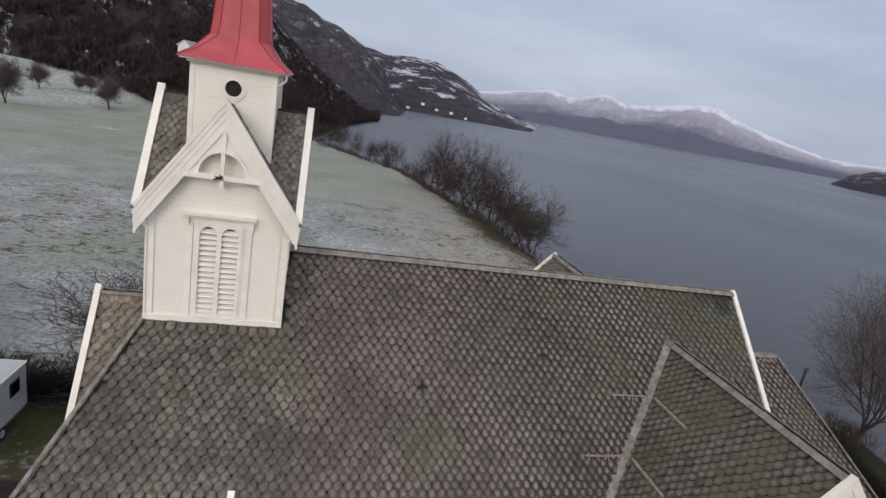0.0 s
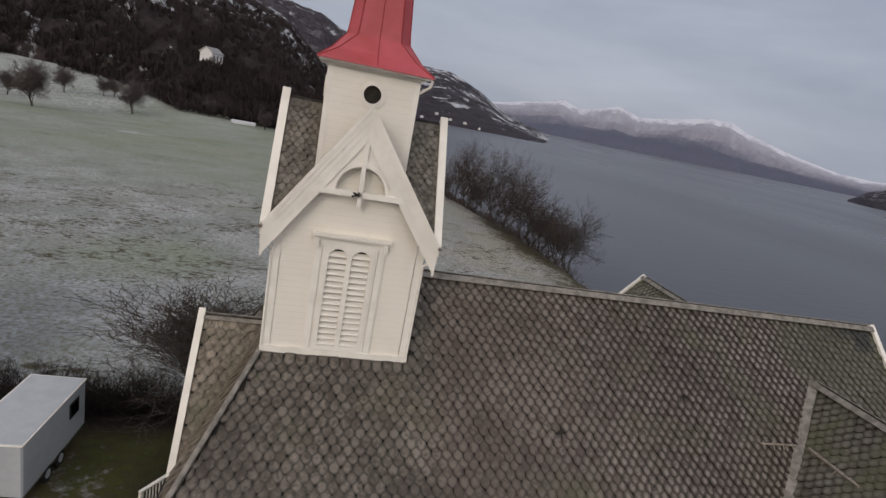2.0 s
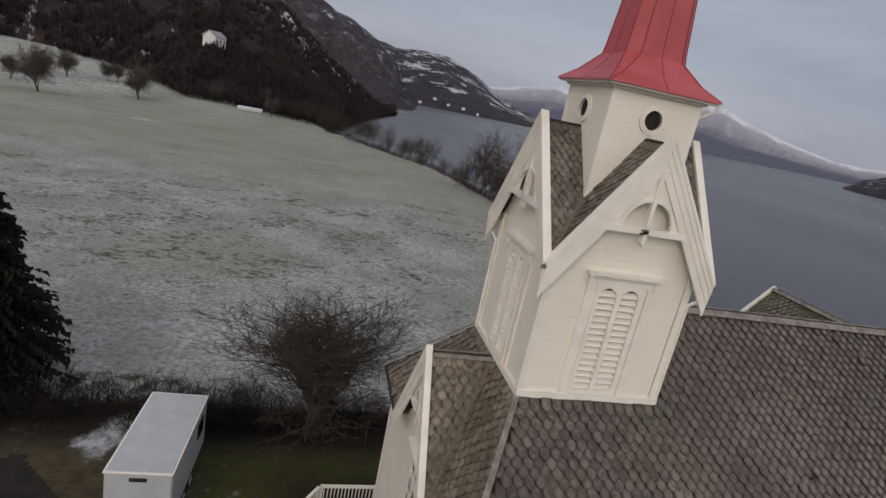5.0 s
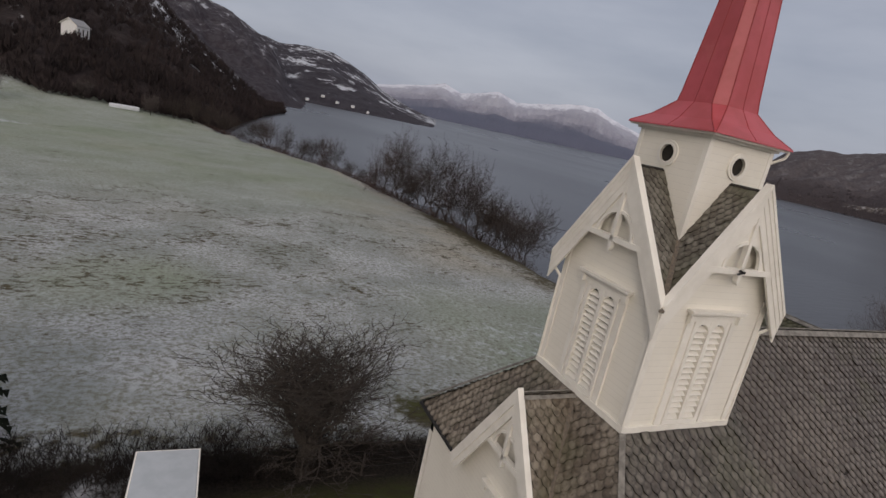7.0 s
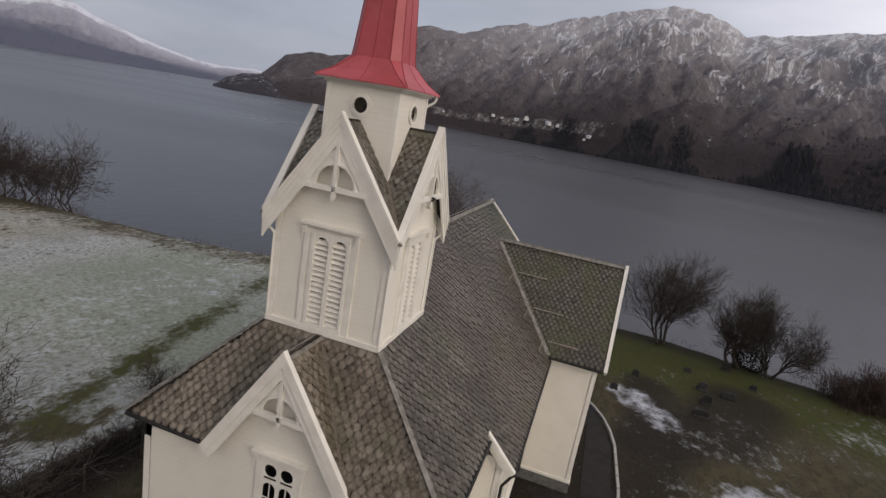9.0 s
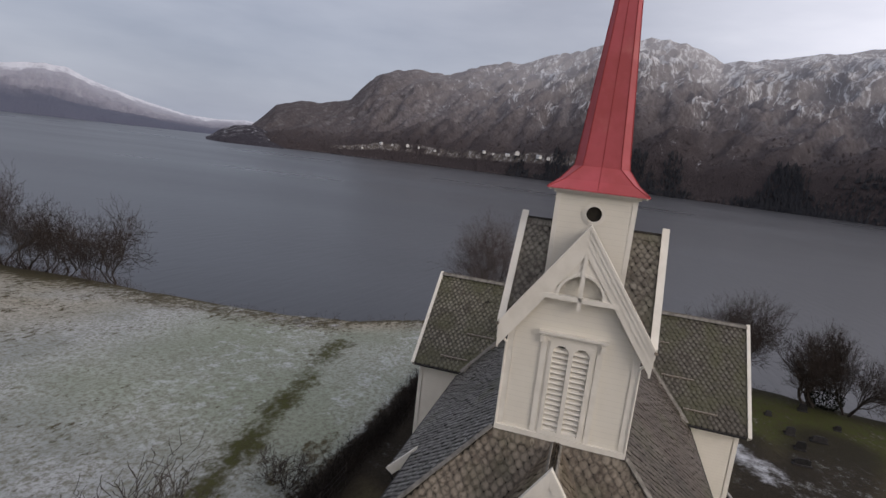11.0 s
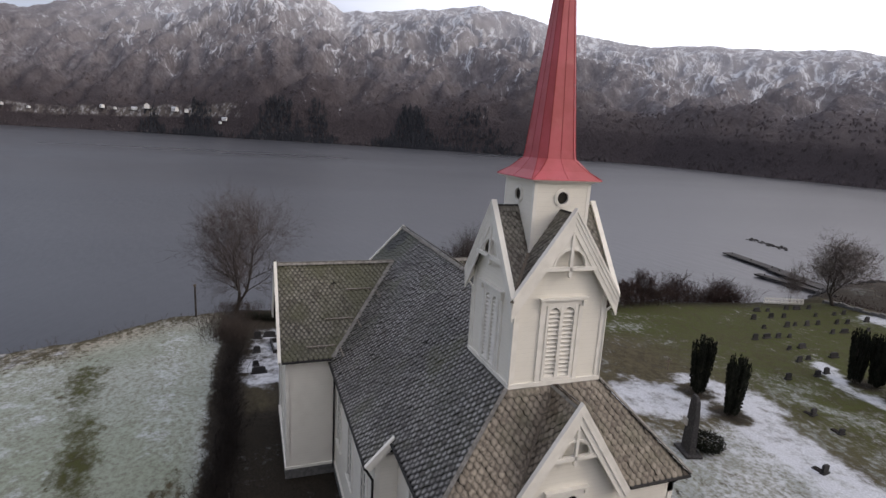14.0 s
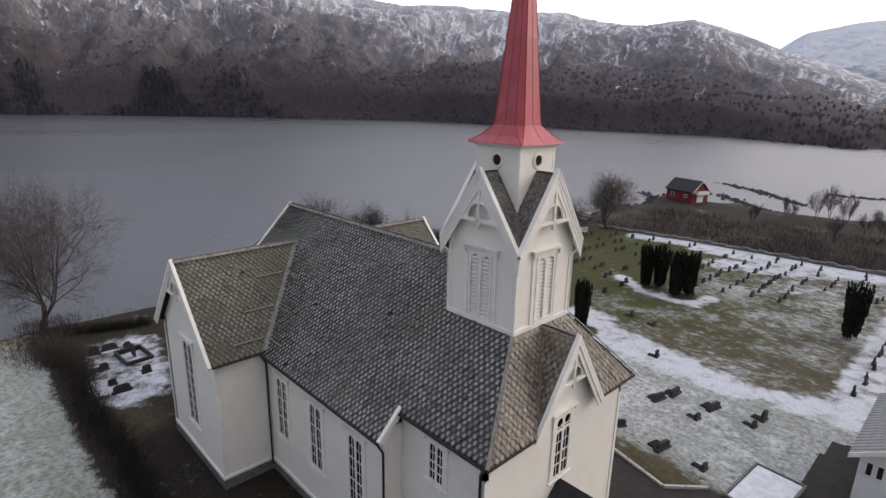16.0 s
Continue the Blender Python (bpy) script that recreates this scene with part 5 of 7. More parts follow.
        # white rainwater pipe at the corner
        bm = tube(bmesh.new(), (T_VERGE - 0.02, T_VERGE - 0.02, G_FOOT - 0.05), (T_VERGE - 0.05, T_VERGE - 0.05, G_FOOT - 0.2), 0.04)
        tube(bm, (T_VERGE - 0.05, T_VERGE - 0.05, G_FOOT - 0.2), (T + 0.04, T + 0.04, G_FOOT - 0.45), 0.035)
        tube(bm, (T + 0.04, T + 0.04, G_FOOT - 0.45), (T + 0.04, T + 0.04, T_BASE + 0.02), 0.03)
        part("rainwater_pipe", bm, M_TRIM, church, "white rainwater pipe", m)
        # the cross-gabled roof over this side
        for s in (-1, 1):
            pts = [m @ Vector(p) for p in ((0, T_VERGE, G_TOP), (s * T_VERGE, T_VERGE, G_FOOT), (0, 0, G_TOP))]
            slope(church, "tower_roof", pts, lambda p: max(abs(p.x), abs(p.y)) < SHAFT)
        bm = plank(bmesh.new(), (T_VERGE + 0.02, T_VERGE + 0.02, G_FOOT), (SHAFT, SHAFT, G_TOP - g * SHAFT), 0.1, 0.02, (1, 1, 1), 0.04)
        part("valley_board", bm, M_IRON, church, "", m)
    # an added dark box stands in for the bell chamber's shade behind the louvres
    part("shade_box", box(bmesh.new(), -T + 0.26, T - 0.26, -T + 0.26, T - 0.26, 9.6, 12.9), M_DARK, church)
    # soffit of the red cap, its flared foot and its spire
    bm = bmesh.new()
    box(bm, -1.15, 1.15, -1.15, 1.15, CAP_Z - 0.035, CAP_Z)
    part("cap_soffit", bm, M_TRIM, church)
    rings = ((1.20, 0.02, CAP_Z), (1.19, 0.03, CAP_Z + 0.03), (0.93, 0.12, CAP_Z + 0.25), (0.665, 0.21, CAP_Z + 0.60), (0.635, 0.205, CAP_Z + 0.85), (0.035, 0.01, 24.1))
    bm = bmesh.new()
    loops = []
    for h, c, z in rings:
        loop = [(h, -h + c), (h, h - c), (h - c, h), (-h + c, h), (-h, h - c), (-h, -h + c), (-h + c, -h), (h - c, -h)]
        loops.append([bm.verts.new((x, y, z)) for x, y in loop])
    for a, b in zip(loops, loops[1:]):
        for i in range(8):
            bm.faces.new((a[i], a[(i + 1) % 8], b[(i + 1) % 8], b[i]))
    bm.faces.new(loops[0][::-1])
    bm.faces.new(loops[-1])
    cap = part("spire", bm, M_RED, church, "red sheet-metal spire with a flared foot")
    bm = bmesh.new()
    pt = lambda r, i: Vector(((lambda h, c: [(h, -h + c), (h, h - c), (h - c, h), (-h + c, h), (-h, h - c), (-h, -h + c), (-h + c, -h), (h - c, -h)])(r[0], r[1])[i] + (r[2],)))
    for i in range(8):
        for a, b in zip(rings[1:], rings[2:]):
            tube(bm, pt(a, i), pt(b, i), 0.014, 0.012, 5)
    for i in (0, 2, 4, 6):
        for a, b in zip(rings[1:], rings[2:]):
            mid = lambda r: (pt(r, i) + pt(r, (i + 1) % 8)) / 2
            tube(bm, mid(a), mid(b), 0.010, 0.008, 5)
    part("seam", bm, M_REDSEAM, cap, "dark red standing seams")
    bm = tube(bmesh.new(), (0, 0, 24.0), (0, 0, 25.2), 0.025, 0.015)
    part("finial", bm, M_IRON, cap)


def build_church_small():
    # a small iron bracket on the south gable's tie beam, and an outlet at the cap's eave
    bm = tube(bmesh.new(), (-0.16, -T_VERGE - 0.06, 13.66), (-0.02, -T_VERGE - 0.10, 13.72), 0.022, sides=6)
    tube(bm, (-0.14, -T_VERGE - 0.06, 13.74), (-0.02, -T_VERGE - 0.10, 13.70), 0.02, sides=6)
    part("iron_bracket", bm, M_BLACK, church, "small dark iron bracket")
    bm = tube(bmesh.new(), (1.17, -1.12, CAP_Z - 0.03), (1.15, -1.08, CAP_Z - 0.16), 0.03, sides=6)
    tube(bm, (1.15, -1.08, CAP_Z - 0.16), (SHAFT + 0.03, -SHAFT + 0.05, CAP_Z - 0.32), 0.03, sides=6)
    part("rainwater_pipe", bm, M_TRIM, church)
    gable_ornament(facing(0, 0, -90) @ Matrix.Translation((0, 3.02, 0)), 1.02, 8.36, 9.66, 0.47)
    for s, a in ((1, 180), (-1, 0)):
        gable_ornament(facing(TR_X, 0, a) @ Matrix.Translation((0, TR_END - 0.06, 0)), 1.45, 8.62, TR_Z - 0.2, 0.62)
    # entrance porch on the west front
    bm = bmesh.new()
    for s in (-1, 1):
        prism(bm, [(-5.0, 0, 4.35), (-2.82, 0, 4.35), (-2.82, s * 1.5, 2.95), (-5.0, s * 1.5, 2.95)], (0, 0, -0.09))
    porch = part("porch_roof", bm, M_DARKROOF, church, "dark slate roof of the entrance porch")
    bm = bmesh.new()
    for s in (-1, 1):
        box(bm, -4.75, -2.82, s * 1.2, s * 1.32, 0.3, 3.1)
    prism(bm, [(-4.75, -1.32, 0.3), (-4.75, 1.32, 0.3), (-4.75, 1.32, 3.0), (-4.75, 0, 4.2), (-4.75, -1.32, 3.0)], (0.1, 0, 0))
    part("porch_wall", bm, M_WALL, church)
    # small hood over the north side door
    bm = bmesh.new()
    prism(bm, [(-1.7, 4.12, 3.6), (-0.3, 4.12, 3.6), (-0.3, 4.95, 3.25), (-1.7, 4.95, 3.25)], (0, 0, -0.06))
    part("door_hood", bm, M_GREYROOF, church, "grey roof over a side door")


build_walls()
build_roofs()
build_tower()
build_church_small()


# ---- vegetation ----
def tube_raw(V, F, p, q, r0, r1, sides):
    d = q - p
    if d.length < 1e-5:
        return
    d.normalize()
    u = d.orthogonal().normalized()
    w = d.cross(u)
    b = len(V)
    for c, r in ((p, r0), (q, r1)):
        for i in range(sides):
            a = 2 * math.pi * i / sides
            V.append(c + (u * math.cos(a) + w * math.sin(a)) * r)
    for i in range(sides):
        j = (i + 1) % sides
        F.append((b + i, b + j, b + sides + j, b + sides + i))


def bare_tree(seed, height, radius, levels=4, first=0.25, open_=0.9, up=0.10, stems=1, child=(2, 2, 2, 2), wiggle=0.16, twig=0.008, lean_=(0.25, 0.5), bole=0.0):
    """Limbs and twigs of a leafless tree as two meshes' worth of vertices and faces."""
    rnd = random.Random(seed)
    limbs, twigs = ([], []), ([], [])

    def grow(p, d, length, r, lev):
        seg = 5 if lev == 0 else (4 if lev == 1 else 3)
        for i in range(seg):
            d = (d + Vector((rnd.gauss(0, wiggle), rnd.gauss(0, wiggle), rnd.gauss(0, wiggle) + up))).normalized()
            q = p + d * (length / seg)
            r2 = max(r * (0.80 if lev else 0.84), twig * 0.6)
            V, F = limbs if lev < 2 else twigs
            tube_raw(V, F, p, q, r, r2, 7 if lev == 0 else (5 if lev == 1 else 3))
            if lev < levels and (i + 1) / seg > (first if lev == 0 else 0.2):
                for _ in range(child[min(lev, len(child) - 1)]):
                    side = Vector((rnd.gauss(0, 1), rnd.gauss(0, 1), rnd.gauss(0.1, 0.6)))
                    side = (side - d * side.dot(d)).normalized()
                    nd = (d * rnd.uniform(0.55, 1.0) + side * open_ * rnd.uniform(0.6, 1.15)).normalized()
                    grow(q, nd, length * rnd.uniform(0.48, 0.70), max(r2 * rnd.uniform(0.45, 0.65), twig), lev + 1)
            p, r = q, r2

    for k in range(stems):
        a = 2 * math.pi * k / max(stems, 1) + rnd.random()
        lean = 0.0 if stems == 1 else rnd.uniform(*lean_)
        grow(Vector((0.1 * math.cos(a), 0.1 * math.sin(a), -0.2)) * (stems > 1) + Vector((0, 0, bole - 0.15)), Vector((lean * math.cos(a), lean * math.sin(a), 1)).normalized(), height * (0.46 if levels > 2 else 0.8) * rnd.uniform(0.9, 1.05), radius / math.sqrt(stems), 0)
    if bole:
        V, F = limbs
        tube_raw(V, F, Vector((0, 0, -0.2)), Vector((0.03, 0.02, bole * 0.5)), radius * 1.25, radius * 1.02, 9)
        tube_raw(V, F, Vector((0.03, 0.02, bole * 0.5)), Vector((0, 0, bole + 0.1)), radius * 1.02, radius * 0.95, 9)
    return limbs, twigs


def tree(name, label, at, seed, height, radius, mat=None, rz=0.0, size=None, **kw):
    """A bare tree; size gives the spread and height that the whole crown fills."""
    ob = thing(name, label, "tree" if "tree" in name else "shrub", at=at, rz=rz)
    limbs, twigs = bare_tree(seed, height, radius, **kw)
    if size:
        tips = np.array([tuple(v) for v in twigs[0]])
        mid, reach = np.median(tips, axis=0), np.percentile(np.abs(tips - np.median(tips, axis=0)), 98, axis=0)
        kx, ky, kz = size[0] / 2 / reach[0], size[0] / 2 / reach[1], size[1] / np.percentile(tips[:, 2], 99.5)
        for V in (limbs[0], twigs[0]):
            for v in V:
                f = step(0.0, 1.0, v.z / (0.3 * mid[2]))
                v.x, v.y, v.z = kx * (v.x - f * mid[0]), ky * (v.y - f * mid[1]), kz * v.z
    part("trunk", mesh_of("trunk", *limbs, M_BARK), None, ob)
    part("crown", mesh_of("crown", *twigs, mat or M_TWIG), None, ob, "bare leafless twigs")
    return ob


def spruce(at, height, spread, seed):
    rnd = random.Random(seed)
    ob = thing("spruce_tree", "dark green spruce with drooping needled branches", "tree", at=at)
    V, F = [], []
    tube_raw(V, F, Vector((0, 0, -0.2)), Vector((0, 0, height * 0.97)), 0.2, 0.02, 8)
    part("trunk", mesh_of("trunk", V, F, M_BARK), None, ob)
    V, F = [], []
    z = 0.5
    while z < height * 0.98:
        f = 1 - z / height
        reach = spread * (f ** 0.85) + 0.12
        for _ in range(26):
            a, L = rnd.uniform(0, 2 * math.pi), reach * rnd.uniform(0.7, 1.1)
            d = Vector((math.cos(a), math.sin(a), 0))
            s = Vector((-d.y, d.x, 0))
            n = max(4, int(L / 0.22))
            for i in range(n):
                t = (i + 0.5) / n
                c = d * (L * t) + Vector((0, 0, z + 0.25 * L * t - 0.42 * L * t * t))
                w = 0.42 * (1.15 - t) * min(1.0, L) + 0.06
                for k in (-1, 1):
                    e = c + s * (k * w * rnd.uniform(0.6, 1.2)) + d * rnd.uniform(0.05, 0.3) + Vector((0, 0, -rnd.uniform(0.08, 0.35)))
                    b = len(V)
                    V += [c - d * 0.12, c + d * 0.16, e]
                    F.append((b, b + 1, b + 2))
        z += 0.20 + 0.10 * f
    part("crown", mesh_of("crown", V, F, M_NEEDLE), None, ob, "dense dark green needles")
    return ob


def yew(at, height, radius, seed, rz=0.0):
    """A columnar yew: a sheaf of upright shoots, wider above, ragged at the top."""
    rnd = random.Random(seed)
    ob = thing("columnar_yew_tree", "dark green columnar churchyard yew with a ragged top", "tree", "columnar yews", at=at, rz=rz)
    V, F = [], []
    for i in range(5):
        a = i * 1.26
        tube_raw(V, F, Vector((0.12 * math.cos(a), 0.12 * math.sin(a), -0.15)), Vector((0.3 * radius * math.cos(a), 0.3 * radius * math.sin(a), height * 0.6)), 0.06, 0.03, 5)
    part("trunk", mesh_of("trunk", V, F, M_BARK), None, ob)
    V, F = [], []
    for _ in range(70):
        a, q = rnd.uniform(0, 2 * math.pi), math.sqrt(rnd.random())
        base, top = Vector((0.55 * radius * q * math.cos(a), 0.55 * radius * q * math.sin(a), rnd.uniform(0.05, 0.5))), Vector((radius * q * math.cos(a), radius * q * math.sin(a), height * rnd.uniform(0.82, 1.0) * (1 - 0.12 * q)))
        for i in range(26):
            t = (i + rnd.random()) / 26
            c = base.lerp(top, t)
            for _k in range(3):
                b2 = rnd.uniform(0, 2 * math.pi)
                o = Vector((math.cos(b2), math.sin(b2), 0))
                s = rnd.uniform(0.07, 0.16) * (1.1 - 0.55 * t)
                b = len(V)
                V += [c - o * 0.02 + Vector((0, 0, -0.06)), c + o * s + Vector((-o.y, o.x, 0)) * s * 0.5 + Vector((0, 0, 0.10)), c + o * s * 0.3 + Vector((0, 0, 0.26))]
                F.append((b, b + 1, b + 2))
    part("crown", mesh_of("crown", V, F, M_YEW), None, ob, "dense dark yew foliage")
    return ob


def twig_stuff(name, label, category, spots, mat, height, per, seed, spread=0.8, thick=0.012):
    """Low scrub or a hedge: many thin crossing stems, past counting."""
    rnd = random.Random(seed)
    V, F = [], []
    for x, y in spots:
        for _ in range(per):
            px, py = x + rnd.gauss(0, spread), y + rnd.gauss(0, spread)
            p = Vector((px, py, ground_z(px, py) - 0.05))
            d = Vector((rnd.gauss(0, 0.4), rnd.gauss(0, 0.4), 1)).normalized()
            h = height * rnd.uniform(0.45, 1.0)
            q = p + d * h * 0.6
            tube_raw(V, F, p, q, thick, thick * 0.7, 3)
            for _k in range(3):
                e = q + (d + Vector((rnd.gauss(0, 0.7), rnd.gauss(0, 0.7), rnd.gauss(0, 0.3)))).normalized() * h * rnd.uniform(0.25, 0.5)
                tube_raw(V, F, q, e, thick * 0.7, thick * 0.35, 3)
    ob = new(name, mesh_of(name, V, F, mat))
    return tagged(ob, label, category, kind="stuff")


GZ = lambda x, y, d=0.0: (x, y, ground_z(x, y) + d)

tree("fruit_tree", "wide bare fruit tree standing in dark scrub beside the pasture", GZ(-4.8, 10.5), 11, 7.0, 0.25, M_BARK, size=(7.0, 6.1), levels=4, first=0.3, open_=0.7, up=0.07, stems=9, child=(2, 2, 1, 1), wiggle=0.14, twig=0.012, lean_=(0.15, 0.75), bole=1.5)
tree("ash_tree", "tall bare tree with fine twigs on the fjord bank", GZ(40.3, 10.3), 24, 12.4, 0.22, M_TWIGPALE, size=(9.4, 12.2), levels=4, first=0.15, open_=0.8, up=0.03, stems=5, child=(2, 3, 2, 1), wiggle=0.12, twig=0.006, lean_=(0.1, 0.6), bole=1.2)
for k, (x, y, h, n) in enumerate(((37.3, -13.5, 8.2, 5), (36.3, -19.6, 6.2, 4), (36.2, -22.3, 7.2, 4))):
    tree("willow_tree", "bare multi-stemmed willow on the fjord bank", GZ(x, y), 31 + k, h, 0.26, size=(0.95 * h, h), levels=4, first=0.2, open_=0.6, up=0.08, stems=n, child=(2, 2, 2, 2), twig=0.0055, lean_=(0.25, 0.75))
tree("birch_tree", "bare birch with a wide hazy crown beside the churchyard wall", GZ(29.8, -60.6), 41, 10.4, 0.2, M_BIRCH, size=(7.8, 8.8), levels=4, first=0.15, open_=0.8, up=0.03, stems=4, child=(2, 3, 2, 1), wiggle=0.12, twig=0.011, lean_=(0.1, 0.5), bole=1.8)
tree("birch_tree", "small bare birch beside the fjord", GZ(37.2, -63), 42, 7.5, 0.1, M_BIRCH, size=(4.0, 6.2), levels=4, first=0.2, open_=0.8, up=0.03, stems=3, child=(2, 2, 2, 1), twig=0.010, lean_=(0.1, 0.4), bole=1.2)
# the row along the pasture's edge: a few trees built once, then repeated
row_a = tree("alder_tree", "reddish bare alder at the pasture's shore edge", GZ(27.6, 98), 51, 12.4, 0.24, M_TWIGRED, size=(10.0, 14.4), levels=4, first=0.2, open_=0.85, up=0.05, stems=3, child=(2, 2, 1, 1), wiggle=0.2, twig=0.014)
row_b = tree("alder_tree", "reddish bare alder at the pasture's shore edge", GZ(30.2, 79), 52, 11.0, 0.22, M_TWIG, size=(9.4, 13.6), levels=4, first=0.2, open_=0.85, up=0.04, stems=3, child=(2, 2, 1, 1), wiggle=0.2, twig=0.014)
row_c = tree("alder_tree", "small bare alder at the pasture's shore edge", GZ(32.4, 51.5), 53, 8.2, 0.17, M_TWIG, size=(7.6, 9.4), levels=4, first=0.2, open_=0.9, up=0.04, stems=3, child=(2, 2, 1, 1), wiggle=0.2, twig=0.012)
for ob in (row_a, row_b, row_c):
    tagged(ob, group="alders along the shore edge")
for k, (src, x, y, s) in enumerate(((row_b, 28.3, 93, 0.95), (row_a, 27.9, 102.5, 0.8), (row_c, 28.6, 89, 1.0), (row_b, 29.4, 85, 0.9), (row_b, 30.6, 75, 0.98), (row_a, 31.2, 71, 0.84), (row_b, 31.5, 67.5, 0.86), (row_c, 31.7, 64, 1.05), (row_c, 31.9, 61, 0.9), (row_c, 32.1, 58, 0.8), (row_c, 32.2, 54.8, 0.72),
                                    (row_c, 27.2, 110, 0.55), (row_c, 26.6, 117, 0.4), (row_c, 25.6, 126, 0.5), (row_b, 24.0, 138, 0.66), (row_a, 22.6, 142, 0.62), (row_c, 20.6, 147, 0.9), (row_c, 18.4, 153, 0.75), (row_b, 14.6, 163, 0.7), (row_a, 11.6, 173, 0.72), (row_c, 9.2, 180, 1.05), (row_c, 6.6, 187, 0.9), (row_b, 2.4, 195, 0.62), (row_c, -2, 201, 1.0), (row_b, -7, 207, 0.7), (row_c, -12, 210, 1.1), (row_c, -18, 211, 0.9))):
    ob = copy_thing(src, pose(*GZ(x, y), 0, 0, 67 * k) @ Matrix.Diagonal((s, s, s, 1)))
    ob.scale = (s, s, s)
field_tree = tree("field_tree", "bare tree standing alone at the far side of the pasture", GZ(-64, 184), 61, 11.5, 0.2, M_TWIGPALE, size=(8.0, 10.5), levels=4, first=0.15, open_=0.8, up=0.05, stems=4, child=(2, 2, 2, 1), twig=0.022, lean_=(0.1, 0.45), bole=1.2)
tagged(field_tree, group="bare trees on the far pasture")
for k, (x, y, s) in enumerate(((-82, 161, 1.15), (-91, 201, 0.8), (-81, 207, 0.6), (-78, 208, 0.62), (-98, 181, 0.7), (-45, 206, 0.6), (-25, 205, 0.65))):
    ob = copy_thing(field_tree, pose(*GZ(x, y), 0, 0, 50 * k))
    ob.scale = (s, s, s)
spruce(GZ(-19.0, 13.2), 10.4, 4.0, 71)
spruce(GZ(-22.5, 15.0), 9.5, 3.2, 72)
yew(GZ(12.9, -21.8), 4.6, 0.85, 81)
yew(GZ(9.7, -21.6), 4.4, 0.75, 82)
for k, (x, y, h, r) in enumerate(((11.7, -36.9, 4.7, 0.85), (10.6, -37.7, 4.6, 0.85), (8.3, -36.2, 4.9, 0.85), (7.5, -37.3, 4.7, 0.85), (-5.6, -37.2, 5.2, 1.0))):
    yew(GZ(x, y), h, r, 83 + k)
# dark round evergreen by the bank and a bush by the tall stone
for x, y, h, r, nm, lb in ((36.6, -20.9, 1.9, 1.2, "evergreen_bush", "round dark evergreen bush on the bank"), (6.7, -16.4, 0.95, 0.95, "evergreen_bush", "low dark bush beside the tall memorial stone")):
    rnd = random.Random(int(x * 10))
    ob = thing(nm, lb, "shrub", at=GZ(x, y))
    V, F = [], []
    for _ in range(1500):
        d = Vector((rnd.gauss(0, 1), rnd.gauss(0, 1), rnd.gauss(0, 1))).normalized()
        c = Vector((d.x * r, d.y * r, max(0.02, h * 0.5 + d.z * h * 0.5))) * rnd.uniform(0.75, 1.08)
        b = len(V)
        V += [c, c + Vector((rnd.uniform(-0.14, 0.14), rnd.uniform(-0.14, 0.14), rnd.uniform(0, 0.18))), c + Vector((rnd.uniform(-0.14, 0.14), rnd.uniform(-0.14, 0.14), rnd.uniform(-0.1, 0.1)))]
        F.append((b, b + 1, b + 2))
    part("crown", mesh_of("crown", V, F, M_YEW), None, ob)
    V, F = [], []
    tube_raw(V, F, Vector((0, 0, -0.1)), Vector((0, 0, h * 0.6)), 0.06, 0.03, 5)
    part("trunk", mesh_of("trunk", V, F, M_BARK), None, ob)

rs = random.Random(3)
twig_stuff("hedge", "bare brown hedge between churchyard and pasture", "hedge", [(-16 + 0.55 * i, hedge_y(-16 + 0.55 * i) + 0.2 * math.sin(i * 0.3)) for i in range(84)], M_SCRUB, 1.35, 38, 91, 0.36)
twig_stuff("scrub", "dark brown undergrowth along the pasture edge", "undergrowth", [(rs.uniform(-24, -1), rs.uniform(10.4, 12.8)) for _ in range(84)], M_SCRUB, 1.4, 28, 92, 0.5)
twig_stuff("row_thicket", "brown thicket under the alders along the shore edge", "undergrowth", [(float(np.interp(y, EDGE_Y, EDGE_X)) + rs.uniform(-0.2, 2.2), y + rs.uniform(-1, 1)) for y in np.arange(50, 214, 1.0) for _ in range(1 + (y > 64))], M_TWIGRED, 2.0, 14, 98, 0.9, 0.016)
twig_stuff("low_hedge", "low dark clipped hedge by the bank", "hedge", [(36.6 - 0.36 * i * 0.45, 9.0 - 0.45 * i) for i in range(12)], M_YEW, 0.9, 70, 96, 0.3, 0.014)
twig_stuff("bank_thicket", "brown thicket at the end of the hedge", "undergrowth", [(rs.uniform(30.5, 35.5), rs.uniform(9.6, 12.2)) for _ in range(26)] + [(rs.uniform(37.6, 40.6), rs.uniform(8.6, 11.6)) for _ in range(10)], M_TWIG, 1.6, 26, 97, 0.6)
twig_stuff("shore_scrub", "reddish brown scrub along the fjord bank", "undergrowth", [(rs.uniform(33.6, 37.6), rs.uniform(-51, -27)) for _ in range(60)], M_TWIGRED, 3.0, 32, 93, 0.9, 0.018)
twig_stuff("bank_scrub", "brown scrub at the edge of the bank", "undergrowth", [(float(np.interp(y, EDGE_Y, EDGE_X)) + rs.uniform(0.3, 3.2), y) for y in np.arange(-24, 120, 1.6)], M_TWIGPALE, 1.0, 9, 94, 0.9, 0.012)
twig_stuff("lowland_scrub", "brown scrub and saplings on the low shore", "undergrowth", [(rs.uniform(-25, 42), rs.uniform(-112, -66)) for _ in range(420)], M_TWIGRED, 1.5, 16, 95, 1.6, 0.020)
twig_stuff("shore_thicket", "taller grey-brown thicket behind the churchyard wall", "undergrowth", [(rs.uniform(-28, 15), rs.uniform(-92, -65)) for _ in range(110)], M_TWIGPALE, 3.0, 18, 99, 1.5, 0.018)
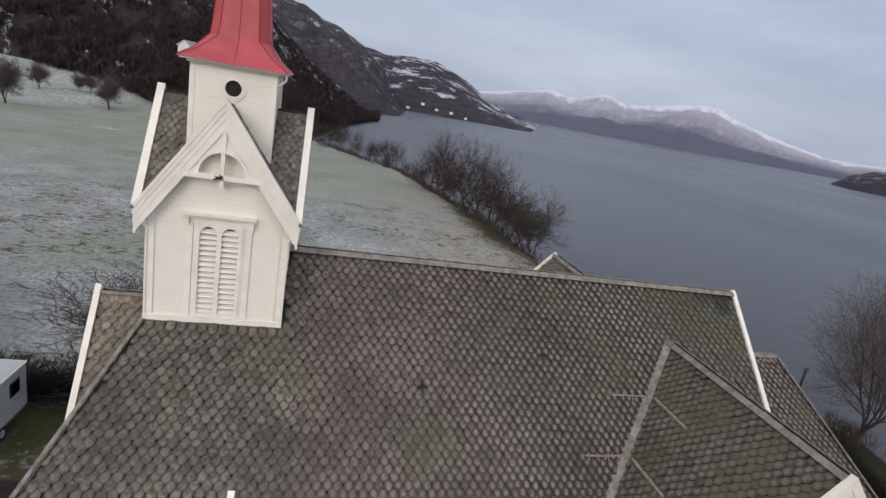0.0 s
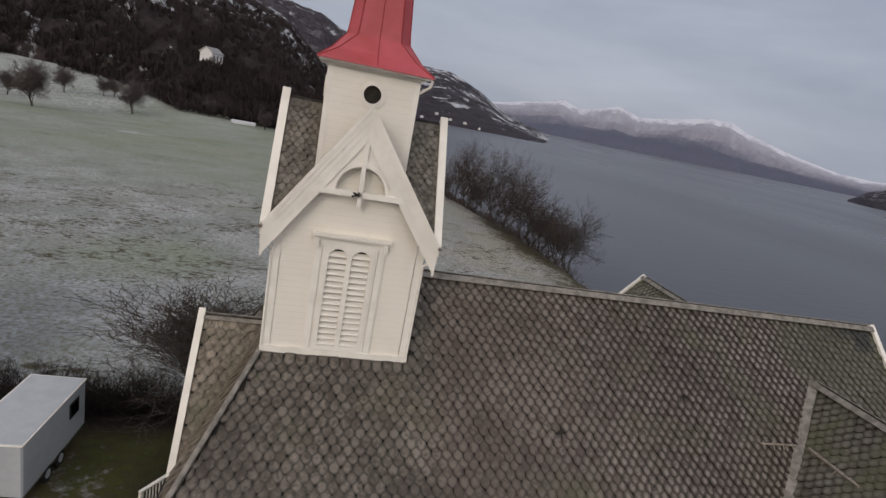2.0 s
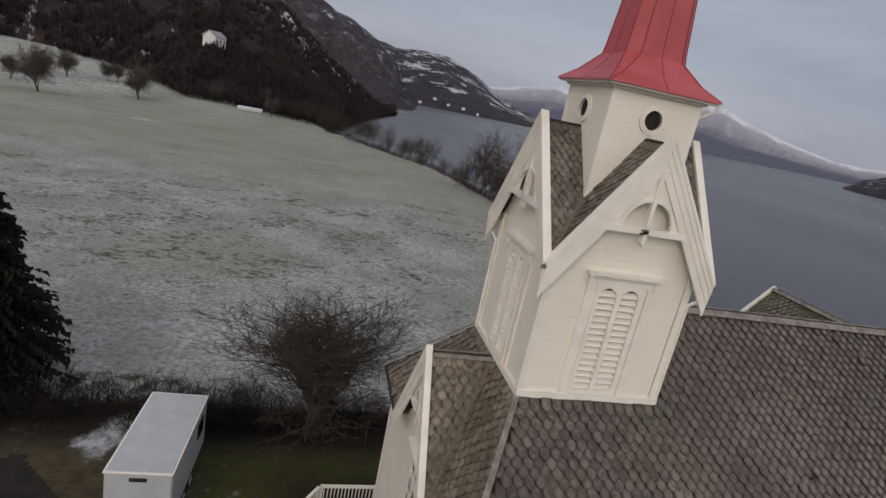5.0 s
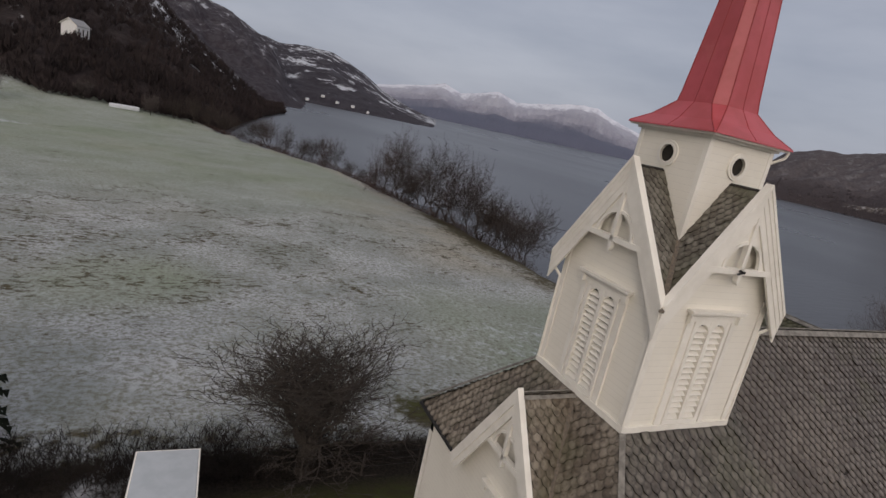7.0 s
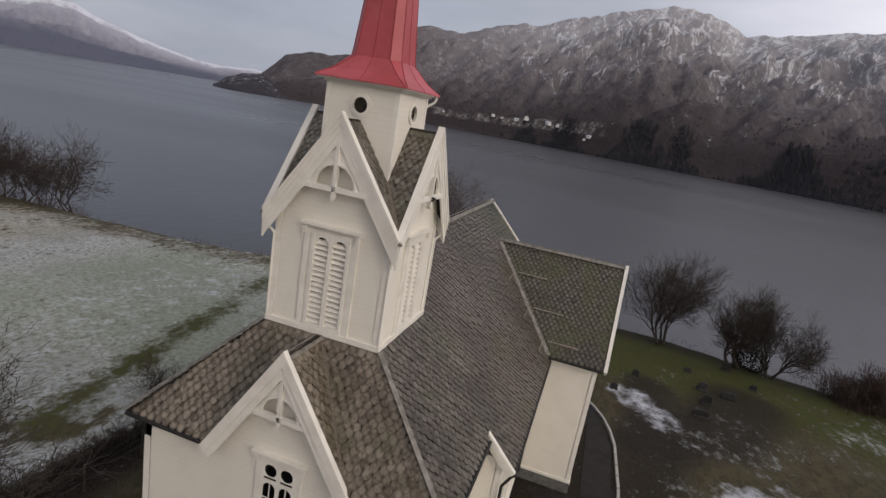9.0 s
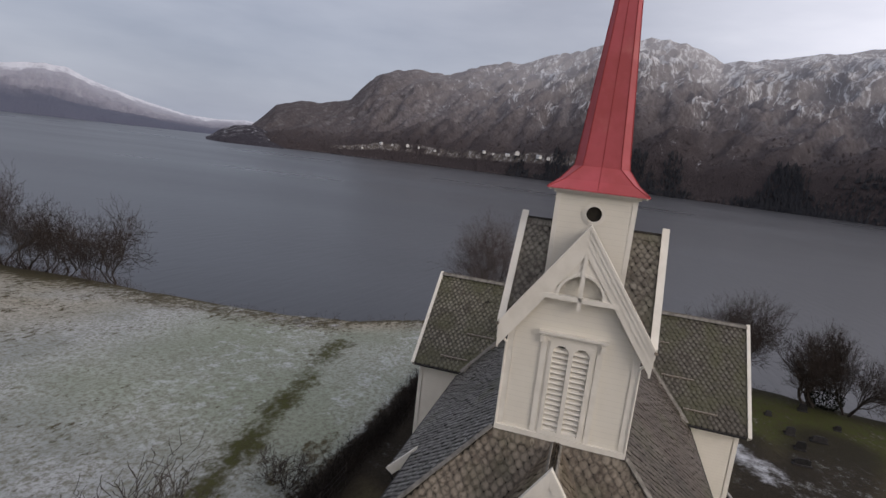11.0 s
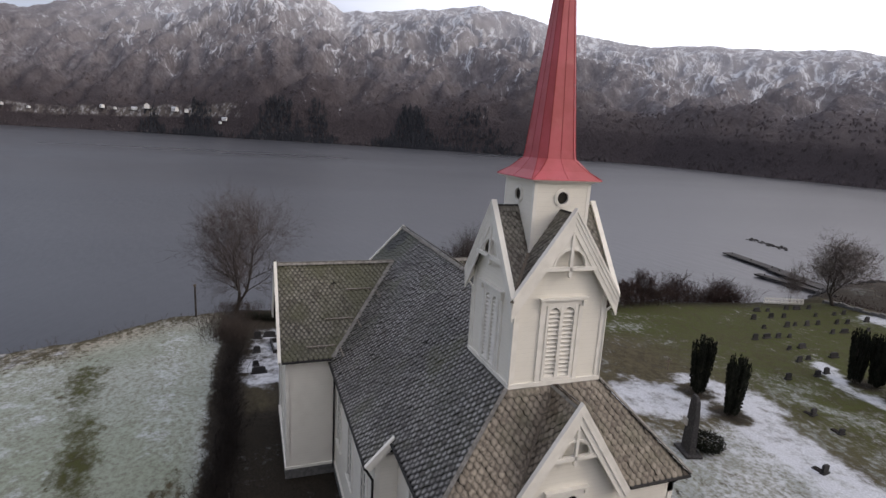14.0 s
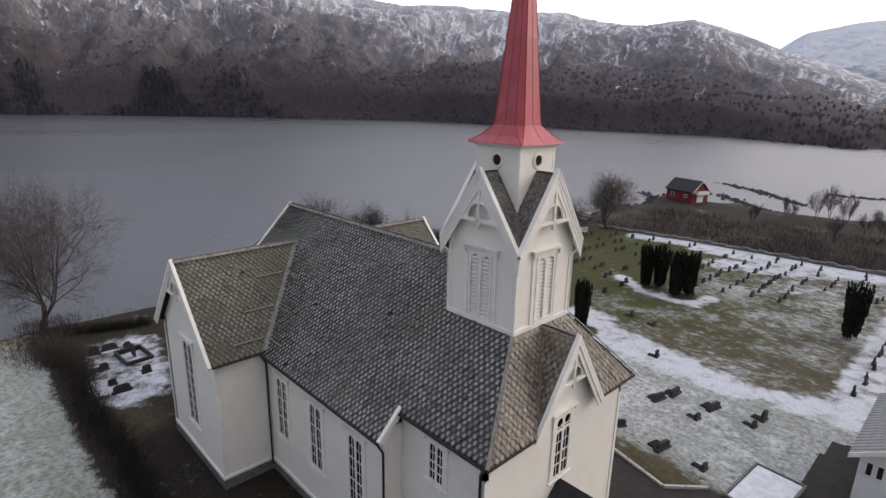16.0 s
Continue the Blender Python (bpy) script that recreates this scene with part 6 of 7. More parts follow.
for k, (x, y, h) in enumerate(((20, -122, 6), (16.2, -128, 7.5), (14.2, -131, 9), (10, -125, 8), (5, -116, 6), (2, -112, 7), (-4, -118, 8), (-10, -108, 8), (-18, -112, 9), (24, -112, 5), (-3, -98, 6), (8, -104, 6), (-24, -100, 9))):
    tree("lowland_tree", "slender bare tree on the low shore", GZ(x, y), 101 + k % 4, h, 0.1, M_TWIGPALE, size=(0.5 * h, 0.85 * h), levels=3, first=0.25, open_=0.55, up=0.14, stems=2, child=(2, 3, 2), twig=0.013, rz=40 * k)
tree("shrub", "bare brown spreading shrub at the pasture's edge", GZ(6.6, 12.4), 119, 3.0, 0.08, M_TWIG, levels=3, first=0.1, open_=0.8, stems=7, child=(1, 2, 1), twig=0.008, lean_=(0.5, 1.2))
for k, (x, y, h) in enumerate(((34.8, -29.5, 3.6), (36.0, -36, 4.2), (35.5, -33, 3.0), (36.3, -42, 4.6), (35.2, -47.5, 3.8))):
    tree("shrub", "bare brown spreading shrub by the bank", GZ(x, y), 111 + k, h * 1.3, 0.1, M_TWIG if y > 0 else M_TWIGRED, levels=3, first=0.05, open_=0.85, stems=5, child=(2, 2, 2), twig=0.012)


def far_woods(name, label, spots, mat, seed, tall, conifer=False, blades=12):
    rnd = random.Random(seed)
    V, F = [], []
    for x, y, z in spots:
        h = tall * rnd.uniform(0.6, 1.15)
        w = h * (0.28 if conifer else 0.36)
        if conifer:
            for lv in range(4):
                zb, zt = z + h * (0.08 + 0.2 * lv), z + h * (0.42 + 0.2 * lv)
                r = w * (1 - 0.22 * lv)
                b = len(V)
                V.append((x, y, min(zt, z + h)))
                for i in range(6):
                    a = i * 1.047 + rnd.random() * 0.5
                    V.append((x + r * rnd.uniform(0.7, 1.2) * math.cos(a), y + r * rnd.uniform(0.7, 1.2) * math.sin(a), zb))
                F += [(b, b + 1 + i, b + 1 + (i + 1) % 6) for i in range(6)]
        else:
            for i in range(blades):
                a, q = rnd.uniform(0, 6.283), rnd.uniform(0.2, 1.0)
                tx, ty, tz = x + w * q * math.cos(a), y + w * q * math.sin(a), z + h * (1.05 - 0.4 * q * q) * rnd.uniform(0.75, 1)
                s = 0.035 * h
                b = len(V)
                V += [(x - s * math.sin(a), y + s * math.cos(a), z + 0.12 * h), (tx + s * 1.3 * math.sin(a), ty - s * 1.3 * math.cos(a), tz * 0.75 + z * 0.25), (tx, ty, tz)]
                F.append((b, b + 1, b + 2))
    ob = new(name, mesh_of(name, V, F, mat))
    tagged(ob, label, "woodland", kind="stuff")


rw = random.Random(17)
spots = []
for _ in range(6500):
    az, v = rw.uniform(-45, 6.4), rw.random() ** 1.6 * 0.8
    x, y, z, _q = mountain_point(CREST_NEAR, 215, 560, az, v, 0.7, 1.3, FOOT_NEAR)
    if az < -15 and v < 0.4 and fbm(x, y, 0.03, 3) > 0.06 + 0.5 * v:
        continue
    spots.append((x, y, max(z, ground_z(x, y)) - 0.3))
far_woods("far_wood", "dark bare woods on the hillside above the pasture", spots, M_HILLWOOD, 1, 5.5, False, 16)
spots, firs = [], []
STANDS = ((80.9, 160, 0.45), (84.9, 420, 0.7), (92.2, 640, 1.2), (96.0, 260, 0.8), (105.8, 1000, 1.3), (112.0, 300, 2.2))
for _ in range(3400):
    az, v = rw.uniform(53, 185), rw.random() ** 1.6 * 0.22 + 0.003
    x, y, z, _q = mountain_point(CREST_OPPOSITE, 680, 1600, az, v, 1.0, 8.8, FOOT_OPPOSITE)
    spots.append((x, y, z - 0.5))
for az0, n, wide in STANDS:
    for _ in range(n):
        az = rw.gauss(az0, wide * 1.25)
        # a stand climbs highest in its middle, with a ragged upper rim
        v = 0.004 + rw.random() ** 1.3 * (0.012 + 0.075 * math.exp(-((az - az0) / wide) ** 2 / 2)) * (0.8 + 1.2 * fbm(az * 10, 3.0, 0.4, 3))
        x, y, z, _q = mountain_point(CREST_OPPOSITE, 680, 1600, az, v, 1.0, 8.8, FOOT_OPPOSITE)
        firs.append((x, y, z - 0.5))
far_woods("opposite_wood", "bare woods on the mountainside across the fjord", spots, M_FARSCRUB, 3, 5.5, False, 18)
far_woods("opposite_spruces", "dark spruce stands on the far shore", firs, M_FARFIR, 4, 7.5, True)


# ---- churchyard ----
def headstone_mesh(w, h, t, round_top):
    bm = bmesh.new()
    pts = [(-w / 2, 0, 0.1), (w / 2, 0, 0.1), (w / 2, 0, h * 0.8)]
    n = 6
    if round_top:
        pts += [(w / 2 * math.cos(math.pi * i / n), 0, h * 0.8 + h * 0.2 * math.sin(math.pi * i / n)) for i in range(1, n)]
    else:
        pts += [(w * 0.3, 0, h), (-w * 0.3, 0, h)]
    pts.append((-w / 2, 0, h * 0.8))
    prism(bm, [(x, -t / 2, z) for x, _, z in pts], (0, t, 0))
    return bm


def headstone(w, h, t, round_top, label, at, rz, bed=True):
    w, h = w * 0.85, h * 0.66
    ob = thing("headstone", label, "gravestone", "headstones in the churchyard", at=at, rz=rz)
    part("stone", headstone_mesh(w, h, t, round_top), M_STONE, ob)
    part("base", box(bmesh.new(), -w * 0.62, w * 0.62, -t, t, -0.15, 0.11, bevel=0.02), M_STONE, ob)
    if bed:
        part("planting", box(bmesh.new(), -w * 0.42, w * 0.42, -t - 0.5, -t - 0.01, -0.12, 0.06, bevel=0.03), M_SCRUB, ob, "low dark planted bed before the stone")
    return ob


KINDS = [headstone(0.6, 0.85, 0.14, True, "dark granite headstone with a rounded top", GZ(3.1, -21.4), 96), headstone(1.1, 0.75, 0.16, False, "broad low dark granite headstone", GZ(0.2, -15.6), 78),
         headstone(0.5, 0.65, 0.12, False, "small grey granite headstone", GZ(-2.3, -15.2), 80), headstone(0.7, 1.0, 0.14, False, "upright dark granite headstone", GZ(-4.95, -18.1), 84)]
ROWS = [headstone(0.6, 0.85, 0.14, True, "dark granite headstone with a rounded top", GZ(0.8, -42.3), 90, False), headstone(1.0, 0.75, 0.16, False, "broad low dark granite headstone", GZ(3.2, -42.2), 90, False),
        headstone(0.5, 0.65, 0.12, False, "small grey granite headstone", GZ(5.6, -41.2), 90, False), headstone(0.7, 0.95, 0.14, False, "upright dark granite headstone", GZ(21.2, -37.2), 90, False)]
rg = random.Random(23)
for kind, x, y, rz in ((1, -0.2, -17.0, 80), (1, -2.5, -17.1, 78), (2, -4.8, -16.9, 85), (2, 0.3, -11.2, 60), (1, -2.2, -10.9, 75), (2, -4.4, -10.8, 80), (2, 23.6, -9.4, 90), (3, 28.3, -15.8, 92), (2, 31.5, -15.2, 88), (3, 25.8, -15.7, 90), (1, 28.1, -17.6, 95), (1, 23.2, -15.0, 95),
                       (2, 27.5, -11.0, 90), (3, 34.4, -18.5, 92), (2, 31.5, -20.0, 90), (3, 30.9, 8.4, 88), (1, 31.2, 7.4, 90), (2, 30.8, 6.3, 92), (0, 27.6, 8.5, 90), (1, 23.4, 8.4, 95), (2, 24.8, 8.6, 90), (0, 25.2, 6.5, 90), (2, 6.0, -27.0, 92), (0, 8.3, -27.6, 90)):
    copy_thing(KINDS[kind], pose(*GZ(x, y), rg.uniform(-4, 4), rg.uniform(-3, 3), rz + rg.uniform(-8, 8)))
for i in range(14):
    copy_thing(ROWS[rg.choice((0, 2, 3))], pose(*GZ(-8.0 + rg.uniform(-0.12, 0.12), -26.0 - 1.6 * i - 0.9 * (i % 2) + rg.uniform(-0.4, 0.4)), rg.uniform(-4, 4), 0, 90 + rg.uniform(-8, 8)))
# rows of graves run from the church towards the shore
for row, (x0, y0, y1, share) in enumerate(((-5.7, -43, -60, 0.75), (-3.3, -46, -60, 0.4), (-1.4, -45, -60, 0.6), (0.8, -44, -60, 0.85), (3.2, -44, -60, 0.8), (5.6, -43, -60, 0.8), (8.0, -41, -60, 0.7), (10.4, -43, -60, 0.6), (13.2, -30, -60, 0.4), (15.8, -36, -60, 0.5), (18.4, -38, -60, 0.5), (21.2, -39, -60, 0.6), (24.0, -40, -60, 0.6), (26.8, -42, -59, 0.6), (29.4, -42, -56, 0.5))):
    y = y0
    while y > y1:
        if rg.random() < share:
            copy_thing(ROWS[rg.choice((0, 0, 2, 2, 3, 1))], pose(*GZ(x0 + rg.uniform(-0.2, 0.2), y), rg.uniform(-4, 4), rg.uniform(-3, 3), 90 + rg.uniform(-8, 8)))
        y -= rg.uniform(1.3, 2.0)

# a wooden cross and the tall memorial stone
for x, y in ((16.8, -22.6), (24.4, -21.4)):
    ob = thing("grave_cross", "small dark iron cross on a grave", "cross", "crosses in the churchyard", at=GZ(x, y), rz=80)
    part("post", box(bmesh.new(), -0.04, 0.04, -0.03, 0.03, -0.1, 1.05), M_IRON, ob)
    part("arm", box(bmesh.new(), -0.28, 0.28, -0.028, 0.028, 0.68, 0.76), M_IRON, ob)
memorial = thing("memorial_stone", "tall narrow grey memorial stone standing in the snow", "monument", at=GZ(6.75, -15.1), rz=-15)
bm = bmesh.new()
rings = [[bm.verts.new((sx * w / 2 + o, sy * d / 2, z)) for sx, sy in ((-1, -1), (1, -1), (1, 1), (-1, 1))] for w, d, z, o in ((0.95, 0.40, -0.1, 0), (0.88, 0.36, 0.9, 0.02), (0.74, 0.30, 2.4, 0.0), (0.60, 0.24, 3.3, 0.04), (0.34, 0.16, 3.55, 0.1))]
for a, b in zip(rings, rings[1:]):
    for i in range(4):
        bm.faces.new((a[i], a[(i + 1) % 4], b[(i + 1) % 4], b[i]))
bm.faces.new(rings[-1])
part("shaft", bm, M_STONE, memorial)
part("plinth", box(bmesh.new(), -0.75, 0.75, -0.5, 0.5, -0.2, 0.16, bevel=0.03), M_STONE, memorial)
part("plaque", box(bmesh.new(), 0.2, 0.62, 0.12, 0.24, 1.55, 2.0, bevel=0.01), M_PALESTONE, memorial)

# kerbed family plot north-east of the church
plot = thing("grave_plot", "low dark stone kerb round a family grave", "grave", at=GZ(28.5, 6.45), rz=4)
for a in ((-1.3, 1.3, -0.9, -0.75), (-1.3, 1.3, 0.75, 0.9), (-1.3, -1.15, -0.75, 0.75), (1.15, 1.3, -0.75, 0.75)):
    part("kerb", box(bmesh.new(), *a, -0.1, 0.3, bevel=0.015), M_STONE, plot)
part("stone", headstone_mesh(0.55, 1.0, 0.14, False), M_STONE, plot)

# snow-covered bed with a stone edging
bed = thing("snow_bed", "snow-covered bed framed by a dark stone edging", "bed", at=GZ(-7.05, -11.3), rz=-4)
part("snow", box(bmesh.new(), -1.0, 1.05, -1.75, 1.75, -0.05, 0.10, bevel=0.03), M_SNOW, bed)
for a in ((-1.13, 1.18, 1.78, 1.88), (-1.13, 1.18, -1.88, -1.78), (-1.13, -1.03, -1.78, 1.78), (1.08, 1.18, -1.78, 1.78)):
    part("kerb", box(bmesh.new(), *a, -0.1, 0.16, bevel=0.015), M_FOUND, bed)


# ---- path, kerb, wall ----
def poly_sheet(name, label, category, poly, mat, cell, lift):
    xs = [p[0] for p in poly]
    ys = [p[1] for p in poly]
    V, F, idx = [], [], {}

    def vert(i, j):
        if (i, j) not in idx:
            x, y = min(xs) + i * cell, min(ys) + j * cell
            idx[(i, j)] = len(V)
            V.append((x, y, ground_z(x, y) + lift))
        return idx[(i, j)]

    def within(x, y):
        hit = False
        for (x0, y0), (x1, y1) in zip(poly, poly[1:] + poly[:1]):
            if (y0 > y) != (y1 > y) and x < (x1 - x0) * (y - y0) / (y1 - y0) + x0:
                hit = not hit
        return hit

    for i in range(int((max(xs) - min(xs)) / cell)):
        for j in range(int((max(ys) - min(ys)) / cell)):
            x, y = min(xs) + (i + 0.5) * cell, min(ys) + (j + 0.5) * cell
            if within(x + 0.25 * fbm(x, y, 0.7), y + 0.25 * fbm(y, x, 0.7)):
                F.append((vert(i, j), vert(i + 1, j), vert(i + 1, j + 1), vert(i, j + 1)))
    ob = new(name, mesh_of(name, V, F, mat))
    return tagged(ob, label, category, kind="structure")


poly_sheet("pavement", "wet dark gravel round the church", "path", [(21.5, -7.2), (18.4, -8.7), (15.5, -9.3), (5, -9.5), (-0.3, -8.8), (-3.6, -7.9), (-5.0, -9.4), (-7.8, -9.6), (-8.2, -18.6), (-9.2, -18.9), (-13.5, -18), (-19, -6), (-19, 5.5), (-15, 8.6), (-11.5, 4.4), (-7.5, 4.6),
                                                                           (-4.6, 5.2), (-3.2, 4.6), (-3.2, -4.6), (1.5, -5.6), (9.6, -5.8), (9.9, -7.9), (17, -7.9), (20.5, -6.0)], M_ASPHALT, 0.2, 0.03)
KERB = ((20.8, -7.3), (19.8, -8.1), (18.4, -8.8), (17.0, -9.2), (15.5, -9.45), (11.6, -9.65), (5, -9.65), (1.5, -9.3), (-0.3, -8.9), (-3.6, -8.0), (-5.1, -9.5))
kerb = tagged(new("kerb"), "pale stone kerb along the gravel path", "kerb", kind="structure")
for a, b in zip(KERB, KERB[1:]):
    n = max(1, int(math.hypot(b[0] - a[0], b[1] - a[1]) / 0.9))
    for i in range(n):
        p, q = [Vector((a[0] + (b[0] - a[0]) * t, a[1] + (b[1] - a[1]) * t, 0)) for t in (i / n + 0.01, (i + 1) / n - 0.01)]
        p.z, q.z = ground_z(p.x, p.y), ground_z(q.x, q.y)
        part("kerb_stone", plank(bmesh.new(), p, q, 0.13, 0.16, (0, 0, 1), -0.02), M_PALESTONE, kerb)
wall = tagged(new("wall_churchyard"), "low stone wall between churchyard and shore", "wall", kind="structure")
for i in range(46):
    x = 31 - i * 0.95
    y = -61.2 - 0.02 * i
    part("stone_block", box(bmesh.new(), x - 0.48, x + 0.46, y - 0.25, y + 0.25, ground_z(x, y) - 0.3, ground_z(x, y) + 0.38 + 0.06 * (i * 7 % 5 - 2), bevel=0.05), M_FOUND, wall)
fence = thing("picket_fence", "white picket fence beside the churchyard", "fence", at=GZ(31.4, -53.9), rz=72)
part("rail", box(bmesh.new(), -2.6, 2.6, -0.03, 0.03, 0.26, 0.32), M_TRIM, fence)
part("rail", box(bmesh.new(), -2.6, 2.6, -0.03, 0.03, 0.66, 0.72), M_TRIM, fence)
pk = None
for i in range(31):
    if pk is None:
        o = part("picket", box(bmesh.new(), -0.03, 0.03, 0.031, 0.05, 0.05, 0.85), M_TRIM, fence)
        pk = o.data
    else:
        o = part("picket", pk, None, fence)
    o.location = (-2.5 + i * 5.0 / 30, 0, 0)


wire = thing("wire_fence", "thin wire fence on dark posts beside the hedge", "fence")
for i in range(6):
    x = -5.0 + 2.6 * i
    part("post", tube(bmesh.new(), (x, 9.9, ground_z(x, 9.9) - 0.2), (x, 9.9, ground_z(x, 9.9) + 1.15), 0.045, 0.04, 6), M_BARK, wire)
for h in (0.45, 0.8, 1.1):
    part("wire", tube(bmesh.new(), (-5.0, 9.9, h), (8.0, 9.9, h), 0.008, sides=4), M_BLACK, wire)

# white railing of the ramp by the north side
def railing(a, b, name="ramp_railing"):
    a, b = Vector(a), Vector(b)
    L = (b - a).length
    ob = thing(name, "white wooden railing with upright balusters", "railing", "railings at the church ramp", at=tuple(a), rz=math.degrees(math.atan2(b.y - a.y, b.x - a.x)))
    part("handrail", box(bmesh.new(), 0, L, -0.06, 0.06, 0.98, 1.05), M_TRIM, ob)
    part("bottom_rail", box(bmesh.new(), 0.05, L - 0.05, -0.03, 0.03, 0.14, 0.2), M_TRIM, ob)
    for x in (0.05, L - 0.05):
        part("post", box(bmesh.new(), x - 0.05, x + 0.05, -0.05, 0.05, -0.1, 0.98), M_TRIM, ob)
    me = None
    for i in range(int(L / 0.13)):
        x = 0.15 + i * 0.13
        if x > L - 0.12:
            break
        if me is None:
            o = part("baluster", box(bmesh.new(), -0.018, 0.018, -0.018, 0.018, 0.2, 0.98), M_TRIM, ob)
            me = o.data
        else:
            o = part("baluster", me, None, ob)
        o.location = (x, 0, 0)


railing((-4.4, 6.05, 0.0), (-1.9, 6.05, 0.0))
railing((-5.5, 4.5, 0.0), (-4.45, 6.0, 0.0))

# ---- trailer ----
trailer = thing("site_trailer", "white box trailer with a small dark window parked on the gravel", "trailer", at=(-10.0, 6.6, 0.03), rz=-2.0)
bm = box(bmesh.new(), -0.98, 0.98, -2.0, 2.35, 0.55, 2.62, bevel=0.05)
body = part("body", bm, M_TRAILER, trailer)
part("roof_rim", box(bmesh.new(), -1.0, 1.0, -2.02, 2.37, 2.56, 2.6), M_TRIM, trailer)
bm = bmesh.new()
box(bm, 0.985, 1.02, 1.05, 1.75, 1.55, 2.2, bevel=0.01)
win = part("window", bm, M_BLACK, trailer, "dark window in a black frame")
part("pane", box(bmesh.new(), 1.02, 1.026, 1.12, 1.68, 1.62, 2.13), M_GLASS, win)
for s in (-1, 1):
    for y in (-0.45, 0.45):
        bm = tube(bmesh.new(), (s * 0.78, y, 0.32), (s * 0.98, y, 0.32), 0.32, sides=18)
        wheel = part("wheel", bm, M_RUBBER, trailer)
        part("rim", tube(bmesh.new(), (s * 0.985, y, 0.32), (s * 0.995, y, 0.32), 0.17, sides=14), M_TRAILER, wheel)
part("drawbar", box(bmesh.new(), -0.05, 0.05, -3.1, -2.0, 0.42, 0.52), M_IRON, trailer)
part("jockey_wheel", tube(bmesh.new(), (0.0, -2.9, 0.0), (0.0, -2.9, 0.7), 0.035), M_IRON, trailer)
for x in (-0.9, 0.9):
    part("chassis_beam", box(bmesh.new(), x - 0.05, x + 0.05, -1.9, 2.2, 0.45, 0.55), M_IRON, trailer)
part("marker_light", box(bmesh.new(), -0.25, 0.25, -2.04, -2.005, 2.3, 2.42), M_BLACK, trailer)


# ---- buildings ----
def house(name, label, at, rz, length, width, wall_h, roof_h, m_wall, m_roof, group="", windows=3, win_h=1.2):
    """A gabled house: ridge along its own x."""
    ob = thing(name, label, "house" if "house" in name else "building", group, at=at, rz=rz)
    l, w = length / 2, width / 2
    for y in (-w, w - 0.2):
        part("wall", box(bmesh.new(), -l, l, y, y + 0.2, -1.5, wall_h), m_wall, ob)
    for x in (-l, l - 0.2):
        part("wall", prism(bmesh.new(), [(x, -w + 0.2, -1.5), (x, w - 0.2, -1.5), (x, w - 0.2, wall_h), (x, 0, wall_h + roof_h * (w - 0.2) / w), (x, -w + 0.2, wall_h)], (0.2, 0, 0)), m_wall, ob)
    o = 0.4
    drop = roof_h / w * o
    for s in (-1, 1):
        part("roof", prism(bmesh.new(), [(-l - o, 0, wall_h + roof_h + 0.02), (l + o, 0, wall_h + roof_h + 0.02), (l + o, s * (w + o), wall_h - drop + 0.02), (-l - o, s * (w + o), wall_h - drop + 0.02)], (0, 0, 0.14)), m_roof, ob)
    for sx in (-1, 1):
        for s in (-1, 1):
            x = sx * (l + o)
            part("verge_board", prism(bmesh.new(), [(x, 0, wall_h + roof_h + 0.17), (x, s * (w + o), wall_h - drop + 0.17), (x, s * (w + o), wall_h - drop - 0.06), (x, 0, wall_h + roof_h - 0.06)], (0.05 * sx, 0, 0)), M_TRIM, ob)
    for s in (-1, 1):
        for i in range(windows):
            x = -l + length * (i + 0.5) / windows
            fr = part("window", box(bmesh.new(), x - 0.5, x + 0.5, s * w - 0.02, s * w + 0.05, wall_h * 0.5 - win_h / 2, wall_h * 0.5 + win_h / 2), M_TRIM, ob)
            part("pane", box(bmesh.new(), x - 0.4, x + 0.4, s * (w + 0.05), s * (w + 0.06), wall_h * 0.5 - win_h / 2 + 0.1, wall_h * 0.5 + win_h / 2 - 0.1), M_BLACK, fr)
    return ob


bh = house("boathouse", "red boathouse with dark roof and white trim by the water", (45.6, -129.0, -6.1), -19, 8.4, 5.6, 2.9, 2.4, M_REDHOUSE, M_DARKROOF, windows=2, win_h=0.9)
part("balcony", box(bmesh.new(), -5.3, -4.2, -2.0, 2.0, 2.1, 2.85), M_TRIM, bh, "white balcony at the gable")
part("door", box(bmesh.new(), -4.26, -4.2, -1.1, 1.1, 0.0, 1.9), M_TRIM, bh)

lodge = thing("churchyard_lodge", "white service building with a grey ribbed roof and a lit lamp", "building", at=(-12.6, -17.4, 0.0), rz=0)
lx0, lx1, ly0, ly1 = -2.9, 2.75, -3.4, 3.5
for a in ((lx0, lx1, ly0, ly0 + 0.2), (lx0, lx0 + 0.2, ly0 + 0.2, ly1 - 0.2), (lx1 - 0.2, lx1, ly0 + 0.2, ly1 - 0.2)):
    part("wall", box(bmesh.new(), *a, -0.2, 2.55), M_WHITEHOUSE, lodge)
mx = (lx0 + lx1) / 2
part("wall", prism(bmesh.new(), [(lx0, ly1 - 0.2, -0.2), (lx1, ly1 - 0.2, -0.2), (lx1, ly1 - 0.2, 2.55), (mx, ly1 - 0.2, 4.1), (lx0, ly1 - 0.2, 2.55)], (0, 0.2, 0)), M_WHITEHOUSE, lodge)
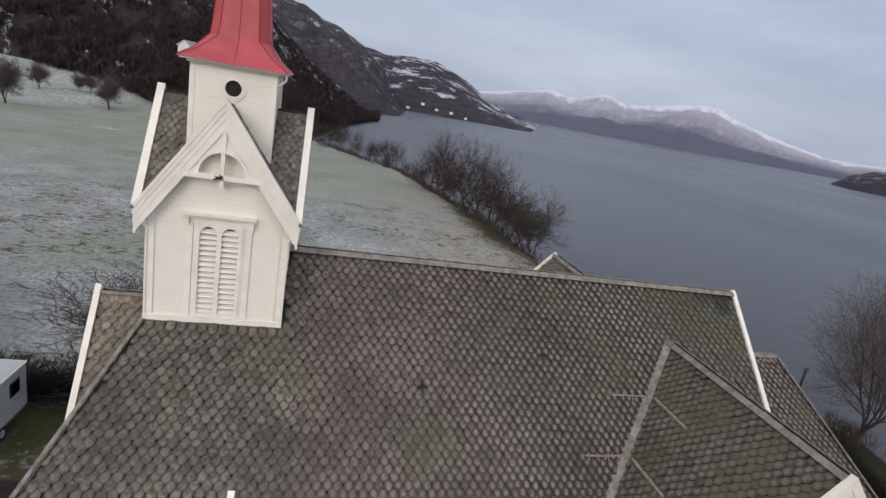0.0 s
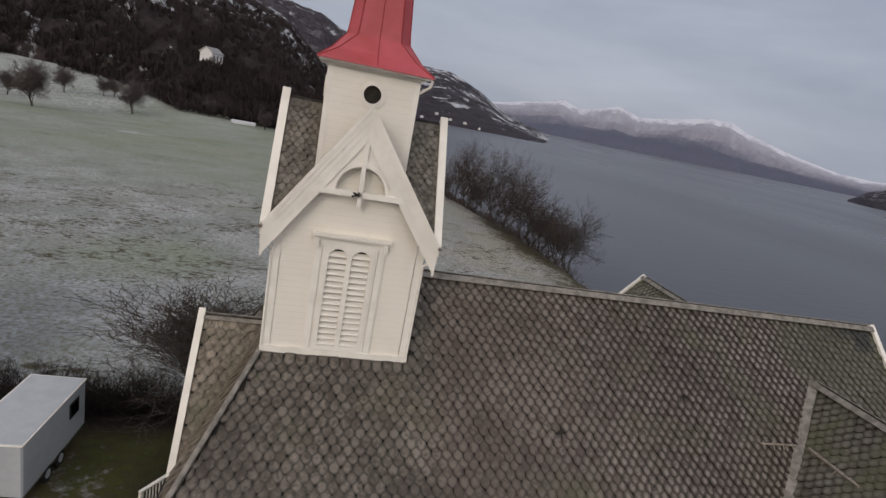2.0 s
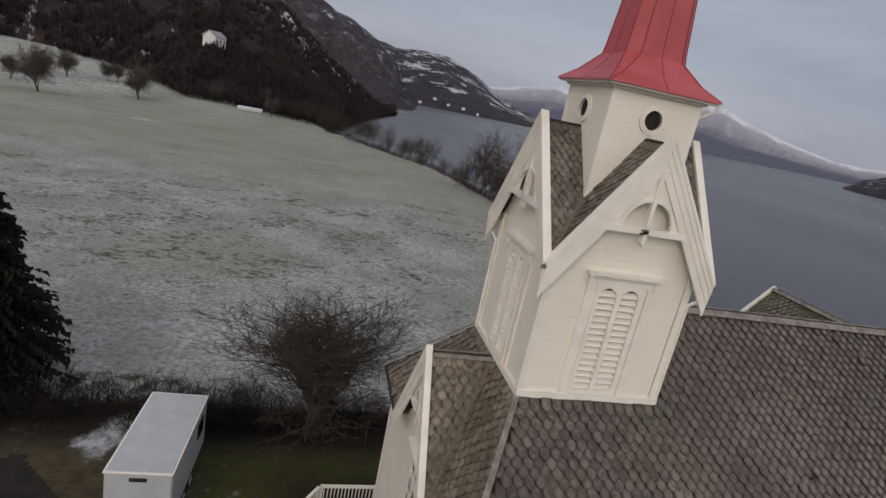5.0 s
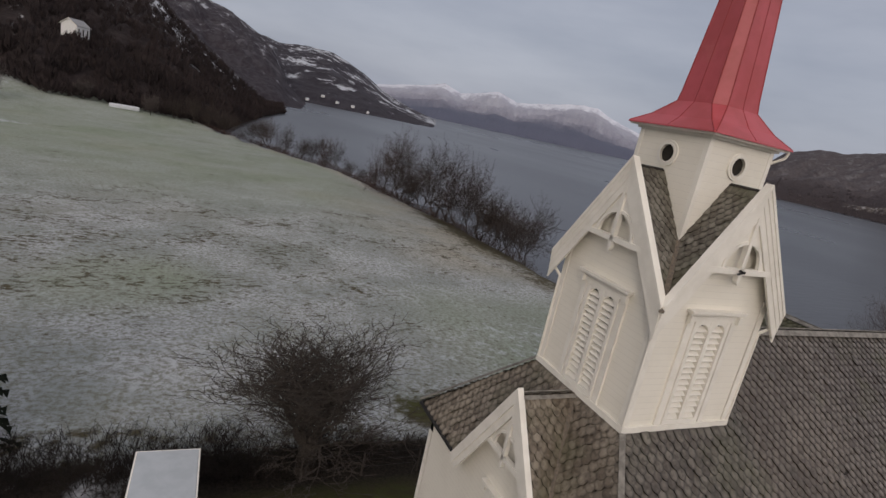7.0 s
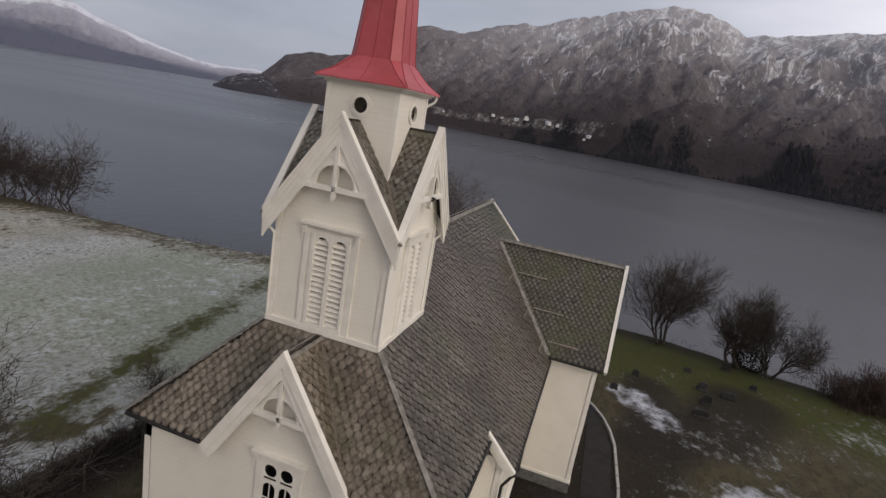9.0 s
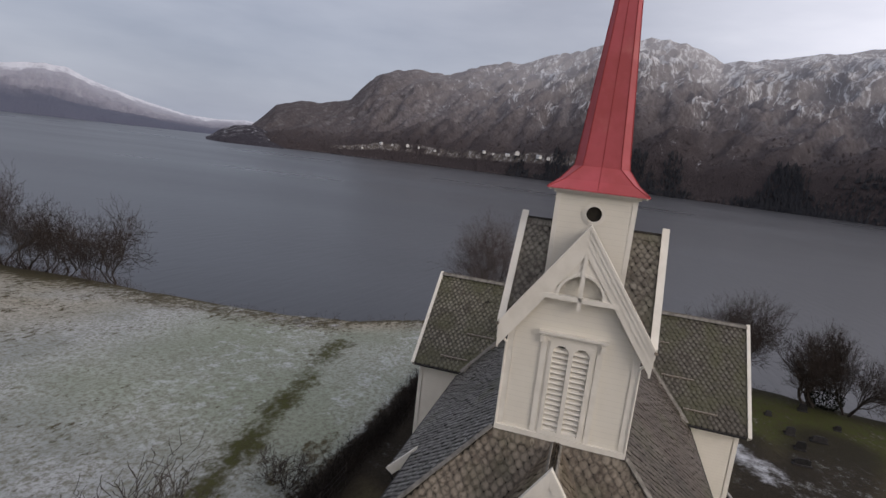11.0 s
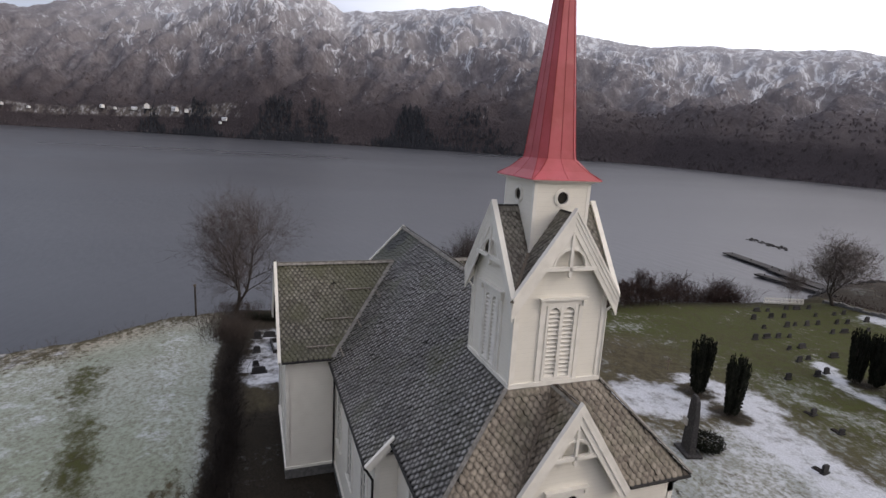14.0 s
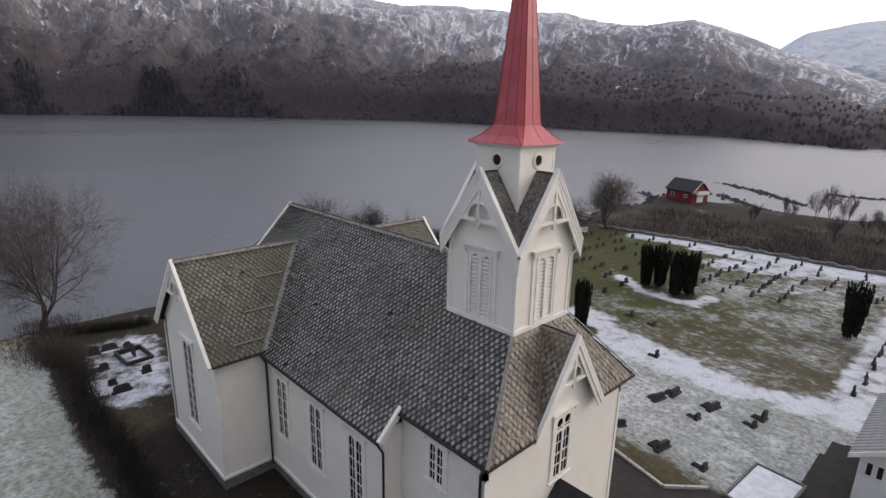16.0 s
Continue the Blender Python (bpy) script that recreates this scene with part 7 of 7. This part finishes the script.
for s in (-1, 1):
    ex = mx + s * (2.83 + 0.4)
    ze = 2.6 - 0.4 * 0.55
    rf = part("roof", prism(bmesh.new(), [(mx, ly0 - 0.4, 4.2), (mx, ly1 + 0.45, 4.2), (ex, ly1 + 0.45, ze), (ex, ly0 - 0.4, ze)], (0, 0, 0.06)), M_GREYROOF, lodge)
    me = None
    L = math.hypot(ex - mx, 4.2 - ze)
    for i in range(22):
        if me is None:
            b = tube(bmesh.new(), (0, 0, 0), (ex - mx, 0, ze - 4.2), 0.035, sides=6)
            o = part("rib", b, M_GREYROOF, rf)
            me = o.data
        else:
            o = part("rib", me, None, rf)
        o.location = (mx, ly0 - 0.3 + i * 0.35, 4.27)
    part("verge_board", prism(bmesh.new(), [(mx, ly1 + 0.45, 4.28), (ex, ly1 + 0.45, ze + 0.08), (ex, ly1 + 0.45, ze - 0.16), (mx, ly1 + 0.45, 4.02)], (0, 0.05, 0)), M_TRIM, lodge)
for x in (1.95, 2.35):
    fr = part("window", box(bmesh.new(), x - 0.13, x + 0.13, ly1, ly1 + 0.03, 1.45, 2.15), M_TRIM, lodge)
    part("pane", box(bmesh.new(), x - 0.1, x + 0.1, ly1 + 0.03, ly1 + 0.04, 1.5, 2.1), M_BLACK, fr)
part("wall_lamp", box(bmesh.new(), 0.15, 0.33, ly1, ly1 + 0.12, 2.05, 2.2, bevel=0.02), lamp_material(), lodge, "lit lamp on the gable")

# farmhouses across the fjord and on the hillside
FARM = None
for k, (az, v, s, rz) in enumerate(((69.0, 0.047, 1.0, 20), (66.2, 0.050, 1.3, 50), (67.4, 0.046, 1.0, 10), (64.3, 0.038, 1.0, 30), (70.2, 0.045, 1.1, 15), (71.9, 0.043, 0.9, 40), (80.6, 0.049, 2.0, 10), (79.6, 0.046, 1.2, 80), (77.1, 0.048, 1.3, 30), (78.1, 0.047, 1.0, 0), (82.9, 0.043, 1.6, 40), (83.9, 0.041, 1.4, -5), (87.2, 0.032, 1.2, 60), (86.8, 0.028, 0.9, 20))):
    x, y, z, _q = mountain_point(CREST_OPPOSITE, 680, 1600, az, v, 1.0, 8.8, FOOT_OPPOSITE)
    if FARM is None:
        FARM = house("farmhouse", "white farmhouse with a snowy roof on the far shore", (x, y, z + 1.2), rz, 9, 6, 3.4, 2.2, M_WHITEHOUSE, M_SNOW, "farmhouses on the far shore")
    else:
        copy_thing(FARM, pose(x, y, z + 1.2, 0, 0, rz)).scale = (s * 0.7, s * 0.6, s * 0.6)
for k, (az, v, rz) in enumerate(((9, 0.02, 20), (10.5, 0.04, 0), (12, 0.03, 40), (13.6, 0.03, 10), (15.2, 0.02, 60))):
    x, y, z, _q = mountain_point(CREST_SNOWFIELD, 800, 1500, az, v, 0.6, 2.2)
    ob = copy_thing(FARM, pose(x, y, z + 1.2, 0, 0, rz))
    ob.scale = (0.5, 0.5, 0.5)
    tagged(ob, "small white wooden house beside the snowy fields", group="houses on the hillsides")
x, y, z, _q = mountain_point(CREST_NEAR, 215, 560, -12.4, 0.15, 0.7, 1.3, FOOT_NEAR)
house("hillside_house", "white two-storey wooden house in a clearing of the bare woods", (x, y, max(z, ground_z(x, y)) + 1.0), 62, 7.0, 6.4, 4.4, 2.2, M_WHITEHOUSE, M_GREYROOF, windows=3, win_h=2.6)
stack = thing("covered_stack", "long low stack under a white tarpaulin at the pasture's end", "stack", at=GZ(-33, 206.5), rz=8)
part("cover", box(bmesh.new(), -4.5, 4.5, -1.0, 1.0, -0.2, 1.3, bevel=0.3), M_SNOW, stack)

# ---- shore ----
for k, (a, b, w) in enumerate((((80, -98), (64, -94.5), 2.6), ((64.5, -94), (48.5, -90), 3.2), ((62, -86.5), (46.5, -87.5), 1.8))):
    p, q = Vector((*a, WATER_Z + 0.25)), Vector((*b, WATER_Z + 0.25))
    ob = thing("jetty", "dark timber jetty floating on the fjord", "jetty", "jetties")
    part("deck", plank(bmesh.new(), p, q, w, 0.3, (0, 0, 1), 0), M_JETTY, ob)
    for t in (0.1, 0.5, 0.9):
        c = p.lerp(q, t)
        part("pile", tube(bmesh.new(), (c.x, c.y, -11), (c.x, c.y, -6.1), 0.14), M_JETTY, ob)
rr = random.Random(77)


def rock(V, F, c, r):
    b = len(V)
    for d in ((1, 0, 0), (-1, 0, 0), (0, 1, 0), (0, -1, 0), (0, 0, 0.7), (0, 0, -0.7)):
        V.append(c + Vector(d) * r * rr.uniform(0.7, 1.2))
    F += [(b, b + 2, b + 4), (b + 2, b + 1, b + 4), (b + 1, b + 3, b + 4), (b + 3, b, b + 4), (b, b + 5, b + 2), (b + 2, b + 5, b + 1), (b + 1, b + 5, b + 3), (b + 3, b + 5, b)]


# breakwaters south of the boathouse
for pts in (((46, -151), (39, -145), (30, -136), (22, -130)), ((62, -137), (56, -131), (51, -123)), ((96, -124), (84, -121.5)), ((54, -178), (40, -168), (24, -151)), ((24, -178), (8, -183))):
    V, F = [], []
    for a, b in zip(pts, pts[1:]):
        n = int(math.hypot(b[0] - a[0], b[1] - a[1]) * 9)
        for i in range(n):
            x, y = a[0] + (b[0] - a[0]) * i / n + rr.gauss(0, 0.9), a[1] + (b[1] - a[1]) * i / n + rr.gauss(0, 0.9)
            rock(V, F, Vector((x, y, WATER_Z + rr.uniform(-0.4, 0.15))), rr.uniform(0.35, 0.8))
    tagged(new("breakwater", mesh_of("breakwater", V, F, M_JETTY)), "dark wet breakwater of heaped rocks", "breakwater", kind="stuff")
V, F = [], []
for y in list(np.arange(-58, 120, 0.7)) + list(np.arange(-150, -62, 0.8)):
    x = float(np.interp(y, EDGE_Y, EDGE_X))
    dz = (ground_z(x - 1, y) - WATER_Z) / 0.55
    for _ in range(2):
        cx, cy = x + dz - 1 + rr.gauss(0.6, 1.1), y + rr.uniform(-0.5, 0.5)
        r = rr.uniform(0.2, 0.75)
        b = len(V)
        c = Vector((cx, cy, ground_z(cx, cy) + r * 0.15))
        for d in ((1, 0, 0), (-1, 0, 0), (0, 1, 0), (0, -1, 0), (0, 0, 0.7), (0, 0, -0.7)):
            V.append(c + Vector(d) * r * rr.uniform(0.7, 1.2))
        F += [(b, b + 2, b + 4), (b + 2, b + 1, b + 4), (b + 1, b + 3, b + 4), (b + 3, b, b + 4), (b, b + 5, b + 2), (b + 2, b + 5, b + 1), (b + 1, b + 5, b + 3), (b + 3, b + 5, b)]
tagged(new("shore_rocks", mesh_of("shore_rocks", V, F, M_STONE)), "grey rocks along the waterline", "rocks", kind="stuff")
pole = thing("post", "dark wooden post at the edge of the bank", "post", at=GZ(38.3, 13.8))
part("shaft", tube(bmesh.new(), (0, 0, -0.3), (0, 0, 3.0), 0.09, 0.08), M_BARK, pole)
part("top_fitting", box(bmesh.new(), -0.12, 0.12, -0.12, 0.12, 2.95, 3.15), M_IRON, pole)


# ---- slates, slope by slope ----
PITCH, EXPOSE = 0.238, 0.178
SHAPE = ((-0.105, 0.19), (0.105, 0.19), (0.112, 0.02), (0.106, -0.048), (0.064, -0.104), (0.0, -0.132), (-0.064, -0.104), (-0.106, -0.048), (-0.112, 0.02))


def inside(poly, x, y):
    hit = False
    for (x0, y0), (x1, y1) in zip(poly, poly[1:] + poly[:1]):
        if (y0 > y) != (y1 > y) and x < (x1 - x0) * (y - y0) / (y1 - y0) + x0:
            hit = not hit
    return hit


def scale_points():
    """One slate: rim, lower rim and a slightly raised middle; its rounded end stands proud of the slate below."""
    rise = lambda y: 0.010 + 0.040 * (0.19 - y) / 0.322
    top = [(x, y, rise(y)) for x, y in SHAPE]
    low = [(x, y, rise(y) - 0.035) for x, y in SHAPE]
    return top + low + [(0.0, -0.035, rise(-0.035) + 0.010)]


def slate_faces(b, k):
    return [(b + i, b + (i + 1) % k, b + 2 * k) for i in range(k)] + [(b + i, b + i + k, b + (i + 1) % k + k, b + (i + 1) % k) for i in range(1, k)]


def wear_glint_of(me, count, k):
    a = me.attributes.new("wear_glint", "FLOAT", "POINT")
    a.data.foreach_set("value", ([0.0] * (2 * k) + [1.0]) * count)
    return me


def lay_slates():
    k = len(SHAPE)
    pts3 = scale_points()
    one = wear_glint_of(mesh_of("slate", pts3, slate_faces(0, k), M_TILE1), 1, k)
    rnd = random.Random(5)
    singles = 0
    for ob, pts, n, skip in SLOPES:
        # thin, closely laid slates on the tower
        k_size, k_rise = (0.70, 0.5) if ob.name.startswith("tower") else (1.0, 1.0)
        pitch, expose = PITCH * k_size, EXPOSE * k_size
        shape3 = [(a * k_size, b * k_size, h * k_rise) for a, b, h in pts3]
        u = Vector((0, 0, 1)).cross(n).normalized()
        v = n.cross(u).normalized()
        o = pts[0]
        flat = [((p - o).dot(u), (p - o).dot(v)) for p in pts]
        x0, x1 = min(a for a, _ in flat), max(a for a, _ in flat)
        y0, y1 = min(b for _, b in flat), max(b for _, b in flat)
        rows = [y0 + 0.10 + expose * i for i in range(int((y1 - y0 - 0.29) / expose) + 1)]
        rows.append(y1 - 0.17)
        verts, faces = [], []
        for row, y in enumerate(rows):
            x = x0 + (pitch / 2 if row % 2 else 0.0)
            while x < x1:
                cx, cy = x + rnd.uniform(-0.018, 0.018), y + rnd.uniform(-0.022, 0.022)
                c = o + u * cx + v * cy
                if rnd.random() > 0.0008 and inside(flat, cx, cy) and not (skip and skip(c)):
                    turn = rnd.gauss(0, 0.06)
                    lift = abs(rnd.gauss(0, 0.010)) * k_rise
                    cs, sn = math.cos(turn), math.sin(turn)
                    near = -3.2 < c.x < 3.4 and -3.4 < c.y < -1.6 and c.z < 10.1
                    turned = [(sx * cs - sy * sn, sx * sn + sy * cs, h) for sx, sy, h in shape3]
                    whole = all(inside(flat, cx + a, cy + b) for a, b, _ in turned[:k])
                    if near and whole and singles < 300 and ob.name.startswith(("roof", "hip_roof")):
                        t = part("slate", one, None, ob)
                        uu, vv = u * cs + v * sn, v * cs - u * sn
                        p = c + n * lift
                        t.matrix_basis = Matrix(((uu.x, vv.x, n.x, p.x), (uu.y, vv.y, n.y, p.y), (uu.z, vv.z, n.z, p.z), (0, 0, 0, 1)))
                        singles += 1
                    else:
                        b = len(verts)
                        for a, d, h in turned:
                            # slates at a verge, hip or valley are cut along it
                            if not whole and not inside(flat, cx + a, cy + d):
                                f0, f1 = 0.0, 1.0
                                for _ in range(7):
                                    f = (f0 + f1) / 2
                                    f0, f1 = (f, f1) if inside(flat, cx + a * f, cy + d * f) else (f0, f)
                                a, d = a * f0, d * f0
                            verts.append(c + u * a + v * d + n * (h + lift))
                        faces += slate_faces(b, k)
                x += pitch
        if verts:
            mat = M_TILEMOSS if ob.name.startswith("transept") and pts[0].y > 0 else M_TILEBROWN if ob.name.startswith(("hip", "gable")) else M_TILETOWER if ob.name.startswith("tower") else M_TILELICHEN if ob.name.startswith("transept") else M_TILESOUTH if pts[-1].y < 0 else M_TILE
            t = part("slates", wear_glint_of(mesh_of("slates", verts, faces, mat), len(verts) // (2 * k + 1), k), None, ob, "rows of rounded grey slates")
            tagged(t, kind="stuff")


lay_slates()
